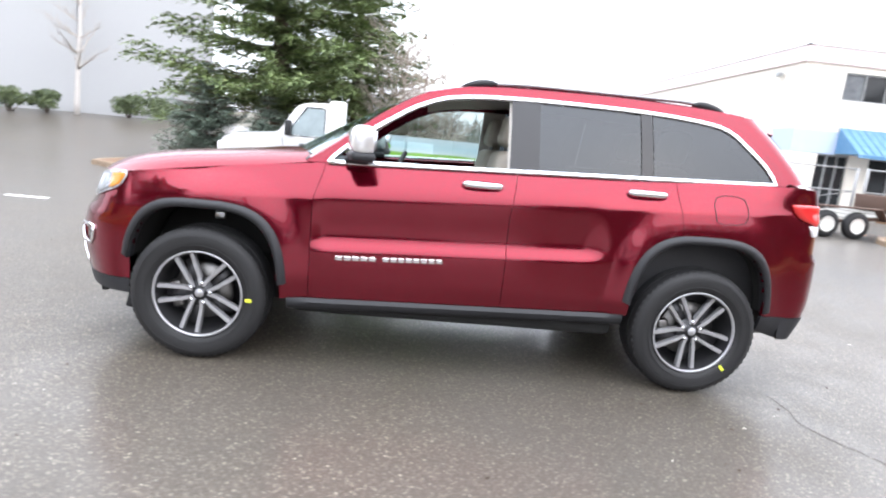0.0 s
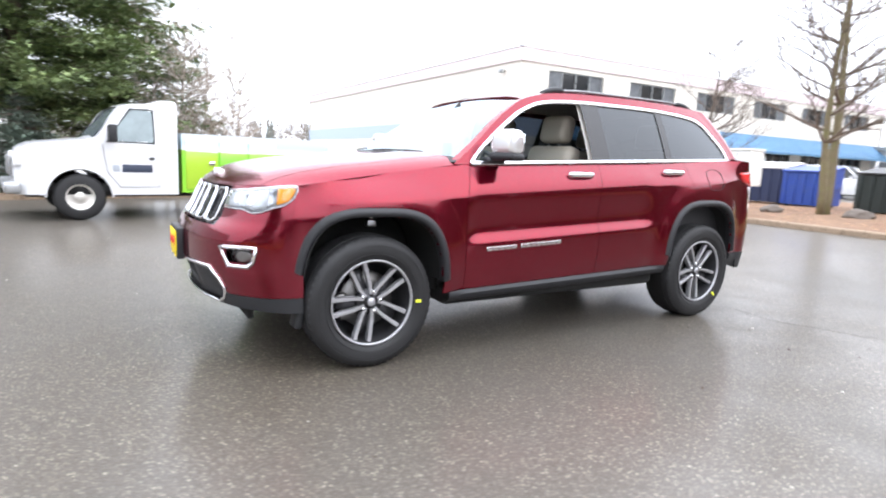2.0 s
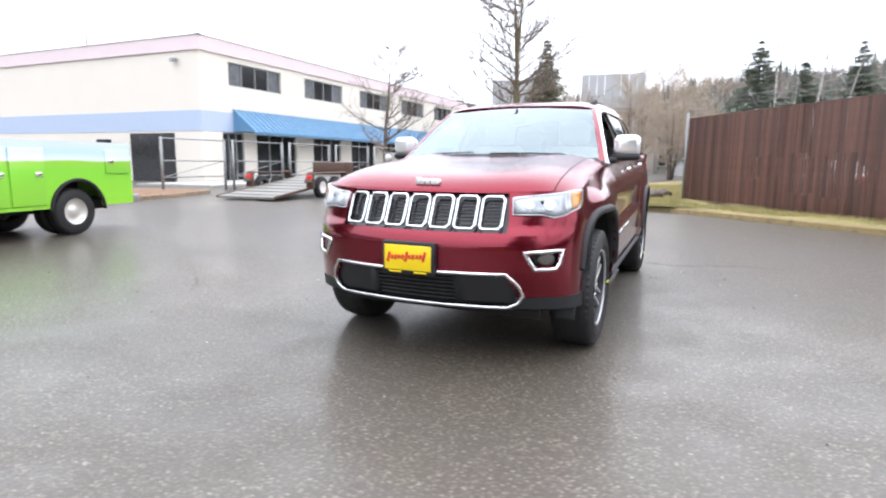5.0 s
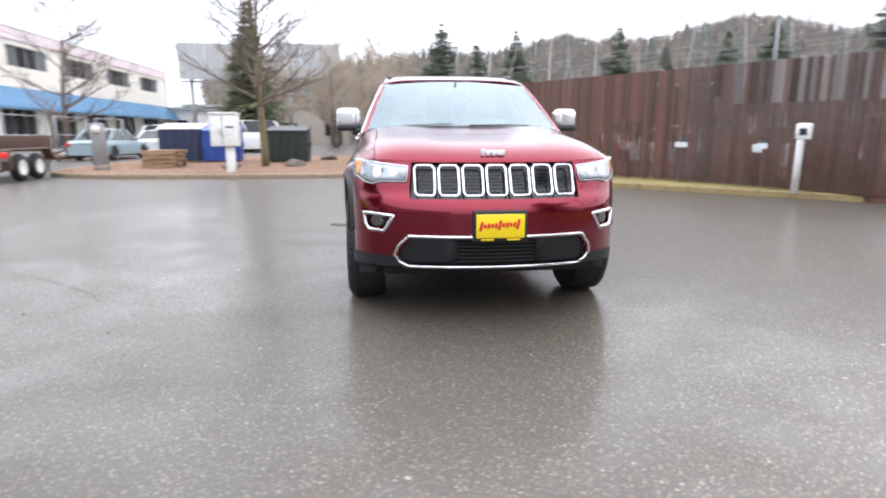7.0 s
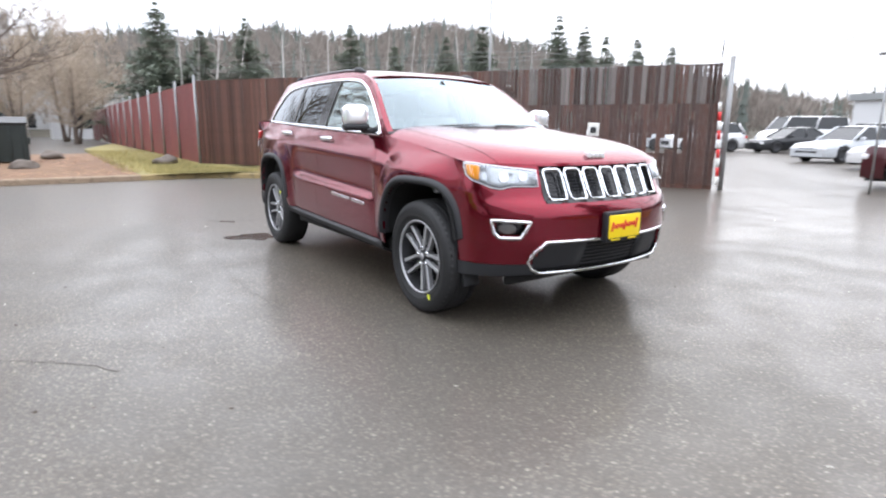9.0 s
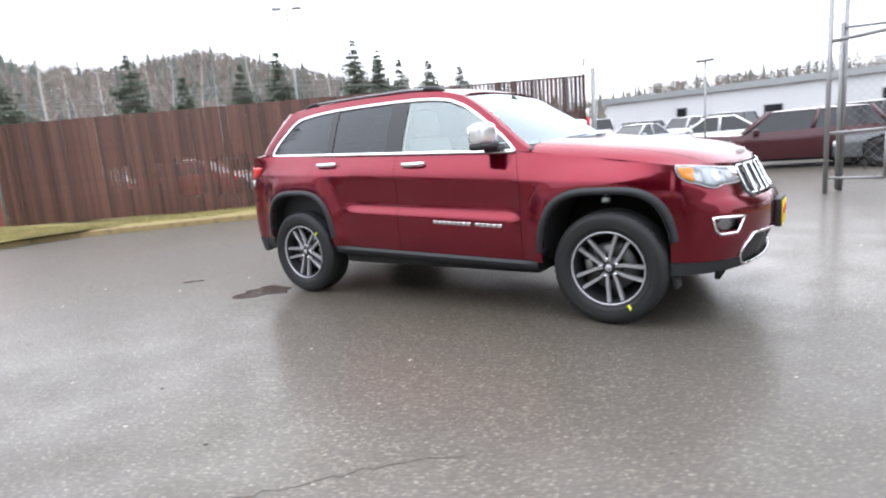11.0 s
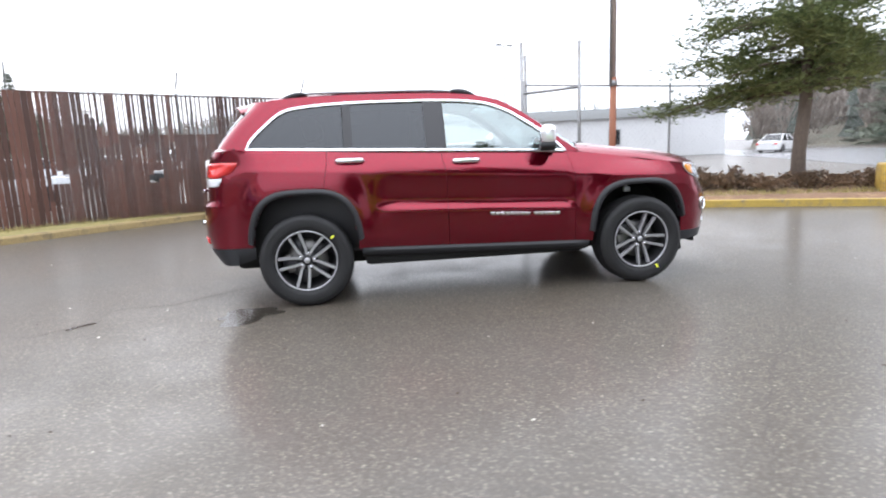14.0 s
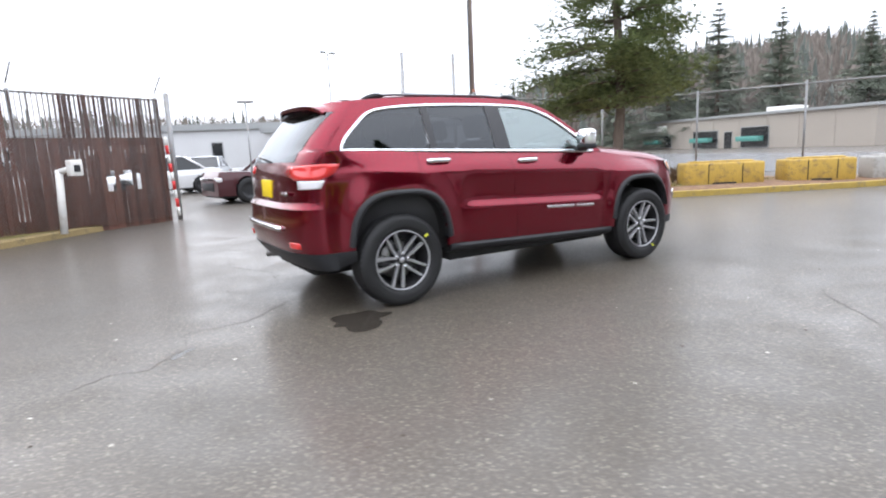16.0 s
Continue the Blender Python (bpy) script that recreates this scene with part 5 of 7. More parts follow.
# bare wire of the slatted fence next to the gate
wires = []
for k in range(-42, 84):
    for sg in (1, -1):
        x0, z0, x1, z1 = k * 0.062, 0.06, k * 0.062 + TOP - 0.06, TOP
        if x0 < 0:
            z0, x0 = z0 - x0, 0
        if x1 > 5.2:
            z1, x1 = z1 - (x1 - 5.2), 5.2
        if x1 - x0 > 0.05:
            wires.append(tube([(x0, 0.03, z0 if sg > 0 else TOP + 0.06 - z0), (x1, 0.03, z1 if sg > 0 else TOP + 0.06 - z1)], 0.0018, 3))
tagged(part("wire_mesh", moved(joined(*wires), FA), GALV, fence), kind="stuff")
chain_link([(-2.7, -6.9), (-6.7, -7.9), (-10.9, -8.6), (-12.0, -5.9), (-12.9, -3.3), (-14.6, 1.6)], 2.55, "chain_link_fence", "tall galvanised chain-link fence behind the bed", 0.14)
gate = thing("gate_frame", "tall galvanised gate frame standing open", "gate")
for x, y, h in ((-2.55, -6.55, 3.4), (-2.75, -6.95, 3.2), (-3.75, -6.35, 3.4)):
    part("post", tube([(x, y, 0), (x, y, h)], 0.036, 10), GALV, gate)
part("cross_bar", tube([(-2.55, -6.55, 2.35), (-3.75, -6.35, 2.45)], 0.03, 8), GALV, gate)
part("low_bar", tube([(-2.55, -6.55, 0.95), (-3.4, -6.5, 0.98)], 0.025, 8), GALV, gate)
part("short_leaf", joined(tube([(-2.6, -6.5, 0.25), (-3.3, -6.4, 0.25)], 0.02, 6), tube([(-3.3, -6.4, 0.25), (-3.3, -6.4, 0.95)], 0.02, 6)), GALV, gate)
part("bollard", tube([(-3.45, -6.3, 0), (-3.45, -6.3, 1.0)], 0.07, 10), CONCRETE, gate)
part("gate_wire", tube([(2.02, -8.80, 2.62), (0.0, -8.0, 2.60), (-2.6, -6.6, 3.0)], 0.006, 4), GALV, gate)

pole = thing("utility_pole", "tall brown wooden utility pole in the bed", "utility pole")
part("shaft", tube([(-5.0, -7.45, 0), (-5.02, -7.45, 2.75)], [0.085, 0.075], 14), POLE_WOOD, pole)
part("mast", tube([(-5.02, -7.45, 2.7), (-5.05, -7.45, 10)], [0.058, 0.042], 12), plain("pale_pole", (0.44, 0.36, 0.32), 0.7), pole)
part("upper_conduit", tube([(-4.9, -7.36, 2.6), (-4.92, -7.36, 9.5)], 0.03, 8), GALV, pole)
part("collar", tube([(-5.01, -7.45, 2.55), (-5.01, -7.45, 2.68)], 0.10, 12), GALV, pole)


def eco_block(x, y, turn, L, label, finish=BLOCK_YELLOW):
    b = thing("concrete_block", label, "barrier block", pose(x, y, 0.10, 0, 0, turn), group="yellow barrier blocks")
    part("body", soft_block(0, L, -0.3, 0.3, 0, 0.56, 0.05, 2), finish, b)
    part("lifting_notch", soft_block(L * 0.35, L * 0.65, -0.31, 0.31, 0.0, 0.09, 0.02), DARK, b)
    for k in (0.30, 0.72):
        part("joint", soft_block(L * k - 0.012, L * k + 0.012, -0.306, 0.306, 0.06, 0.53, 0.004), DARK, b)
    part("top_key", soft_block(L * 0.1, L * 0.9, -0.12, 0.12, 0.55, 0.60, 0.02), finish, b)
    return b


eco_block(-8.92, -4.14, 145.3, 1.90, "worn yellow-painted concrete barrier block on the kerb")
eco_block(-10.90, -2.77, 145.3, 1.62, "chipped yellow-painted concrete barrier block, rust stained")
eco_block(-12.53, -1.63, 145.3, 1.75, "bare grey concrete barrier block on the kerb", CONCRETE)

# ---- trees and shrubs ----


def limb(p, d, length, r0, r, wander=0.25, lift=0.0, n=6):
    """Points and radii of a bent limb."""
    pts, rad = [Vector(p)], [r0]
    d = Vector(d).normalized()
    for i in range(n):
        d = (d + Vector((r.uniform(-1, 1), r.uniform(-1, 1), r.uniform(-1, 1) + lift)) * wander * 0.5).normalized()
        pts.append(pts[-1] + d * (length / n))
        rad.append(max(0.003, r0 * (1 - (i + 1) / (n + 0.6))))
    return pts, rad, d


def bare_tree(name, label, x, y, h, r0, seed, bark, twigs=TWIG, forks=1, spread=0.9, lean=(0, 0), z=0.1, levels=3, dense_=1.0):
    r = random.Random(seed)
    t = thing(name, label, "tree", pose(x, y, z + height(x, y)))
    stems = []
    trunk, small = [], []
    for f in range(forks):
        a = 6.28 * f / max(1, forks) + r.random()
        tilt = 0.0 if forks == 1 else 0.13
        pts, rad, _ = limb((0.12 * math.cos(a) * (forks > 1), 0.12 * math.sin(a) * (forks > 1), -0.15), (tilt * math.cos(a) + lean[0], tilt * math.sin(a) + lean[1], 1), h * (1 - 0.12 * f), r0 * (1 - 0.2 * f), r, 0.09, 0.25, 12)
        trunk.append(tube(pts, rad, 10))
        stems.append((pts, rad))
    for pts, rad in stems:
        for i in range(3, len(pts)):
            for _ in range(int(3 * dense_)):
                a = r.uniform(0, 6.28)
                k = i / len(pts)
                L = h * (0.42 - 0.25 * k) * r.uniform(0.6, 1.1) * spread
                bp, br, bd = limb(pts[i], (math.cos(a), math.sin(a), r.uniform(0.25, 0.9)), L, max(0.016, rad[i] * 0.5), r, 0.28, 0.2, 7)
                small.append(tube(bp, br, 5))
                if levels > 1:
                    for j in range(2, len(bp)):
                        for _ in range(2):
                            q = (bd + Vector((r.uniform(-1, 1), r.uniform(-1, 1), r.uniform(-0.4, 0.9)))).normalized()
                            tp, tr, td = limb(bp[j], q, L * r.uniform(0.25, 0.5), max(0.010, br[j] * 0.6), r, 0.3, 0.15, 4)
                            small.append(tube(tp, tr, 3))
                            if levels > 2:
                                for e in tp[1:]:
                                    q2 = (td + Vector((r.uniform(-1, 1), r.uniform(-1, 1), r.uniform(-0.5, 0.8)))).normalized()
                                    small.append(tube([e, e + q2 * L * r.uniform(0.08, 0.2)], [0.009, 0.006], 3))
    part("trunk", joined(*trunk), bark, t)
    tagged(part("bare_crown", joined(*small), twigs, t, "leafless winter twigs"), kind="stuff")
    return t


def spray(r, p, d, length, width, n, vs, fs, droop=0.15):
    """A flat spray of needles along d."""
    d = Vector(d).normalized()
    s = d.cross(Vector((0, 0, 1)))
    s = s.normalized() if s.length > 0.01 else Vector((1, 0, 0))
    u = s.cross(d)
    for i in range(n):
        k = (i + r.random()) / n
        c = p + d * (length * k) - Vector((0, 0, droop * length * k * k))
        for sg in (1, -1):
            w = width * (1 - 0.55 * k) * r.uniform(0.7, 1.4)
            q = s * sg * 0.8 + d * 0.55 + u * r.uniform(-0.45, 0.55)
            t = c + q * w
            b = d * (w * 0.62) + u * (w * r.uniform(-0.25, 0.25))
            m = len(vs)
            vs += [c - b * 0.5, c + b * 0.5, t]
            fs.append((m, m + 1, m + 2))


def conifer(name, label, x, y, h, base_r, seed, needles, bark=BARK, tiers=26, start=0.08, droop=0.2, z=0.1, per=9, open_=0.0, size=0.34):
    r = random.Random(seed)
    t = thing(name, label, "tree", pose(x, y, z + height(x, y)))
    pts = [(0.05 * math.sin(i), 0.04 * math.cos(i * 1.7), -0.15 + (h + 0.1) * i / 12) for i in range(13)]
    part("trunk", tube(pts, [max(0.02, 0.022 * h * (1 - i / 12.5)) for i in range(13)], 10), bark, t)
    vs, fs, wood = [], [], []
    for k in range(tiers):
        f = start + (1 - start) * (k + r.random() * 0.6) / tiers
        R = base_r * (1 - f) ** 0.95 * r.uniform(0.7, 1.2) + 0.06
        for j in range(per):
            if r.random() < open_:
                continue
            a = r.uniform(0, 6.28)
            L = R * r.uniform(0.6, 1.1)
            d0 = Vector((math.cos(a), math.sin(a), r.uniform(-0.1, 0.35) - droop))
            p0 = Vector((0, 0, f * h))
            end = p0 + d0 * L
            wood.append(tube([p0, p0 + d0 * L * 0.5 + Vector((0, 0, 0.04)), end], [0.02, 0.013, 0.004], 3))
            sz = size * (0.38 + 0.62 * min(1, R / (0.6 * base_r)))
            ns = max(2, int(L / (sz * 0.55)))
            for q in range(ns):
                g = (q + 0.4) / ns
                c = p0 + d0 * L * g
                for sg in (-1, 0, 1):
                    dd = Vector((math.cos(a + sg * 0.75 + r.uniform(-0.3, 0.3)), math.sin(a + sg * 0.75 + r.uniform(-0.3, 0.3)), r.uniform(-0.35, 0.2)))
                    spray(r, c + Vector((0, 0, r.uniform(-0.3, 0.3) * sz)), dd, sz * r.uniform(0.8, 1.5), sz * 0.46, 5, vs, fs, 0.35)
    tagged(part("branch_wood", joined(*wood), bark, t), kind="stuff")
    tagged(part("crown", (vs, fs), needles, t, "dense evergreen needles"), kind="stuff")
    return t


def clump(r, c, R, n, vs, fs, leaf=0.07, flat=0.75):
    for _ in range(n):
        a, b = r.uniform(0, 6.28), math.acos(r.uniform(-0.8, 1))
        k = R * r.uniform(0.55, 1.05)
        p = c + Vector((math.sin(b) * math.cos(a) * k, math.sin(b) * math.sin(a) * k, math.cos(b) * k * flat))
        s = leaf * r.uniform(0.6, 1.4)
        u = Vector((r.uniform(-1, 1), r.uniform(-1, 1), r.uniform(-1, 1))).normalized()
        v = u.orthogonal().normalized()
        m = len(vs)
        vs += [p - v * s * 0.4, p + v * s * 0.4, p + u * s * 1.3]
        fs.append((m, m + 1, m + 2))


def shrub(name, label, x, y, w, h, seed, leaves, n=10, z=0.1, leaf=0.07, count=170):
    r = random.Random(seed)
    t = thing(name, label, "shrub", pose(x, y, z + height(x, y)))
    vs, fs, wood = [], [], []
    for i in range(n):
        a, k = r.uniform(0, 6.28), r.uniform(0, 0.8)
        c = Vector((w * k * math.cos(a), w * k * math.sin(a), h * r.uniform(0.3, 0.75)))
        clump(r, c, min(w, h) * r.uniform(0.35, 0.5), count, vs, fs, leaf)
        wood.append(tube([(0, 0, -0.08), c * 0.5, c], [0.02, 0.014, 0.006], 4))
    part("stems", joined(*wood), BARK, t)
    tagged(part("leaves", (vs, fs), leaves, t), kind="stuff")
    return t


def pine(x, y):
    """A broad, layered pine with a bare lower trunk."""
    r = random.Random(12)
    t = thing("pine_tree", "broad spreading pine with layered dark needles", "tree", pose(x, y, 0.1))
    trunk = [(0, 0, -0.15), (0.02, 0, 0.8), (-0.05, 0.03, 1.9), (-0.02, 0.05, 3.2), (0.1, 0.0, 4.6), (0.05, 0.05, 6.2), (0.1, 0, 8.2)]
    part("trunk", tube(trunk, [0.17, 0.14, 0.125, 0.11, 0.10, 0.08, 0.03], 12), BARK, t)
    vs, fs, wood = [], [], []
    right = Vector((-0.60, 0.80, 0)).normalized()
    layers = [(2.10, 1.5, 6), (2.40, 2.1, 10), (2.75, 2.2, 10), (3.15, 2.0, 9), (3.70, 1.7, 8), (4.3, 1.6, 7), (5.0, 1.7, 7), (5.8, 1.8, 7), (6.8, 1.7, 7), (7.5, 1.3, 6), (8.1, 0.8, 5)]
    for z, R, n in layers:
        for i in range(n):
            a = r.uniform(0, 6.28)
            d = Vector((math.cos(a), math.sin(a), 0))
            reach = R * r.uniform(0.5, 1.0) * (1.0 + 0.45 * max(0, -d.dot(right)))
            p0, p1 = Vector((0, 0, z)), Vector((d.x * reach, d.y * reach, z + r.uniform(-0.2, 0.2) + 0.18 * reach * d.dot(right)))
            wood.append(tube([p0, p0.lerp(p1, 0.5) + Vector((0, 0, 0.12)), p1], [0.045, 0.03, 0.008], 5))
            k = max(2, int(reach / 0.50))
            for j in range(k):
                c = p0.lerp(p1, 0.12 + 0.88 * (j + 1) / k) + Vector((r.uniform(-0.25, 0.25), r.uniform(-0.25, 0.25), r.uniform(0, 0.15)))
                for _ in range(66):
                    q = Vector((r.gauss(0, 0.26), r.gauss(0, 0.26), r.gauss(0.03, 0.12)))
                    for _ in range(6):
                        dd = Vector((r.uniform(-1, 1), r.uniform(-1, 1), r.uniform(-0.2, 1.0))).normalized()
                        L = r.uniform(0.09, 0.19)
                        sd = dd.orthogonal().normalized() * 0.014
                        m = len(vs)
                        vs += [c + q - sd, c + q + sd, c + q + dd * L]
                        fs.append((m, m + 1, m + 2))
    part("branch_wood", joined(*wood), BARK, t)
    tagged(part("crown", (vs, fs), PINE, t, "layered clumps of long needles"), kind="stuff")
    return t


pine(-8.75, -6.0)
for i, (x, y, w, h) in enumerate(((-6.3, -6.0, 0.8, 0.42), (-7.2, -5.6, 0.9, 0.45), (-8.3, -5.2, 0.9, 0.40), (-9.6, -4.7, 0.9, 0.42), (-10.8, -4.2, 0.8, 0.4), (-7.4, -7.0, 0.9, 0.5), (-6.8, -6.6, 0.8, 0.42), (-9.0, -5.7, 0.8, 0.38), (-10.2, -5.2, 0.9, 0.40))):
    shrub("brown_shrub", "low brown winter shrub in the bed", x, y, w * 1.15, h, 40 + i, BRUSH, 12, 0.10, 0.055, 170)
# by the truck
conifer("cedar_tree", "tall broad green cedar behind the truck", -4.5, 14.2, 14.0, 4.5, 3, NEEDLE, tiers=42, start=0.13, droop=0.12, per=14, open_=0.12, size=0.32)
conifer("cedar_tree", "slim green cedar beside the taller one", -2.3, 15.4, 10.5, 3.0, 5, NEEDLE, tiers=30, start=0.12, droop=0.12, per=13, open_=0.15, size=0.32)
conifer("blue_spruce", "small blue-grey spruce on the island", -6.0, 12.4, 2.9, 1.5, 7, NEEDLE_BLUE, tiers=18, start=0.02, droop=0.0, per=13, size=0.18)
conifer("blue_spruce", "small blue-grey spruce on the island", -4.3, 12.2, 2.3, 1.3, 8, NEEDLE_BLUE, tiers=16, start=0.02, droop=0.0, per=13, size=0.18)
for i, (x, y) in enumerate(((-1.1, 13.9), (-0.4, 14.8), (0.5, 14.4))):
    bare_tree("bare_bush", "leafless many-stemmed bush behind the truck", x, y, 5.4 - 0.5 * i, 0.05, 30 + i, PALE_TWIG, PALE_TWIG, 3, 0.75, levels=2)
for i, (x, y, w, h) in enumerate(((0.6, 13.6, 1.1, 1.6), (-2.0, 13.2, 1.0, 1.4))):
    shrub("juniper_shrub", "dense dark green shrub on the island", x, y, w, h, 60 + i, SHRUB, 12, 0.1, 0.08, 200)
# along the pale wall
for i, (x, y, w) in enumerate(((-17.6, 22.0, 0.9), (-16.6, 22.9, 0.8), (-13.8, 24.4, 0.9), (-12.6, 25.0, 1.0), (-11.4, 25.6, 1.0), (-10.2, 25.8, 0.9))):
    shrub("round_shrub", "clipped rounded evergreen shrub by the wall", x, y, w, 1.1, 70 + i, SHRUB, 9, 0.0, 0.09, 150)
bare_tree("birch_tree", "slim pale-barked leafless birch by the wall", -15.6, 23.4, 8.5, 0.14, 33, BARK_PALE, plain("pale_twigs", (0.42, 0.38, 0.34), 0.9), 1, 0.6, z=0.0, levels=2)
# bare brown woods down the road
for i, (x, y, h) in enumerate(((47, 4.2, 8.5), (52, 1.2, 10.0), (46, 9.0, 8.0), (57, -1.4, 11.0), (51, 12.5, 9.0), (60, 4.6, 11.0), (44, 0.8, 6.0))):
    bare_tree("bare_tree", "broad leafless brown tree down the road", x, y, h, 0.17, 400 + i, BARK, BROWN_TWIG, 3, 1.0, z=0.0, levels=3, dense_=1.0)
# on the far bed
bare_tree("bare_maple", "leafless mossy-barked tree on the bed", 14.2, 4.4, 9.5, 0.14, 21, BARK_MOSS, TWIG, 2, 0.80, z=0.1, levels=3, dense_=1.0)
bare_tree("bare_tree", "leafless tree in front of the shops", 24.5, 15.6, 7.5, 0.16, 22, BARK, TWIG, 1, 1.15, z=0.0, levels=3, dense_=1.3)
# the slim conifer's greens are lifted to carry some haze as well
conifer("slim_conifer", "narrow dark green conifer with a thin tip", 38.5, 9.7, 10.2, 3.1, 23, leafy("dull_green_needles", (0.13, 0.14, 0.08), (0.27, 0.29, 0.18)), tiers=34, start=0.03, droop=0.15, per=15, size=0.5)

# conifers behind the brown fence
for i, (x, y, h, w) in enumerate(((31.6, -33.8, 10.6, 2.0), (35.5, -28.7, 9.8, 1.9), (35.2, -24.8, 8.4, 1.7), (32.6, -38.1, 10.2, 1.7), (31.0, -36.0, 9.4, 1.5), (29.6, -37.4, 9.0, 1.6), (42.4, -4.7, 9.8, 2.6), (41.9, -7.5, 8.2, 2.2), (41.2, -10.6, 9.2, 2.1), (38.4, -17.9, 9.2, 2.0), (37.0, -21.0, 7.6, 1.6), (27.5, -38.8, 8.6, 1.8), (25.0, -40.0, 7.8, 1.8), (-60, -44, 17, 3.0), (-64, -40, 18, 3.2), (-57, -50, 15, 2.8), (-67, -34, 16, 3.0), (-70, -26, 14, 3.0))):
    conifer("far_conifer", "tall green conifer beyond the lot, paled with painted haze", x, y, h, w * 1.75, 200 + i, NEEDLE_FAR, tiers=30, start=0.03, droop=0.06, per=15, open_=0.25, size=0.50)
for i in range(36):
    a = 1.02 - 1.25 * i / 35 + 0.012 * math.sin(i * 5.1)
    x, y = -5 + 46 * math.cos(a - 0.35), 2.4 + 46 * math.sin(a - 0.75)
    if y > -4:
        continue
    bare_tree("alder_tree", "tall thin leafless alder behind the fence", x, y, 11.5 + 3.5 * math.sin(i * 2.3), 0.075 + 0.03 * math.sin(i * 1.9), 300 + i, BARK_PALE, plain("grey_twigs", (0.34, 0.30, 0.27), 0.9) if "grey_twigs" not in bpy.data.materials else bpy.data.materials["grey_twigs"], 1, 0.35, z=0.0, levels=1)

# ---- wooded hills all round, far off ----


def hill(name, label, a0, a1, dist, h, seed, trees, tall=7.0, cx=0, cy=0, fade=0.001):
    """A ridge seen between two bearings (degrees from +x), with its woods; fade: the share over which it rises from its first end."""
    r = random.Random(seed)
    n = 40
    vs, fs = [], []
    ridge = []
    for i in range(n + 1):
        a = radians(a0 + (a1 - a0) * i / n)
        top = h * (0.45 + 0.55 * math.sin(math.pi * (i / n))) * (0.85 + 0.35 * noise.noise((i * 0.16, seed, 0))) * min(1.0, 0.06 + i / n / fade) ** 0.8
        ridge.append(top)
        for k, (dd, f) in enumerate(((0, 0), (25, 0.35), (60, 0.75), (100, 1.0), (160, 0.9))):
            vs.append((cx + (dist + dd) * math.cos(a), cy + (dist + dd) * math.sin(a), top * f - 0.3))
    for i in range(n):
        fs += [(i * 5 + k, (i + 1) * 5 + k, (i + 1) * 5 + k + 1, i * 5 + k + 1) for k in range(4)]
    lone(name, (vs, fs), HILL, label, "hill", kind="structure", smooth=True)
    tv, tf, bv, bf = [], [], [], []
    for _ in range(trees):
        u, dd = r.random(), r.uniform(2, 104)
        a = radians(a0 + (a1 - a0) * u)
        top = lerp(u * n, range(n + 1), ridge)
        z = top * lerp(dd, (0, 25, 60, 100, 160), (0, 0.35, 0.75, 1.0, 0.9)) - 0.5
        x, y = cx + (dist + dd) * math.cos(a), cy + (dist + dd) * math.sin(a)
        s = tall * r.uniform(0.6, 1.25)
        if r.random() < 0.24:
            for k in range(7):
                zz, w = z + s * (0.08 + 0.13 * k), s * 0.15 * (1 - k / 7.6)
                o = r.uniform(0, 6.28)
                m = len(tv)
                for q in range(6):
                    g = o + 6.28 * q / 6
                    ww = w * (1.0 if q % 2 else 0.62) * r.uniform(0.8, 1.15)
                    tv.append((x + ww * math.cos(g), y + ww * math.sin(g), zz - 0.04 * s * r.random()))
                tv.append((x, y, zz + s * 0.24))
                tf += [(m + q, m + (q + 1) % 6, m + 6) for q in range(6)]
        else:
            for _ in range(40):
                g, e = r.uniform(0, 6.28), r.uniform(0.0, 1)
                p = Vector((x + s * 0.22 * math.cos(g) * e, y + s * 0.22 * math.sin(g) * e, z + s * r.uniform(0.15, 0.7)))
                q = Vector((math.cos(g) * 0.4, math.sin(g) * 0.4, 1)).normalized() * s * r.uniform(0.10, 0.30)
                w = Vector((-math.sin(a), math.cos(a), 0)) * s * 0.013
                m = len(bv)
                bv += [p - w, p + w, p + q]
                bf.append((m, m + 1, m + 2))
    lone("far_conifer_woods", (tv, tf), FAR_TREE, "distant conifer woods on the slope, haze in their colour", "woods", kind="stuff")
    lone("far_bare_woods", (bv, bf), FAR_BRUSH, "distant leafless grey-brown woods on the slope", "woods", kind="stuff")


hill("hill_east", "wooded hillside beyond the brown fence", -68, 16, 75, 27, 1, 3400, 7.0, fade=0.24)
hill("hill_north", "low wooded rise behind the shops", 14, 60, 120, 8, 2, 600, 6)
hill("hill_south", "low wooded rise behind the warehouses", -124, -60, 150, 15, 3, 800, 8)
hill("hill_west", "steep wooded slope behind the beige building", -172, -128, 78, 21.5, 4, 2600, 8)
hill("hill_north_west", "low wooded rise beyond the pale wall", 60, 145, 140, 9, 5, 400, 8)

# ---- shop building with the blue awning ----
BX, BY, BH = 17.3, 22.3, 7.45
shop = thing("shop_building", "two-storey cream building with pink fascia and blue awning", "building")
WIN = [(2.0 + 6.6 * i, 2.0 + 6.6 * i + 4.3) for i in range(6)]
SHOPS = [(1.4, 3.0), (4.0, 7.6), (9.4, 12.6), (14.0, 17.5), (19.0, 22.5), (24.0, 27.5), (29.0, 33.0), (35, 39)]
L = 42.0


def wall_strips(z0, z1, holes):
    out, x = [], 0.0
    for a, b in holes:
        if a > x:
            out.append(block(BX + x, BX + a, BY, BY + 0.3, z0, z1))
        x = b
    out.append(block(BX + x, BX + L, BY, BY + 0.3, z0, z1))
    return out


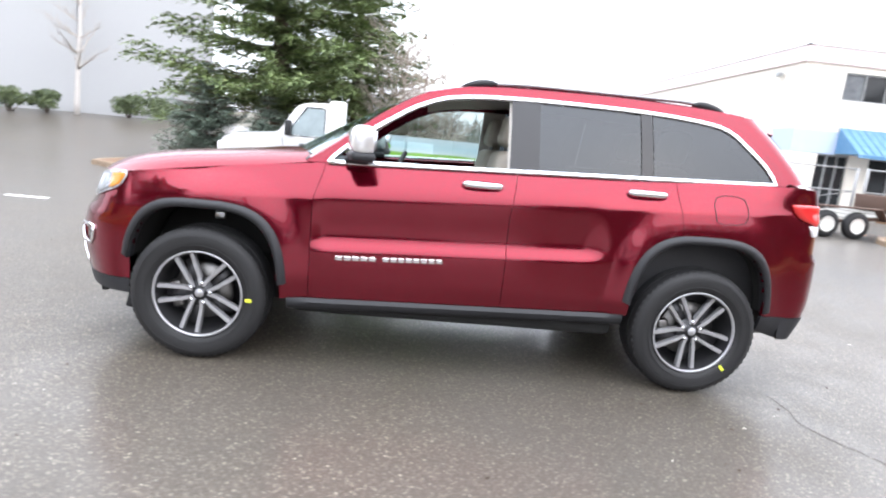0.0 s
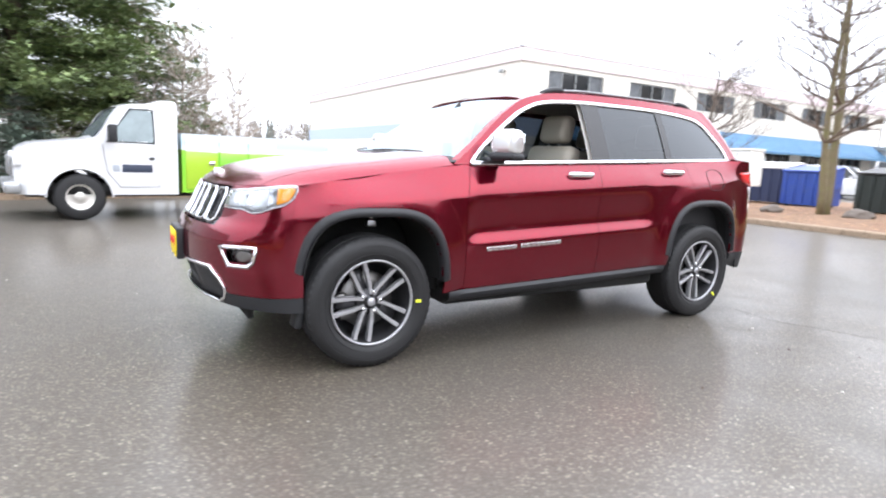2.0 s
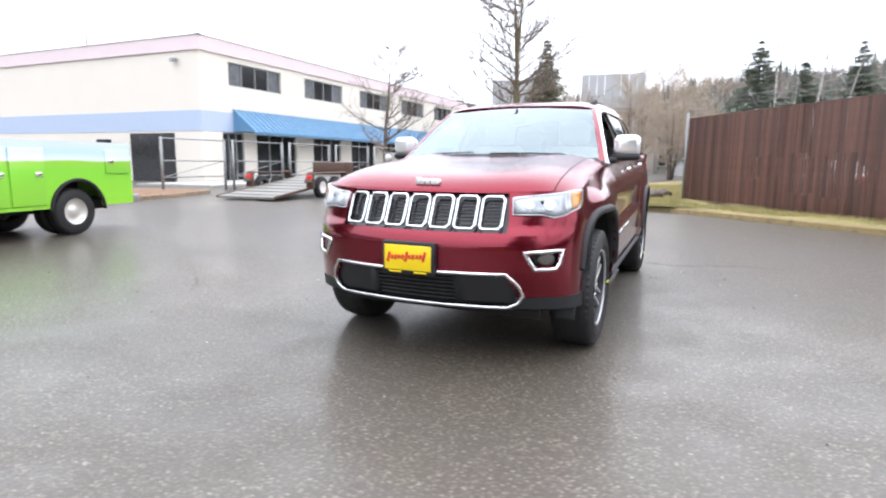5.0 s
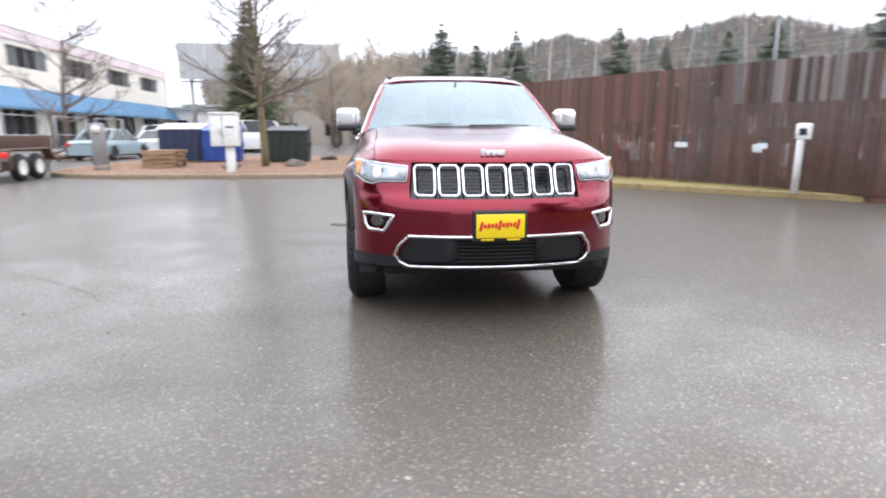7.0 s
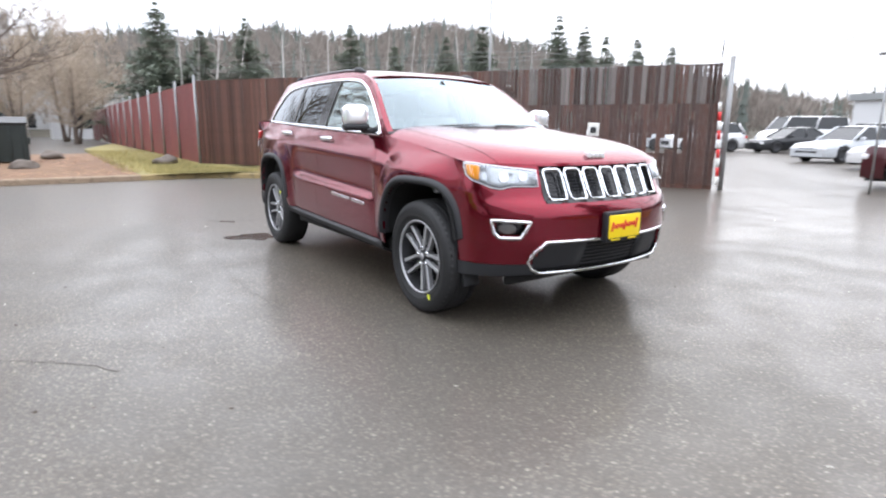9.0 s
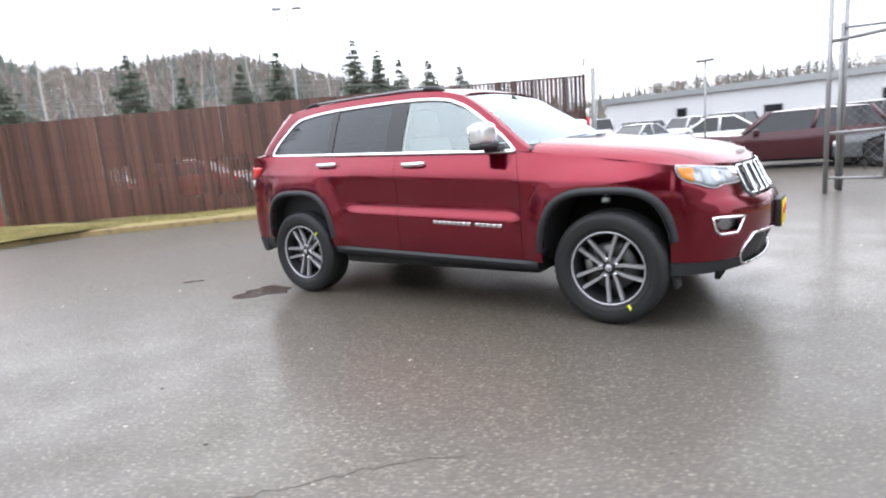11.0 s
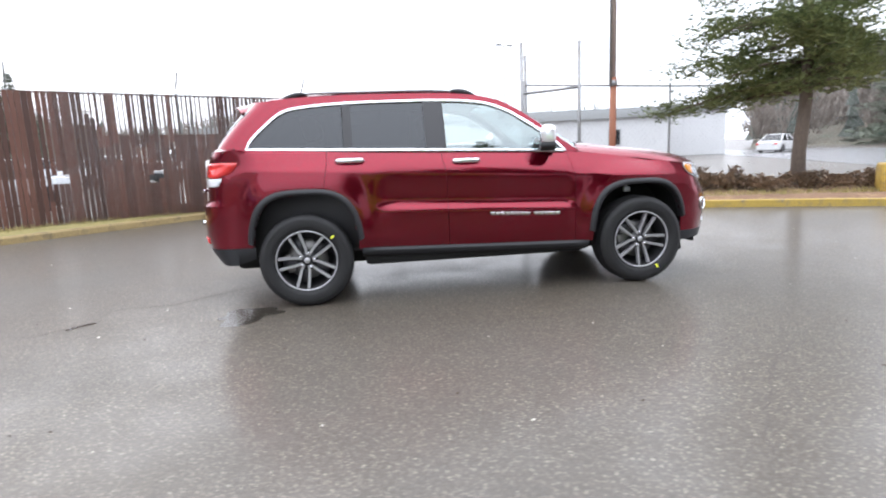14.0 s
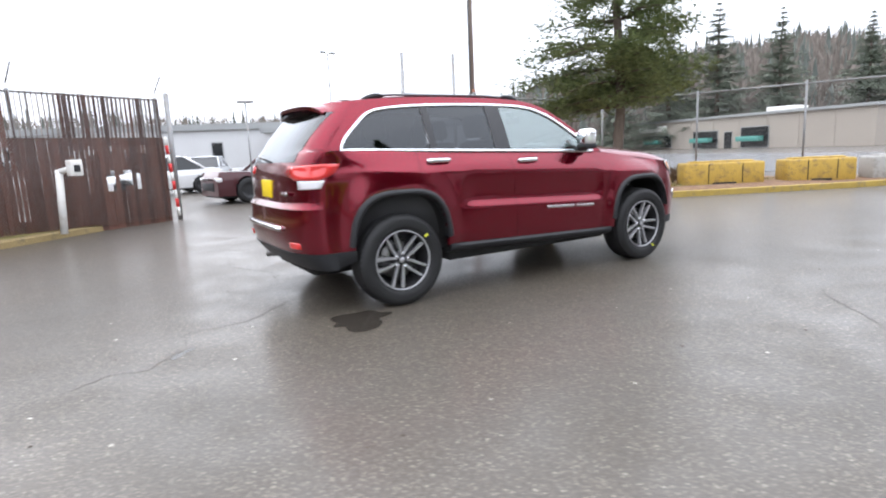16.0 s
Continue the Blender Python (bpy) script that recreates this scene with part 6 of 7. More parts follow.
front = wall_strips(0, 2.75, SHOPS) + [block(BX, BX + L, BY, BY + 0.3, 2.75, 5.20)] + wall_strips(5.20, 6.45, WIN) + [block(BX, BX + L, BY, BY + 0.3, 6.45, 6.75)]
part("front_wall", joined(*front), CREAM, shop, "cream stucco wall", False)
part("side_wall", joined(block(BX, BX + 0.3, BY + 0.3, BY + 38, 0, 2.7), block(BX, BX + 0.3, BY + 0.3, BY + 38, 3.75, 6.75)), CREAM, shop, "", False)
part("side_band", block(BX - 0.02, BX + 0.3, BY - 0.02, BY + 38, 2.7, 3.75), BLUE_BAND, shop, "pale blue painted band", False)
part("front_band", block(BX + 0.30, BX + 2.2, BY - 0.02, BY + 0.29, 2.7, 3.75), BLUE_BAND, shop, "", False)
part("fascia", joined(block(BX - 0.1, BX + L, BY - 0.1, BY + 0.3, 6.75, BH), block(BX - 0.1, BX + 0.3, BY + 0.3, BY + 38, 6.75, BH)), PINK_TRIM, shop, "pale pink roof fascia", False)
part("roof", joined(block(BX, BX + L, BY + 0.3, BY + 38, BH - 0.35, BH - 0.2), block(BX - 0.13, BX + L, BY - 0.13, BY + 0.05, BH, BH + 0.06), block(BX - 0.13, BX + 0.05, BY - 0.13, BY + 38, BH, BH + 0.06)), plain("roof_felt", (0.5, 0.48, 0.47), 0.9), shop, "", False)
part("back_wall", joined(block(BX, BX + L, BY + 37.7, BY + 38, 0, 6.75), block(BX + L - 0.3, BX + L, BY, BY + 38, 0, 6.75)), CREAM, shop, "", False)
FRAME = plain("aluminium_window_frame", (0.35, 0.36, 0.36), 0.4, 0.6)
for a, b in WIN:
    w = part("window", joined(block(BX + a, BX + b, BY + 0.10, BY + 0.14, 5.20, 5.26), block(BX + a, BX + b, BY + 0.10, BY + 0.14, 6.39, 6.45), *[block(BX + a + (b - a) * k / 4 - 0.03, BX + a + (b - a) * k / 4 + 0.03, BY + 0.09, BY + 0.15, 5.20, 6.45) for k in range(5)]), FRAME, shop, "four-light sliding window", False)
    for k in range(4):
        part("pane", block(BX + a + (b - a) * k / 4, BX + a + (b - a) * (k + 1) / 4, BY + 0.16, BY + 0.17, 5.20, 6.45), DARK_GLASS if k in (1, 2) else GREY_GLASS, w, "", False)
    part("reveal", block(BX + a, BX + b, BY + 0.17, BY + 0.28, 5.15, 5.20), CREAM, w, "", False)
for a, b in SHOPS:
    w = part("shopfront", joined(block(BX + a, BX + b, BY + 0.10, BY + 0.14, 0, 0.10), block(BX + a, BX + b, BY + 0.10, BY + 0.14, 2.62, 2.75), *[block(BX + a + (b - a) * k / 3 - 0.035, BX + a + (b - a) * k / 3 + 0.035, BY + 0.08, BY + 0.15, 0, 2.75) for k in range(4)]), FRAME, shop, "shop window under the awning", False)
    for k in range(3):
        part("pane", block(BX + a + (b - a) * k / 3, BX + a + (b - a) * (k + 1) / 3, BY + 0.16, BY + 0.17, 0, 2.75), DARK_GLASS, w, "", False)
aw = part("awning", ([(BX + 2.2, BY - 0.02, 3.95), (BX + L, BY - 0.02, 3.95), (BX + L, BY - 1.5, 2.75), (BX + 2.2, BY - 1.5, 2.75), (BX + 2.2, BY - 0.02, 2.75), (BX + L, BY - 0.02, 2.75), (BX + 2.2, BY - 1.5, 2.6), (BX + L, BY - 1.5, 2.6)],
                  [(0, 3, 2, 1), (0, 4, 3), (1, 2, 5), (3, 6, 7, 2), (3, 4, 5, 2)]), AWNING, shop, "blue ribbed metal awning", False)
ribs = []
for i in range(101):
    x = BX + 2.2 + 0.398 * i
    ribs.append(tube([(x, BY - 0.02, 3.97), (x, BY - 1.51, 2.77)], 0.022, 4))
tagged(part("rib", joined(*ribs), AWNING, aw), kind="stuff")
part("dark_doorway", joined(block(BX - 0.03, BX + 0.02, BY + 2.0, BY + 5.4, 0, 2.6), block(BX - 0.03, BX + 0.02, BY + 7.0, BY + 8.2, 0, 2.3)), DARK_GLASS, shop, "", False)
part("floodlight", soft_block(BX - 0.35, BX - 0.1, BY + 1.4, BY + 1.7, 6.2, 6.4, 0.03), FRAME, shop)
part("roof_pipe", tube([(BX + 0.4, BY + 9, BH), (BX + 0.4, BY + 9, BH + 0.7)], 0.06, 8), GALV, shop)
lone("pavement", block(BX - 4, BX + L, BY - 4.6, BY, 0.0, 0.10), CONCRETE, "pale concrete pavement before the shops", "pavement", kind="structure")
lone("shop_planting", block(BX + 1, BX + L, BY - 6.6, BY - 4.7, 0.0, 0.14), MULCH, "red bark strip before the shops", "planting bed", kind="structure")

# steel railing panels before the shops
for i in range(6):
    f = thing("railing_panel", "galvanised tubular railing panel", "railing", pose(9.6 + 3.1 * i, 16.2 - 0.35 * i, 0), group="railing panels before the shops")
    for x in (0, 3.0):
        part("post", tube([(x, 0, 0), (x, 0, 2.0)], 0.05, 8), GALV, f)
    for z in (0.55, 1.15, 1.95):
        part("rail", tube([(0, 0, z), (3.0, 0, z)], 0.025, 6), GALV, f)
    part("brace", tube([(0, 0, 0.55), (3.0, 0, 1.15)], 0.018, 6), GALV, f)
gp = thing("concrete_gate_post", "stout pale gate post with sliding gate roller", "gate post")
part("shaft", soft_block(15.35, 15.75, 10.0, 10.35, 0, 1.55, 0.03), GALV, gp)
part("roller", tube([(15.3, 10.15, 1.35), (15.85, 10.15, 1.35)], 0.14, 12), WHITE_PAINT, gp)

# ---- utility cabinet, bins, pallets, boulders ----
cab = thing("utility_cabinet", "white steel utility cabinet on a short post", "utility cabinet")
part("post", soft_block(10.85, 11.10, 4.62, 4.84, 0.08, 0.88, 0.03), WHITE_PAINT, cab)
part("cabinet", soft_block(10.75, 11.30, 4.50, 5.18, 0.86, 1.74, 0.02), WHITE_PAINT, cab)
part("lid", soft_block(10.72, 11.33, 4.47, 5.21, 1.72, 1.77, 0.01), WHITE_PAINT, cab)
part("door_seam", block(10.742, 10.75, 4.85, 4.862, 0.90, 1.68), DARK, cab)
part("label_bar", block(10.740, 10.749, 4.56, 4.76, 1.36, 1.40), SIGN_DARK, cab)
part("handle", soft_block(10.72, 10.75, 4.90, 4.93, 1.15, 1.32, 0.008), GALV, cab)


def dumpster(name, label, x, y, turn, w, dd, h, material, lid):
    b = thing(name, label, "dumpster", pose(x, y, 0.1, 0, 0, turn))
    part("body", prism([(-dd / 2, 0.1), (dd / 2 - 0.1, 0.1), (dd / 2, h), (-dd / 2, h * 0.86)], -w / 2, w / 2), material, b, "", False)
    for k in range(5):
        yy = -w / 2 + 0.12 + (w - 0.24) * k / 4
        part("rib", soft_block(-dd / 2 - 0.04, -dd / 2 + 0.03, yy - 0.03, yy + 0.03, 0.12, h * 0.85, 0.01), material, b)
    part("lid", prism([(-dd / 2 - 0.05, h * 0.87), (dd / 2 + 0.03, h + 0.01), (dd / 2 + 0.03, h + 0.06), (-dd / 2 - 0.05, h * 0.87 + 0.05)], -w / 2 - 0.03, w / 2 + 0.03), lid, b, "", False)
    for yy in (-w / 2 - 0.06, w / 2):
        part("fork_pocket", soft_block(-dd * 0.35, dd * 0.35, yy, yy + 0.06, h * 0.45, h * 0.58, 0.01), material, b)
    for xx in (-dd * 0.35, dd * 0.3):
        for yy in (-w * 0.4, w * 0.4):
            part("castor", tube([(xx, yy - 0.03, 0.06), (xx, yy + 0.03, 0.06)], 0.07, 10), RUBBER, b)
    return b


dumpster("rubbish_container", "dark green-black steel rubbish container on the bed", 17.2, 4.0, 0, 1.45, 1.3, 1.35, BIN_BLACK, plain("black_lid", (0.02, 0.02, 0.02), 0.5))
dumpster("blue_container", "blue steel recycling container with open lid", 17.8, 6.6, 8, 1.35, 1.4, 1.35, BLUE_BIN, BLUE_BIN)
dumpster("navy_container", "dark navy steel container behind the cabinet", 17.9, 8.1, 4, 1.5, 1.3, 1.45, NAVY, WHITE_PAINT)
nb = thing("notice_board", "white blank notice board on a thin leg", "notice board")
part("board", soft_block(17.4, 17.46, 8.5, 8.95, 0.55, 1.05, 0.01), WHITE_PAINT, nb)
part("leg", tube([(17.43, 8.7, 0.05), (17.43, 8.7, 0.6)], 0.03, 6), GALV, nb)


def pallet(x, y, z, turn):
    p = thing("pallet", "weathered wooden pallet stacked on the bed", "pallet", pose(x, y, z, 0, 0, turn), group="stacked pallets")
    for k in range(6):
        part("board", block(-0.6, 0.6, -0.5 + 0.18 * k, -0.5 + 0.18 * k + 0.10, 0.115, 0.135), PALLET, p, "", False)
    for xx in (-0.58, -0.05, 0.48):
        part("bearer", block(xx, xx + 0.10, -0.5, 0.5, 0.02, 0.115), PALLET, p, "", False)
    part("skid", block(-0.6, 0.6, -0.05, 0.05, 0.0, 0.02), PALLET, p, "", False)


for x, y, n in ((13.9, 7.5, 4),):
    for k in range(n):
        pallet(x + 0.03 * (k % 2), y, 0.14 + 0.137 * k, 4 * (k % 3) - 3)


def boulder(x, y, s, seed, label):
    bm = bmesh.new()
    bmesh.ops.create_icosphere(bm, subdivisions=3, radius=s)
    for v in bm.verts:
        k = 1 + 0.35 * noise.noise(v.co * (1.4 / s) + Vector((seed, 0, 0))) + 0.12 * noise.noise(v.co * (4 / s))
        v.co = Vector((v.co.x * k * 1.25, v.co.y * k, max(-0.25 * s, v.co.z * k * 0.62)))
    return lone("boulder", as_data(bm), STONE, label, "boulder", pose(x, y, 0.14 + 0.12 * s), "boulders on the bed", "", True)


for i, (x, y, s) in enumerate(((14.6, -0.1, 0.32), (15.6, -0.35, 0.28), (13.9, 3.4, 0.33), (19.2, 2.7, 0.36), (13.3, 5.3, 0.25), (12.5, 8.8, 0.22))):
    boulder(x, y, s, i * 7.3, "dark rough boulder lying on the bed")

# ---- dark red fence running away from the corner ----
rf = thing("red_fence", "long dark red slatted fence along the verge", "fence")
rv = []
for i in range(300):
    x = 14.25 + 0.14 * i
    rv.append(block(x, x + 0.125, -1.06 + 0.004 * (i % 2), -1.035 + 0.004 * (i % 2), 0.12, 2.55 + 0.02 * math.sin(i * 3.7)))
tagged(part("slat", joined(*rv), SLAT_RED, rf, "", False), kind="stuff")
for i in range(15):
    part("post", tube([(14.2 + 3 * i, -1.0, 0), (14.2 + 3 * i, -1.0, 2.75)], 0.04, 8), GALV, rf)

# ---- pale wall behind the drive ----
pw = thing("warehouse_wall_building", "tall pale grey windowless building above the drive", "building")
a, b = Vector((-11.0, 27.6, 0)), Vector((-46, 12, 0))
d = (b - a).normalized()
m = Matrix(((d.x, -d.y, 0, a.x), (d.y, d.x, 0, a.y), (0, 0, 1, 0), (0, 0, 0, 1)))
for i in range(7):
    part("wall_panel", moved(block(6.0 * i + 0.02, 6.0 * i + 5.98, -14, 0, 0.2, 11), m), WHITE_WALL, pw, "", False)
part("wall_base", moved(block(-0.05, 42, -14, 0.02, 0.0, 1.0), m), WHITE_WALL, pw, "", False)
part("parapet", moved(block(-0.1, 42, -14.1, 0.06, 11, 11.25), m), FRAME, pw, "", False)

# ---- warehouses and offices beyond the lot ----


def long_shed(name, label, a, b, h, wall, windows, z=0.0, deep=18, roof_h=0.5, win=DARK_GLASS):
    """a to b is its front, seen from the lot."""
    t = thing(name, label, "building")
    a, b = Vector((*a, 0)), Vector((*b, 0))
    d = b - a
    L = d.length
    d.normalize()
    m = Matrix(((d.x, -d.y, 0, a.x), (d.y, d.x, 0, a.y), (0, 0, 1, z), (0, 0, 0, 1)))
    part("wall", moved(block(0, L, 0, deep, 0, h), m), wall, t, "", False)
    part("roof", moved(block(-0.3, L + 0.3, -0.3, deep, h, h + roof_h), m), FRAME, t, "", False)
    tagged(part("seam", moved(joined(*[block(x - 0.04, x + 0.04, -0.05, 0, 0, h) for x in [L * k / 14 for k in range(1, 14)]]), m), wall, t, "", False), kind="stuff")
    for x0, x1, z0, z1 in windows:
        w = part("window", moved(block(L * x0, L * x1, -0.06, 0.02, z0, z1), m), FRAME, t, "", False)
        part("pane", moved(block(L * x0 + 0.08, L * x1 - 0.08, -0.09, 0.0, z0 + 0.08, z1 - 0.08), m), win, w, "", False)
    return t


long_shed("warehouse", "long low off-white metal warehouse", (16, -52), (-30, -40), 4.0, WAREHOUSE, [(0.15, 0.17, 1.5, 3.0), (0.30, 0.33, 0, 2.6), (0.46, 0.48, 1.6, 3.0), (0.60, 0.625, 1.5, 2.8), (0.72, 0.76, 0, 3.0), (0.86, 0.88, 1.5, 2.8)], -0.3)
long_shed("warehouse", "low off-white shed with dark roof edge", (-8, -40), (-22, -34.5), 3.4, WAREHOUSE, [(0.3, 0.36, 1.4, 2.6), (0.7, 0.76, 1.4, 2.6)], -0.3, 8, 0.35)
TEAL = plain("teal_awning", (0.08, 0.28, 0.24), 0.6)
bb = long_shed("beige_office", "beige single-storey block building with green-awned windows", (-65.3, -67.4), (-52, -17.6), 3.6, BEIGE_WALL, [(0.393, 0.505, 0.5, 2.1), (0.58, 0.657, 0.3, 2.3), (0.675, 0.698, 0.1, 2.1), (0.721, 0.792, 0.3, 2.5), (0.17, 0.24, 0.5, 2.2)], -0.3, 16, 0.25)
for k in (0.45, 0.62, 0.757, 0.2):
    p = Vector((-65.3, -67.4, 0)).lerp(Vector((-52, -17.6, 0)), k)
    part("window_awning", moved(soft_block(-1.5, 1.5, -0.1, 0.6, 0, 0.5, 0.05), pose(p.x + 0.5, p.y - 0.1, 0.7, 0, 0, -105)), TEAL, bb)
part("roof_unit", soft_block(-60, -57.5, -30, -27, 3.4, 4.1, 0.1), WHITE_PAINT, bb)
part("wall_sign", moved(soft_block(-2.6, 2.6, -0.15, 0.25, 0, 0.7, 0.03), pose(-59.2, -45.6, 2.2, 0, 0, -105)), WHITE_PAINT, bb)
lone("far_road", ([(-46, -52, 0.012), (-34, -52, 0.012), (-16, -7, 0.012), (-30, 8, 0.012)], [(0, 1, 2, 3)]), plain("pale_wet_road", (0.16, 0.16, 0.165), 0.25, 0, 0.15, 20, 0.4), "pale wet road beyond the chain-link fence", "road", kind="structure")


def billboard(x, y, turn, w, h, z):
    b = thing("billboard", "grey weathered billboard seen from behind", "billboard", pose(x, y, 0, 0, 0, turn))
    for k in range(8):
        part("panel", block(-w / 2 + w * k / 8 + 0.02, -w / 2 + w * (k + 1) / 8 - 0.02, -0.1, 0.1, z, z + h), plain("grey_board", (0.40, 0.40, 0.40), 0.7, 0, 0.12, 30, 1) if "grey_board" not in bpy.data.materials else bpy.data.materials["grey_board"], b, "", False)
    part("catwalk", block(-w / 2, w / 2, -0.9, -0.1, z - 0.25, z - 0.15), GALV, b, "", False)
    for k in range(7):
        part("strut", tube([(-w / 2 + w * (k + 0.5) / 7, -0.3, z - 0.2), (-w / 2 + w * (k + 0.5) / 7, -0.15, z + h)], 0.05, 5), GALV, b)
    for xx in (-w / 3, w / 3):
        part("column", tube([(xx, -0.4, 0), (xx, -0.4, z)], 0.2, 8), GALV, b)


billboard(52, 15.6, 97, 6.0, 3.2, 6.2)
billboard(54, 7.0, 97, 6.0, 3.2, 6.6)
for i, (x, y, h, c, n, w, dd) in enumerate(((62, -8, 4.0, WAREHOUSE, "low white shed far down the road", 12, 20), (70, 14, 4.5, BEIGE_WALL, "low beige building far down the road", 10, 20), (58, 26, 3.6, WAREHOUSE, "low white shed beyond the parked vans", 10, 14), (80, 2, 5, WAREHOUSE, "pale storage building far down the road", 12, 16))):
    t = thing("far_building", n, "building")
    part("wall", block(x, x + w, y - dd / 2, y + dd / 2, 0, h), c, t, "", False)
    part("roof", block(x - 0.3, x + w, y - dd / 2 - 0.3, y + dd / 2 + 0.3, h, h + 0.3), FRAME, t, "", False)
    for k in range(4):
        part("window", block(x - 0.05, x, y - dd / 2 + dd * (k + 0.3) / 4, y - dd / 2 + dd * (k + 0.6) / 4, 1.0, 2.6), DARK_GLASS, t, "", False)


def lamp_post(x, y, h, arms, label, k=1.0):
    t = thing("lamp_post", label, "street lamp", pose(x, y, 0))
    part("mast", tube([(0, 0, 0), (0, 0, h)], [0.09 * k, 0.06 * k], 10), GALV, t)
    for a in arms:
        c, s = math.cos(radians(a)), math.sin(radians(a))
        part("arm", tube([(0, 0, h - 0.05), (0.5 * c * k, 0.5 * s * k, h)], 0.03 * k, 6), GALV, t)
        part("lamp_head", moved(soft_block(0.35 * k, 0.95 * k, -0.17 * k, 0.17 * k, h - 0.03, h + 0.12 * k, 0.02), Matrix.Rotation(radians(a), 4, "Z")), FRAME, t)


lamp_post(26.9, -22.6, 10.6, (40, 220), "tall twin-headed parking lot lamp post")
lamp_post(-5.1, -17.8, 5.3, (20, 200), "slim twin-headed parking lot lamp post", 0.40)
wp = thing("wire_post", "thin steel post with a short crossarm at the gate", "post")
part("mast", tube([(-0.05, -10.65, 0), (-0.05, -10.65, 2.75)], 0.022, 8), GALV, wp)
part("crossarm", tube([(-0.25, -10.62, 2.72), (0.15, -10.68, 2.72)], 0.035, 8), GALV, wp)

# ---- flatbed trailer ----
tr = thing("flatbed_trailer", "tandem-axle tilt-deck flatbed trailer with grey deck", "trailer", pose(8.0, 10.9, 0, 0, 0, 3))
dk = part("deck", ([(0, -1.05, 0.06), (0, 1.05, 0.06), (5.0, 1.05, 0.66), (5.0, -1.05, 0.66), (0, -1.05, 0.12), (0, 1.05, 0.12), (5.0, 1.05, 0.74), (5.0, -1.05, 0.74)],
                   [(0, 1, 2, 3), (7, 6, 5, 4), (0, 4, 5, 1), (2, 6, 7, 3), (1, 5, 6, 2), (3, 7, 4, 0)]), DECK, tr, "", False)
for k in range(9):
    x = 0.3 + 0.55 * k
    part("tread_bar", block(x, x + 0.03, -1.0, 1.0, 0.125 + x * 0.124, 0.14 + x * 0.124), DECK, dk, "", False)
for y in (-1.05, 1.05):
    part("side_rail", tube([(0, y, 0.10), (5.0, y, 0.70)], 0.05, 6), RUST, tr)
    part("mudguard", moved(joined(soft_block(-0.95, 0.95, -0.14, 0.14, 0.0, 0.04, 0.01), moved(soft_block(-0.2, 0.2, -0.14, 0.14, 0, 0.03, 0.01), pose(1.05, 0, -0.12, 0, 55, 0)), moved(soft_block(-0.2, 0.2, -0.14, 0.14, 0, 0.03, 0.01), pose(-1.05, 0, -0.12, 0, -55, 0))), pose(2.7, y * 1.12, 0.78)), RUST, tr)
    for x in (2.25, 3.1):
        w = part("wheel", moved(lathe([(0.20, -0.09), (0.32, -0.09), (0.345, -0.05), (0.345, 0.05), (0.32, 0.09), (0.20, 0.09)], 24), pose(x, y * 1.12, 0.345)), RUBBER, tr)
        part("rim", moved(lathe([(0, 0.05 if y > 0 else -0.05), (0.12, 0.055 if y > 0 else -0.055), (0.205, 0.085 if y > 0 else -0.085)], 20), pose(x, y * 1.12, 0.345)), WHITE_PAINT, w)
    part("tail_light", soft_block(1.58, 1.64, y * 1.12 - 0.10, y * 1.12 + 0.10, 0.55, 0.75, 0.02), TAIL_RED, tr)
    part("light_bracket", soft_block(1.62, 1.72, y * 1.12 - 0.13, y * 1.12 + 0.13, 0.32, 0.80, 0.02), RUST, tr)
part("drawbar", joined(tube([(5.0, -0.8, 0.62), (6.6, 0, 0.55)], 0.05, 6), tube([(5.0, 0.8, 0.62), (6.6, 0, 0.55)], 0.05, 6)), RUST, tr)
part("jack", tube([(6.3, 0, 0.0), (6.3, 0, 0.95)], 0.04, 8), GALV, tr)
part("toolbox", soft_block(4.6, 5.2, -0.7, 0.7, 0.74, 1.15, 0.03), RUST, tr)

# ---- white service truck with the green side print ----
truck = thing("service_truck", "white cab-chassis service truck with green and blue printed body", "truck", pose(-1.11, 8.12, 0, 0, 0, 8.3) @ Matrix.Scale(0.97, 4))


TRUCK_GLASS = plain("pale_reflecting_glass", (0.20, 0.24, 0.25), 0.06, 0.35, 0.25, 4, 2)


def cab_side(x):
    """Roof line of the cab over x."""
    return curve(x, (-3.05, -2.97, -2.8, -2.4, -1.99, -1.56, -1.35, -0.8, -0.70), (0.95, 1.14, 1.22, 1.28, 1.34, 1.89, 1.95, 1.98, 1.96))


def cab_w(x, z):
    w = curve(x, (-3.05, -2.9, -2.5, -1.5, 0), (0.72, 0.90, 0.97, 1.0, 1.0))
    return w - 0.16 * max(0, z - 1.25) - 0.03 * max(0, 0.7 - z)


def truck_keep(c):
    return (c.x + 2.2) ** 2 + (c.z - 0.38) ** 2 > 0.47 ** 2 and not (-1.76 < c.x < -1.07 and 1.30 < c.z < 1.86 and c.z < 1.34 + (c.x + 1.80) * 1.3)


cs = grid(lambda u, v: (lambda x: (lambda z: (x, -cab_w(x, z), z))(0.42 + (cab_side(x) - 0.42) * v))(-3.05 + 2.35 * u), 64, 36, truck_keep)
ct = grid(lambda u, v: (lambda x: (x, -cab_w(x, cab_side(x)) * (1 - 2 * v), cab_side(x) + 0.03 * math.sin(math.pi * v)))(-3.05 + 2.35 * u), 40, 10, lambda c: not (-1.96 < c.x < -1.6 and abs(c.y) < 0.8))
cf = grid(lambda u, v: (-3.05 - 0.03 * math.sin(math.pi * u), -0.72 + 1.44 * u, 0.42 + 0.5 * v), 10, 6, None, True)
part("cab", joined(cs, mirrored(cs), ct, cf, grid(lambda u, v: (-0.70, -0.9 + 1.8 * u, 0.42 + 1.52 * v), 2, 2)), TRUCK_WHITE, truck)
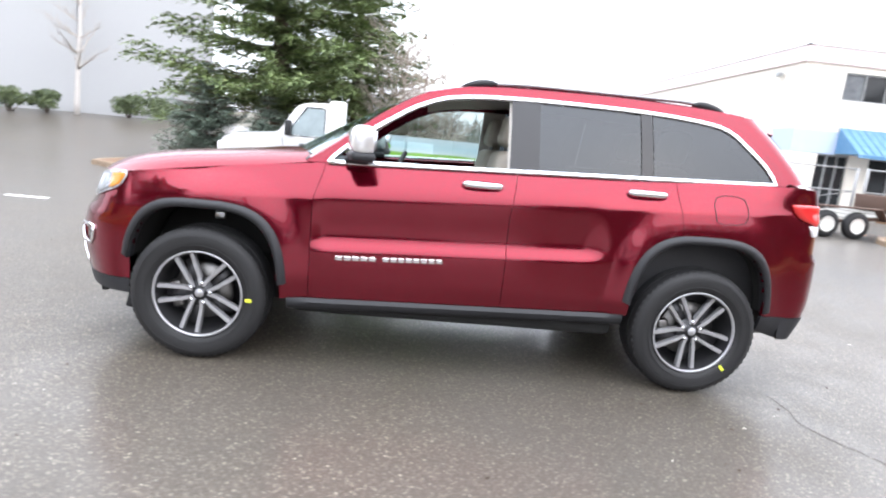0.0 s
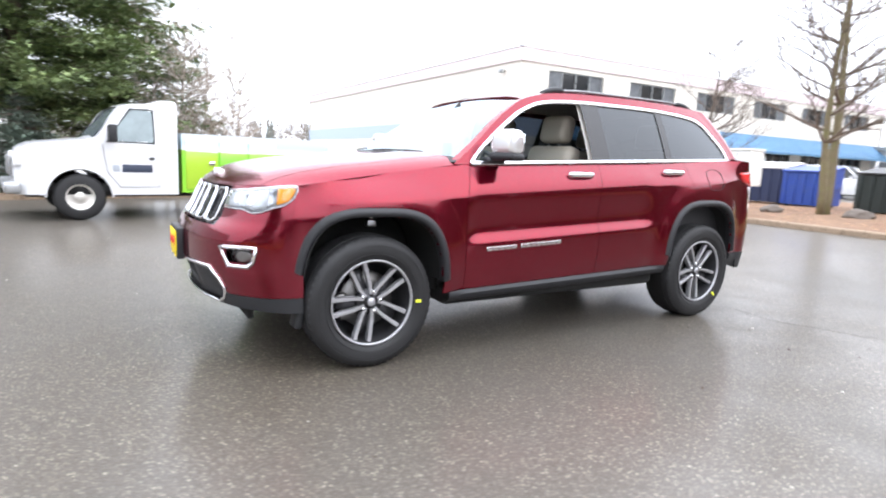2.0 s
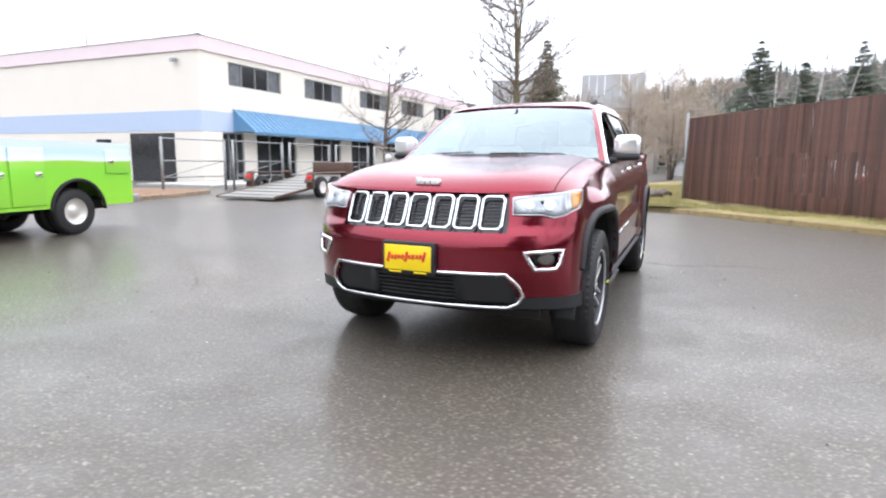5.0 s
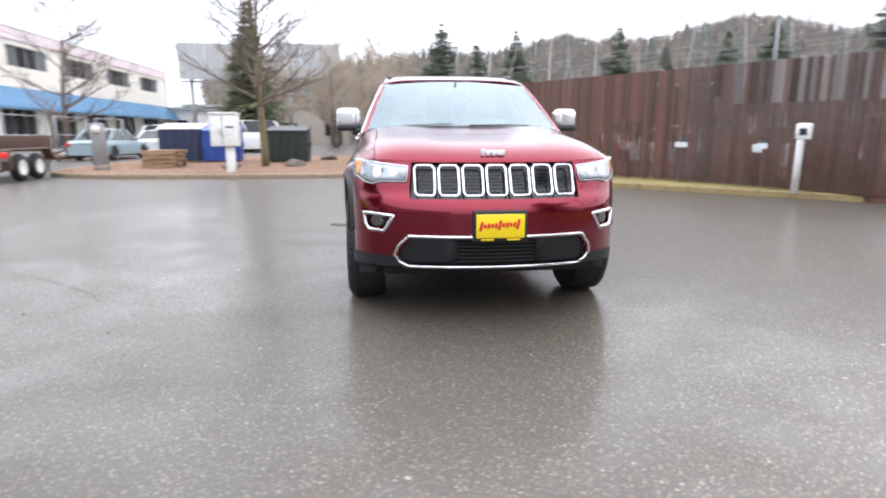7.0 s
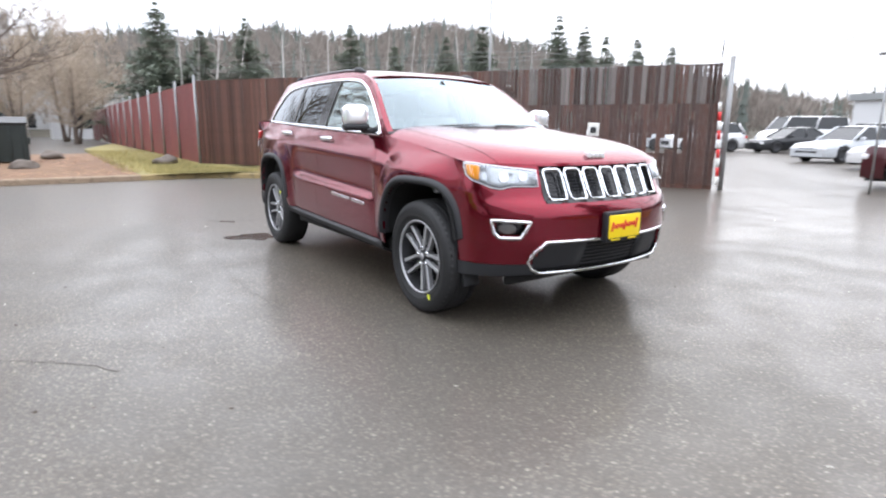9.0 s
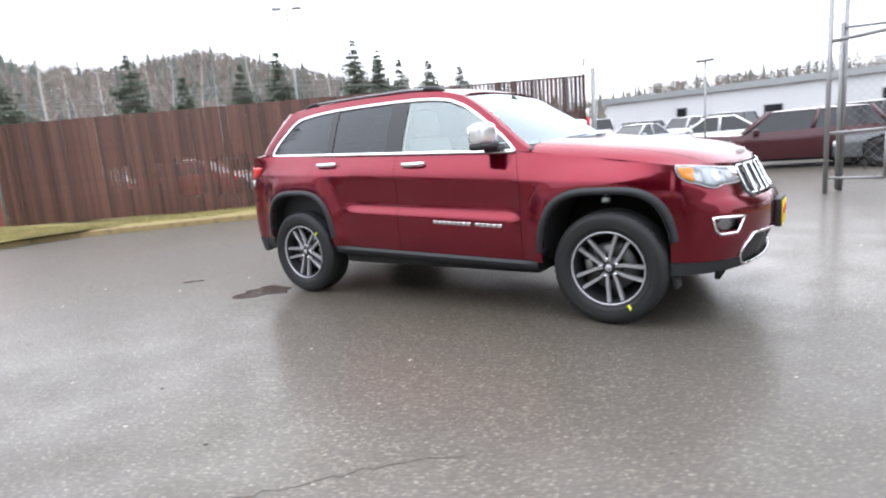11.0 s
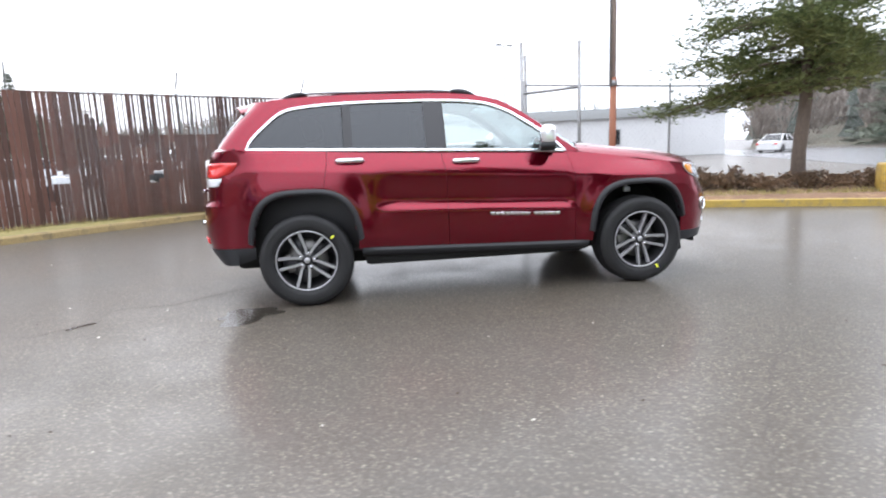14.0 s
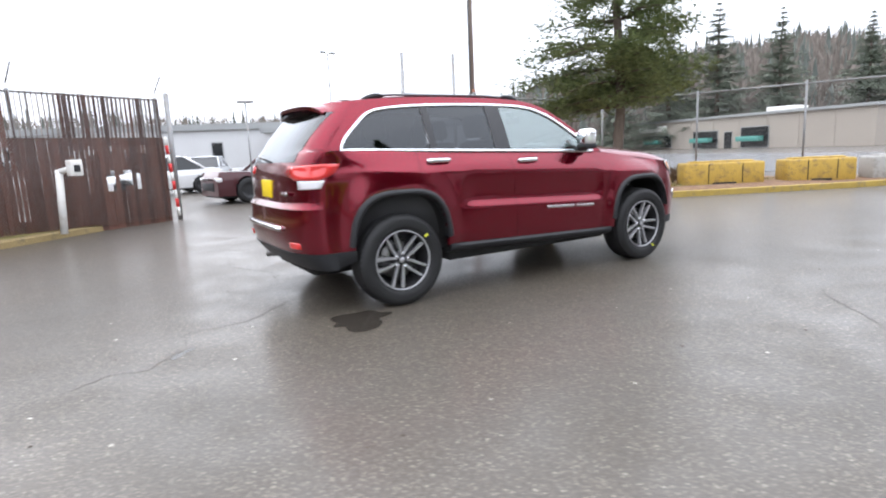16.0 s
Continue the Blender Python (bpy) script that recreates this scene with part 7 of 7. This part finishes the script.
part("windscreen", grid(lambda u, v: (-1.985 + 0.42 * v, (-0.82 + 1.64 * u), 1.345 + 0.535 * v), 6, 6, None, True), TRUCK_GLASS, truck)
for s in (-1, 1):
    part("side_window", ([(-1.80, s * 0.985, 1.30), (-1.07, s * 0.985, 1.30), (-1.07, s * 0.90, 1.86), (-1.42, s * 0.90, 1.86)], [(0, 1, 2, 3) if s < 0 else (3, 2, 1, 0)]), TRUCK_GLASS, truck)
    part("window_rubber", tube([(-1.80, s * 0.99, 1.30), (-1.07, s * 0.99, 1.30), (-1.07, s * 0.905, 1.86), (-1.42, s * 0.905, 1.86)], 0.015, 5, True), BLACK_PLASTIC, truck)
    part("door_seam", tube([(-1.86, s * (cab_w(-1.8, 1.25) + 0.001), 1.25), (-1.80, s * (cab_w(-1.8, 0.8) + 0.001), 0.8), (-1.62, s * (cab_w(-1.6, 0.55) + 0.001), 0.55), (-1.02, s * (cab_w(-1.0, 0.55) + 0.001), 0.55), (-1.02, s * (cab_w(-1.0, 1.86) + 0.001), 1.86)], 0.006, 4), DARK, truck)
    mi = part("mirror", soft_block(-1.80, -1.68, s * 1.20 - 0.12, s * 1.20 + 0.12, 1.30, 1.58, 0.03), BLACK_PLASTIC, truck, "black towing mirror")
    part("mirror_arm", joined(tube([(-1.75, s * 0.97, 1.34), (-1.74, s * 1.15, 1.38)], 0.02, 6), tube([(-1.75, s * 0.95, 1.50), (-1.74, s * 1.15, 1.50)], 0.02, 6)), BLACK_PLASTIC, mi)
    part("door_handle", soft_block(-1.16, -1.08, s * 1.0 - 0.02, s * 1.0 + 0.02, 1.02, 1.06, 0.01), BLACK_PLASTIC, truck)
    part("headlamp", soft_block(-3.06, -2.90, s * 0.72 - 0.14, s * 0.72 + 0.14, 0.86, 1.08, 0.03), WHITE_LENS, truck)
    part("sign_panel", joined(soft_block(-1.58, -1.12, s * 1.0 - 0.006, s * 1.0 + 0.008, 0.80, 0.93, 0.003)), SIGN_DARK, truck, "dark bar of door lettering")
    part("sign_line", joined(soft_block(-1.54, -1.16, s * 1.0 - 0.004, s * 1.0 + 0.012, 0.855, 0.88, 0.002)), WHITE_PAINT, truck)
    part("sign_mark", soft_block(-1.72, -1.62, s * 1.0 - 0.006, s * 1.0 + 0.008, 0.81, 0.92, 0.003), plain("grey_mark", (0.35, 0.38, 0.42), 0.5) if s < 0 else bpy.data.materials["grey_mark"], truck)
    for x, dbl in ((-2.2, False), (1.65, True)):
        for off in ((0.10, 0.36) if dbl else (0.10,)):
            w = part("wheel", moved(lathe([(0.21, -0.10), (0.33, -0.11), (0.375, -0.08), (0.382, 0), (0.375, 0.08), (0.33, 0.11), (0.21, 0.10)], 30), pose(x, s * (0.95 - off), 0.382)), RUBBER, truck)
            part("rim", moved(lathe([(0, 0.06), (0.07, 0.065), (0.09, 0.03), (0.17, 0.04), (0.215, 0.10)], 24), pose(x, s * (0.95 - off), 0.382, 0, 0, 0 if s > 0 else 180)), plain("steel_wheel", (0.6, 0.58, 0.54), 0.4, 0.4, 0.2) if "steel_wheel" not in bpy.data.materials else bpy.data.materials["steel_wheel"], w)
part("grille", soft_block(-3.11, -3.04, -0.55, 0.55, 0.70, 1.02, 0.02), GALV, truck, "grey slatted grille")
part("bumper", soft_block(-3.20, -2.98, -0.95, 0.95, 0.44, 0.62, 0.04), plain("grey_bumper", (0.4, 0.41, 0.42), 0.35, 0.6), truck)
for s in (-1, 1):
    part("wheel_arch", tube([(-2.2 + 0.47 * math.cos(t), s * 0.98, 0.38 + 0.47 * math.sin(t)) for t in [math.pi * i / 20 for i in range(21)]], 0.02, 6), TRUCK_WHITE, truck)
part("cab_back_box", soft_block(-1.0, -0.66, -0.90, 0.90, 1.30, 2.04, 0.06, 3), TRUCK_WHITE, truck)
part("chassis", joined(block(-2.9, 2.7, -0.45, 0.45, 0.35, 0.55), block(-2.6, -0.7, -0.9, 0.9, 0.42, 0.60)), DARK, truck)


def body_keep(c):
    return (c.x - 1.65) ** 2 + (c.z - 0.40) ** 2 > 0.48 ** 2


bs = grid(lambda u, v: (-0.64 + 3.40 * u, -1.02, 0.46 + 1.04 * v), 56, 18, body_keep)
body = part("service_body", joined(bs, mirrored(bs), grid(lambda u, v: (2.76, -1.02 + 2.04 * u, 0.46 + 1.04 * v), 6, 6), grid(lambda u, v: (-0.64, -1.02 + 2.04 * u, 0.46 + 1.04 * v), 6, 6, None, True), grid(lambda u, v: (-0.64 + 3.40 * u, -1.02 + 2.04 * v, 1.50), 4, 4)), LIVERY, truck, "green hills and pale sky print")
for x0, x1 in ((-0.58, -0.02), (0.02, 0.52), (0.56, 1.10)):
    for s in (-1, 1):
        dr = part("locker_door", soft_block(x0, x1, s * 1.03 - 0.012, s * 1.03 + 0.012, 0.52, 1.38, 0.01), LIVERY_LIME if x0 < 0 else LIVERY, body)
        part("latch", soft_block(x1 - 0.16, x1 - 0.06, s * 1.05 - 0.012, s * 1.05 + 0.012, 0.95, 1.02, 0.008), CHROME, dr)
for s in (-1, 1):
    dr = part("locker_door", soft_block(2.20, 2.70, s * 1.03 - 0.012, s * 1.03 + 0.012, 0.98, 1.38, 0.01), LIVERY, body)
    part("latch", soft_block(2.26, 2.36, s * 1.05 - 0.012, s * 1.05 + 0.012, 1.15, 1.22, 0.008), CHROME, dr)
    part("rear_arch", tube([(1.65 + 0.49 * math.cos(t), s * 1.03, 0.40 + 0.49 * math.sin(t)) for t in [math.pi * i / 20 for i in range(21)]], 0.03, 6), DARK, body)
    part("tail_light", soft_block(2.75, 2.78, s * 0.85 - 0.06, s * 0.85 + 0.06, 0.7, 1.0, 0.01), TAIL_RED, body)
part("rear_bumper", soft_block(2.76, 2.94, -1.0, 1.0, 0.46, 0.60, 0.02), GALV, truck)
part("wheel_well", joined(*[block(1.15, 2.15, s * 0.9 - 0.02, s * 0.9 + 0.02, 0.46, 0.95) for s in (-0.5, 0.5)]), DARK, truck)

# ---- parked cars ----
PAINTS = {}


def parked(name, label, x, y, turn, colour, L=4.6, W=1.8, H=1.5, kind="saloon", group="cars parked in the far lot"):
    """A car facing its own -x."""
    key = str(colour)
    if key not in PAINTS:
        PAINTS[key] = car_paint("car_paint", colour, 0.2, 0.35, False)
    p = PAINTS[key]
    c = thing(name, label, "car", pose(x, y, height(x, y), 0, 0, turn), group)
    h = L / 2
    belt_ = H * 0.60
    if kind == "saloon":
        top = [(-h, 0.55), (-h + 0.1, 0.70), (-h * 0.45, belt_ - 0.04), (-h * 0.38, belt_), (h * 0.62, belt_ + 0.03), (h - 0.08, belt_), (h, 0.75)]
        cabin = (-h * 0.42, -h * 0.06, h * 0.36, h * 0.72)
    elif kind == "suv":
        top = [(-h, 0.70), (-h + 0.1, 0.92), (-h * 0.45, belt_), (-h * 0.38, belt_ + 0.02), (h - 0.1, belt_ + 0.08), (h, 0.9)]
        cabin = (-h * 0.42, -h * 0.14, h * 0.78, h * 0.96)
    else:
        top = [(-h, 0.75), (-h + 0.1, 1.0), (-h * 0.72, belt_ - 0.02), (-h * 0.66, belt_ + 0.02), (h - 0.05, belt_ + 0.05), (h, 0.9)]
        cabin = (-h * 0.72, -h * 0.48, h * 0.95, h * 0.99)
    xs, zs = [t[0] for t in top], [t[1] for t in top]
    ax = (-h + L * 0.19, h - L * 0.20)
    rw = 0.33 if kind == "saloon" else 0.37
    def wid(xx):
        return W / 2 * (1 - 0.16 * max(0, abs(xx) / h - 0.8) / 0.2)
    def keep(cc):
        return all((cc.x - a) ** 2 + (cc.z - rw) ** 2 > (rw * 1.13) ** 2 for a in ax)
    s = grid(lambda u, v: (lambda xx: (lambda zt: (xx, -(wid(xx) - 0.05 * max(0, v - 0.7) / 0.3 - 0.03 * max(0, 0.3 - v) / 0.3), 0.24 + (zt - 0.24) * v))(curve(xx, xs, zs)))(-h + L * u), 60, 12, keep)
    t = grid(lambda u, v: (lambda xx: (xx, (wid(xx) - 0.05) * (2 * v - 1), curve(xx, xs, zs) + 0.03 * math.sin(math.pi * v)))(-h + L * u), 40, 8)
    e1 = grid(lambda u, v: (-h - 0.05 * math.sin(math.pi * u), wid(h) * (2 * u - 1), 0.24 + (top[0][1] - 0.24) * v), 8, 4, None, True)
    e2 = grid(lambda u, v: (h + 0.04 * math.sin(math.pi * u), wid(h) * (2 * u - 1), 0.24 + (top[-1][1] - 0.24) * v), 8, 4)
    part("body", joined(s, mirrored(s), t, e1, e2), p, c)
    x0, x1, x2, x3 = cabin
    wb, wt = W / 2 - 0.08, W / 2 - 0.26
    zb, zt = belt_ - 0.02, H - 0.06
    g = [(x0, -wb, zb), (x3, -wb, zb), (x3, wb, zb), (x0, wb, zb), (x1, -wt, zt), (x2, -wt, zt), (x2, wt, zt), (x1, wt, zt)]
    part("window_band", (g, [(0, 1, 5, 4), (1, 2, 6, 5), (2, 3, 7, 6), (3, 0, 4, 7)]), DARK_GLASS, c, "", False)
    part("roof", grid(lambda u, v: (x1 - 0.05 + (x2 - x1 + 0.1) * u, wt * 1.03 * (2 * v - 1), zt + 0.06 * math.sin(math.pi * u) ** 0.5 * math.sin(math.pi * v) ** 0.4), 12, 8), p, c)
    for sg in (-1, 1):
        for a_, b_ in (((x0, zb), (x1, zt)), ((x3, zb), (x2, zt)), (((x0 + x3) / 2 - 0.05, zb), ((x1 + x2) / 2, zt))):
            part("pillar", tube([(a_[0], sg * wb, a_[1]), (b_[0], sg * wt, b_[1] + 0.01)], 0.045, 5), p, c)
        part("headlamp", soft_block(-h - 0.01, -h + 0.14, sg * W * 0.36 - 0.15, sg * W * 0.36 + 0.15, top[0][1] - 0.06, top[0][1] + 0.06, 0.03), WHITE_LENS, c)
        part("tail_lamp", soft_block(h - 0.10, h + 0.02, sg * W * 0.38 - 0.12, sg * W * 0.38 + 0.12, top[-1][1] - 0.12, top[-1][1] + 0.04, 0.03), TAIL_RED, c)
        part("mirror", soft_block(x0 + 0.25, x0 + 0.38, sg * (W / 2 + 0.06) - 0.08, sg * (W / 2 + 0.06) + 0.08, zb + 0.02, zb + 0.16, 0.03), p, c)
        for a in ax:
            w = part("wheel", moved(lathe([(rw * 0.6, -0.09), (rw * 0.9, -0.10), (rw, -0.06), (rw, 0.06), (rw * 0.9, 0.10), (rw * 0.6, 0.09)], 24), pose(a, sg * (W / 2 - 0.11), rw)), RUBBER, c)
            part("rim", moved(lathe([(0, 0.07), (rw * 0.2, 0.075), (rw * 0.5, 0.055), (rw * 0.62, 0.09)], 20), pose(a, sg * (W / 2 - 0.11), rw, 0, 0, 0 if sg > 0 else 180)), ALLOY_DARK, w)
    part("grille", soft_block(-h - 0.05, -h + 0.06, -W * 0.28, W * 0.28, 0.38, top[0][1] - 0.08, 0.02), BLACK_PLASTIC, c)
    part("underside", block(-h + 0.1, h - 0.1, -W / 2 + 0.15, W / 2 - 0.15, 0.18, 0.4), DARK, c, "", False)
    return c


RED_C, SILVER, BLACK_C, GREY_C, WHITE_C = (0.26, 0.015, 0.02), (0.50, 0.52, 0.54), (0.012, 0.013, 0.015), (0.10, 0.105, 0.11), (0.72, 0.72, 0.72)
parked("parked_suv", "dark red estate car parked behind the gate", -1.5, -13.0, 188, (0.055, 0.006, 0.010), 4.5, 1.80, 1.45, "suv")
parked("parked_saloon", "dark grey car parked behind the brown fence", 20.2, -5.6, 212, GREY_C, 4.4, 1.78, 1.5)
parked("parked_saloon", "red hatchback parked behind the brown fence", 17.0, -7.6, 212, (0.20, 0.012, 0.014), 4.4, 1.78, 1.5)
parked("parked_saloon", "silver car parked behind the brown fence", 11.2, -11.6, 212, SILVER, 4.4, 1.78, 1.5)
parked("parked_saloon", "silver car parked behind the brown fence", 14.0, -9.7, 212, SILVER, 4.4, 1.78, 1.5)
parked("parked_suv", "black off-roader parked behind the gate frame", -3.0, -16.8, 185, BLACK_C, 4.4, 1.85, 1.55, "suv")
parked("parked_saloon", "dark grey car parked beside the chain-link fence", -5.0, -12.4, 178, GREY_C, 4.7, 1.82, 1.40)
parked("parked_saloon", "white car parked behind the red one", 1.4, -20.0, 190, WHITE_C, 4.6, 1.8, 1.5)
parked("parked_saloon", "white car parked beyond the chain-link fence", -5.4, -16.0, 182, WHITE_C, 4.6, 1.8, 1.4)
for i, (x, y, t, c, k, n) in enumerate(((15.5, -30, 240, WHITE_C, "suv", "white off-roader"), (11.8, -33, 240, BLACK_C, "saloon", "black car"), (8.4, -34.5, 240, GREY_C, "suv", "grey car"), (5.0, -33, 245, WHITE_C, "suv", "white car"), (19.0, -27.5, 240, SILVER, "suv", "silver car"), (2.2, -29, 250, BLACK_C, "suv", "black car"), (-1.5, -27, 250, SILVER, "saloon", "silver car"), (5.5, -24.5, 250, SILVER, "saloon", "pale silver car"), (13.5, -38, 240, WHITE_C, "van", "white van"), (9.5, -41, 240, RED_C, "saloon", "red car"), (-8.5, -24, 260, WHITE_C, "saloon", "white car"))):
    parked("parked_" + ("saloon" if k == "saloon" else "suv"), n + " in the row of cars beyond the gate", x, y, t, c, 4.6 if k != "van" else 5.4, 1.82, {"saloon": 1.48, "suv": 1.72, "van": 2.2}[k], k)
parked("parked_van", "white panel van across the road", 34.5, 8.8, 98, WHITE_C, 5.6, 2.0, 2.1, "van", "vans across the road")
parked("parked_van", "white pickup across the road", 31.5, 12.2, 100, WHITE_C, 5.2, 1.95, 1.75, "suv", "vans across the road")
parked("parked_saloon", "pale blue-grey car parked before the shops", 24.5, 13.6, 175, (0.28, 0.36, 0.40), 4.6, 1.8, 1.45, "saloon", "cars before the shops")
parked("parked_saloon", "white car parked before the shops", 30.5, 13.2, 175, WHITE_C, 4.6, 1.8, 1.45, "saloon", "cars before the shops")
parked("parked_saloon", "white car parked by the beige building", -33.5, -38, 30, WHITE_C, 4.6, 1.8, 1.5, "saloon", "cars by the beige building")

# ---- fence slats, one by one ----
r = random.Random(17)
PITCH = 0.092
# weathered grey-brown, paled further in place of sky sheen on wet slats
SLAT_DULL = plain("dull_grey_brown_slat", (0.25, 0.21, 0.195), 0.6, 0, 0.3, 90, 2, 0.001, spread=0.3, stretch=(1, 1, 0.15), dirt=(0.10, 0.06, 0.05))
shapes = {}
# stretches of the fence where slats stand open or are gone: from, to, low, high, kind, chance
ZONES = ((6.05, 6.95, 0.52, 1.46, "open", 0.9), (6.95, 8.1, 0.80, 1.20, "open", 0.6), (8.1, 10.2, 0.50, 1.40, "open", 0.85), (10.2, 11.6, 0.86, 1.36, "open", 0.6),
         (2.80, 4.40, 1.24, 1.56, "open", 0.8), (2.82, 3.16, 0.30, 1.14, "open", 1.0), (1.50, 1.86, 0.76, 1.46, "open", 0.6), (0.50, 1.55, 0.76, 1.10, "gone", 0.45),
         (0.50, 2.20, 1.44, 1.54, "open", 0.5), (5.0, 5.25, 0.86, 1.08, "gone", 1.0), (3.36, 3.62, 0.82, 1.02, "gone", 1.0), (0.2, 14.0, 0.6, 2.2, "open", 0.02))


def slat_mesh(z0, z1, material, w, t):
    key = (round(z0 / 0.08), round(z1 / 0.08), material.name, round(w, 3), t)
    if key not in shapes:
        vs, fs = block(-w / 2, w / 2, -t, t, key[0] * 0.08, key[1] * 0.08)
        shapes[key] = mesh("slat", vs, fs, material, False)
    return shapes[key]


n_slats = int(LEN / PITCH)
for i in range(n_slats):
    s = 0.06 + PITCH * i
    top = TOP - 0.02 - (0.08 if r.random() < 0.12 else 0)
    spans = [(-0.08, top, "whole")]
    for a, b, z0, z1, kind, chance in ZONES:
        if a < s < b and r.random() < chance:
            z0, z1 = z0 + r.uniform(-0.06, 0.06), z1 + r.uniform(-0.06, 0.06)
            cut = []
            for q0, q1, k in spans:
                if k == "whole" and q0 < z0 - 0.1 and q1 > z1 + 0.1:
                    cut += [(q0, z0, k)] + ([(z0, z1, "open")] if kind == "open" else []) + [(z1, q1, k)]
                else:
                    cut.append((q0, q1, k))
            spans = cut
    # next to the gate the upper ends are twisted open and the sky shows between them
    bent = s < 4.75
    if bent:
        line = 1.76 if s < 4.3 else 1.76 + (s - 4.3) * 1.6
        spans = [q for z0, z1, k in spans for q in (((z0, line, k), (line, z1, "bent")) if z0 < line - 0.2 and z1 > line + 0.2 else ((z0, z1, k),))]
    thin = r.random() < (0.5 if 4.4 < s < 6.1 else 0.07)
    for z0, z1, k in spans:
        twist = {"bent": r.uniform(26, 46) if s < 2.2 else r.uniform(44, 68) + 2.5 * (s - 2), "open": r.uniform(-12, 12), "whole": r.uniform(-6, 6)}[k]
        o = new("slat", slat_mesh(z0, z1, SLAT_DULL if k == "bent" and r.random() < 0.4 else SLAT, 0.070 if k == "open" else (0.080 if thin else 0.0905), 0.006))
        o.parent = fence
        o.matrix_basis = FA @ pose(s, r.uniform(-0.006, 0.006), 0, 0, r.uniform(-0.25, 0.25), twist)

CONE_ORANGE = plain("orange_cone_plastic", (0.62, 0.10, 0.03), 0.5, 0, 0.15)
cone = thing("traffic_cone", "small orange plastic traffic cone on the far lot", "traffic cone", pose(-9.6, -15.0, height(-9.6, -15.0)))
part("base", block(-0.17, 0.17, -0.17, 0.17, 0, 0.03), CONE_ORANGE, cone)
part("body", tube([(0, 0, 0.03), (0, 0, 0.32), (0, 0, 0.45), (0, 0, 0.68)], [0.14, 0.09, 0.068, 0.025], 16), CONE_ORANGE, cone)
part("sleeve", tube([(0, 0, 0.33), (0, 0, 0.45)], [0.091, 0.071], 16), WHITE_PAINT, cone, "white reflective sleeve")
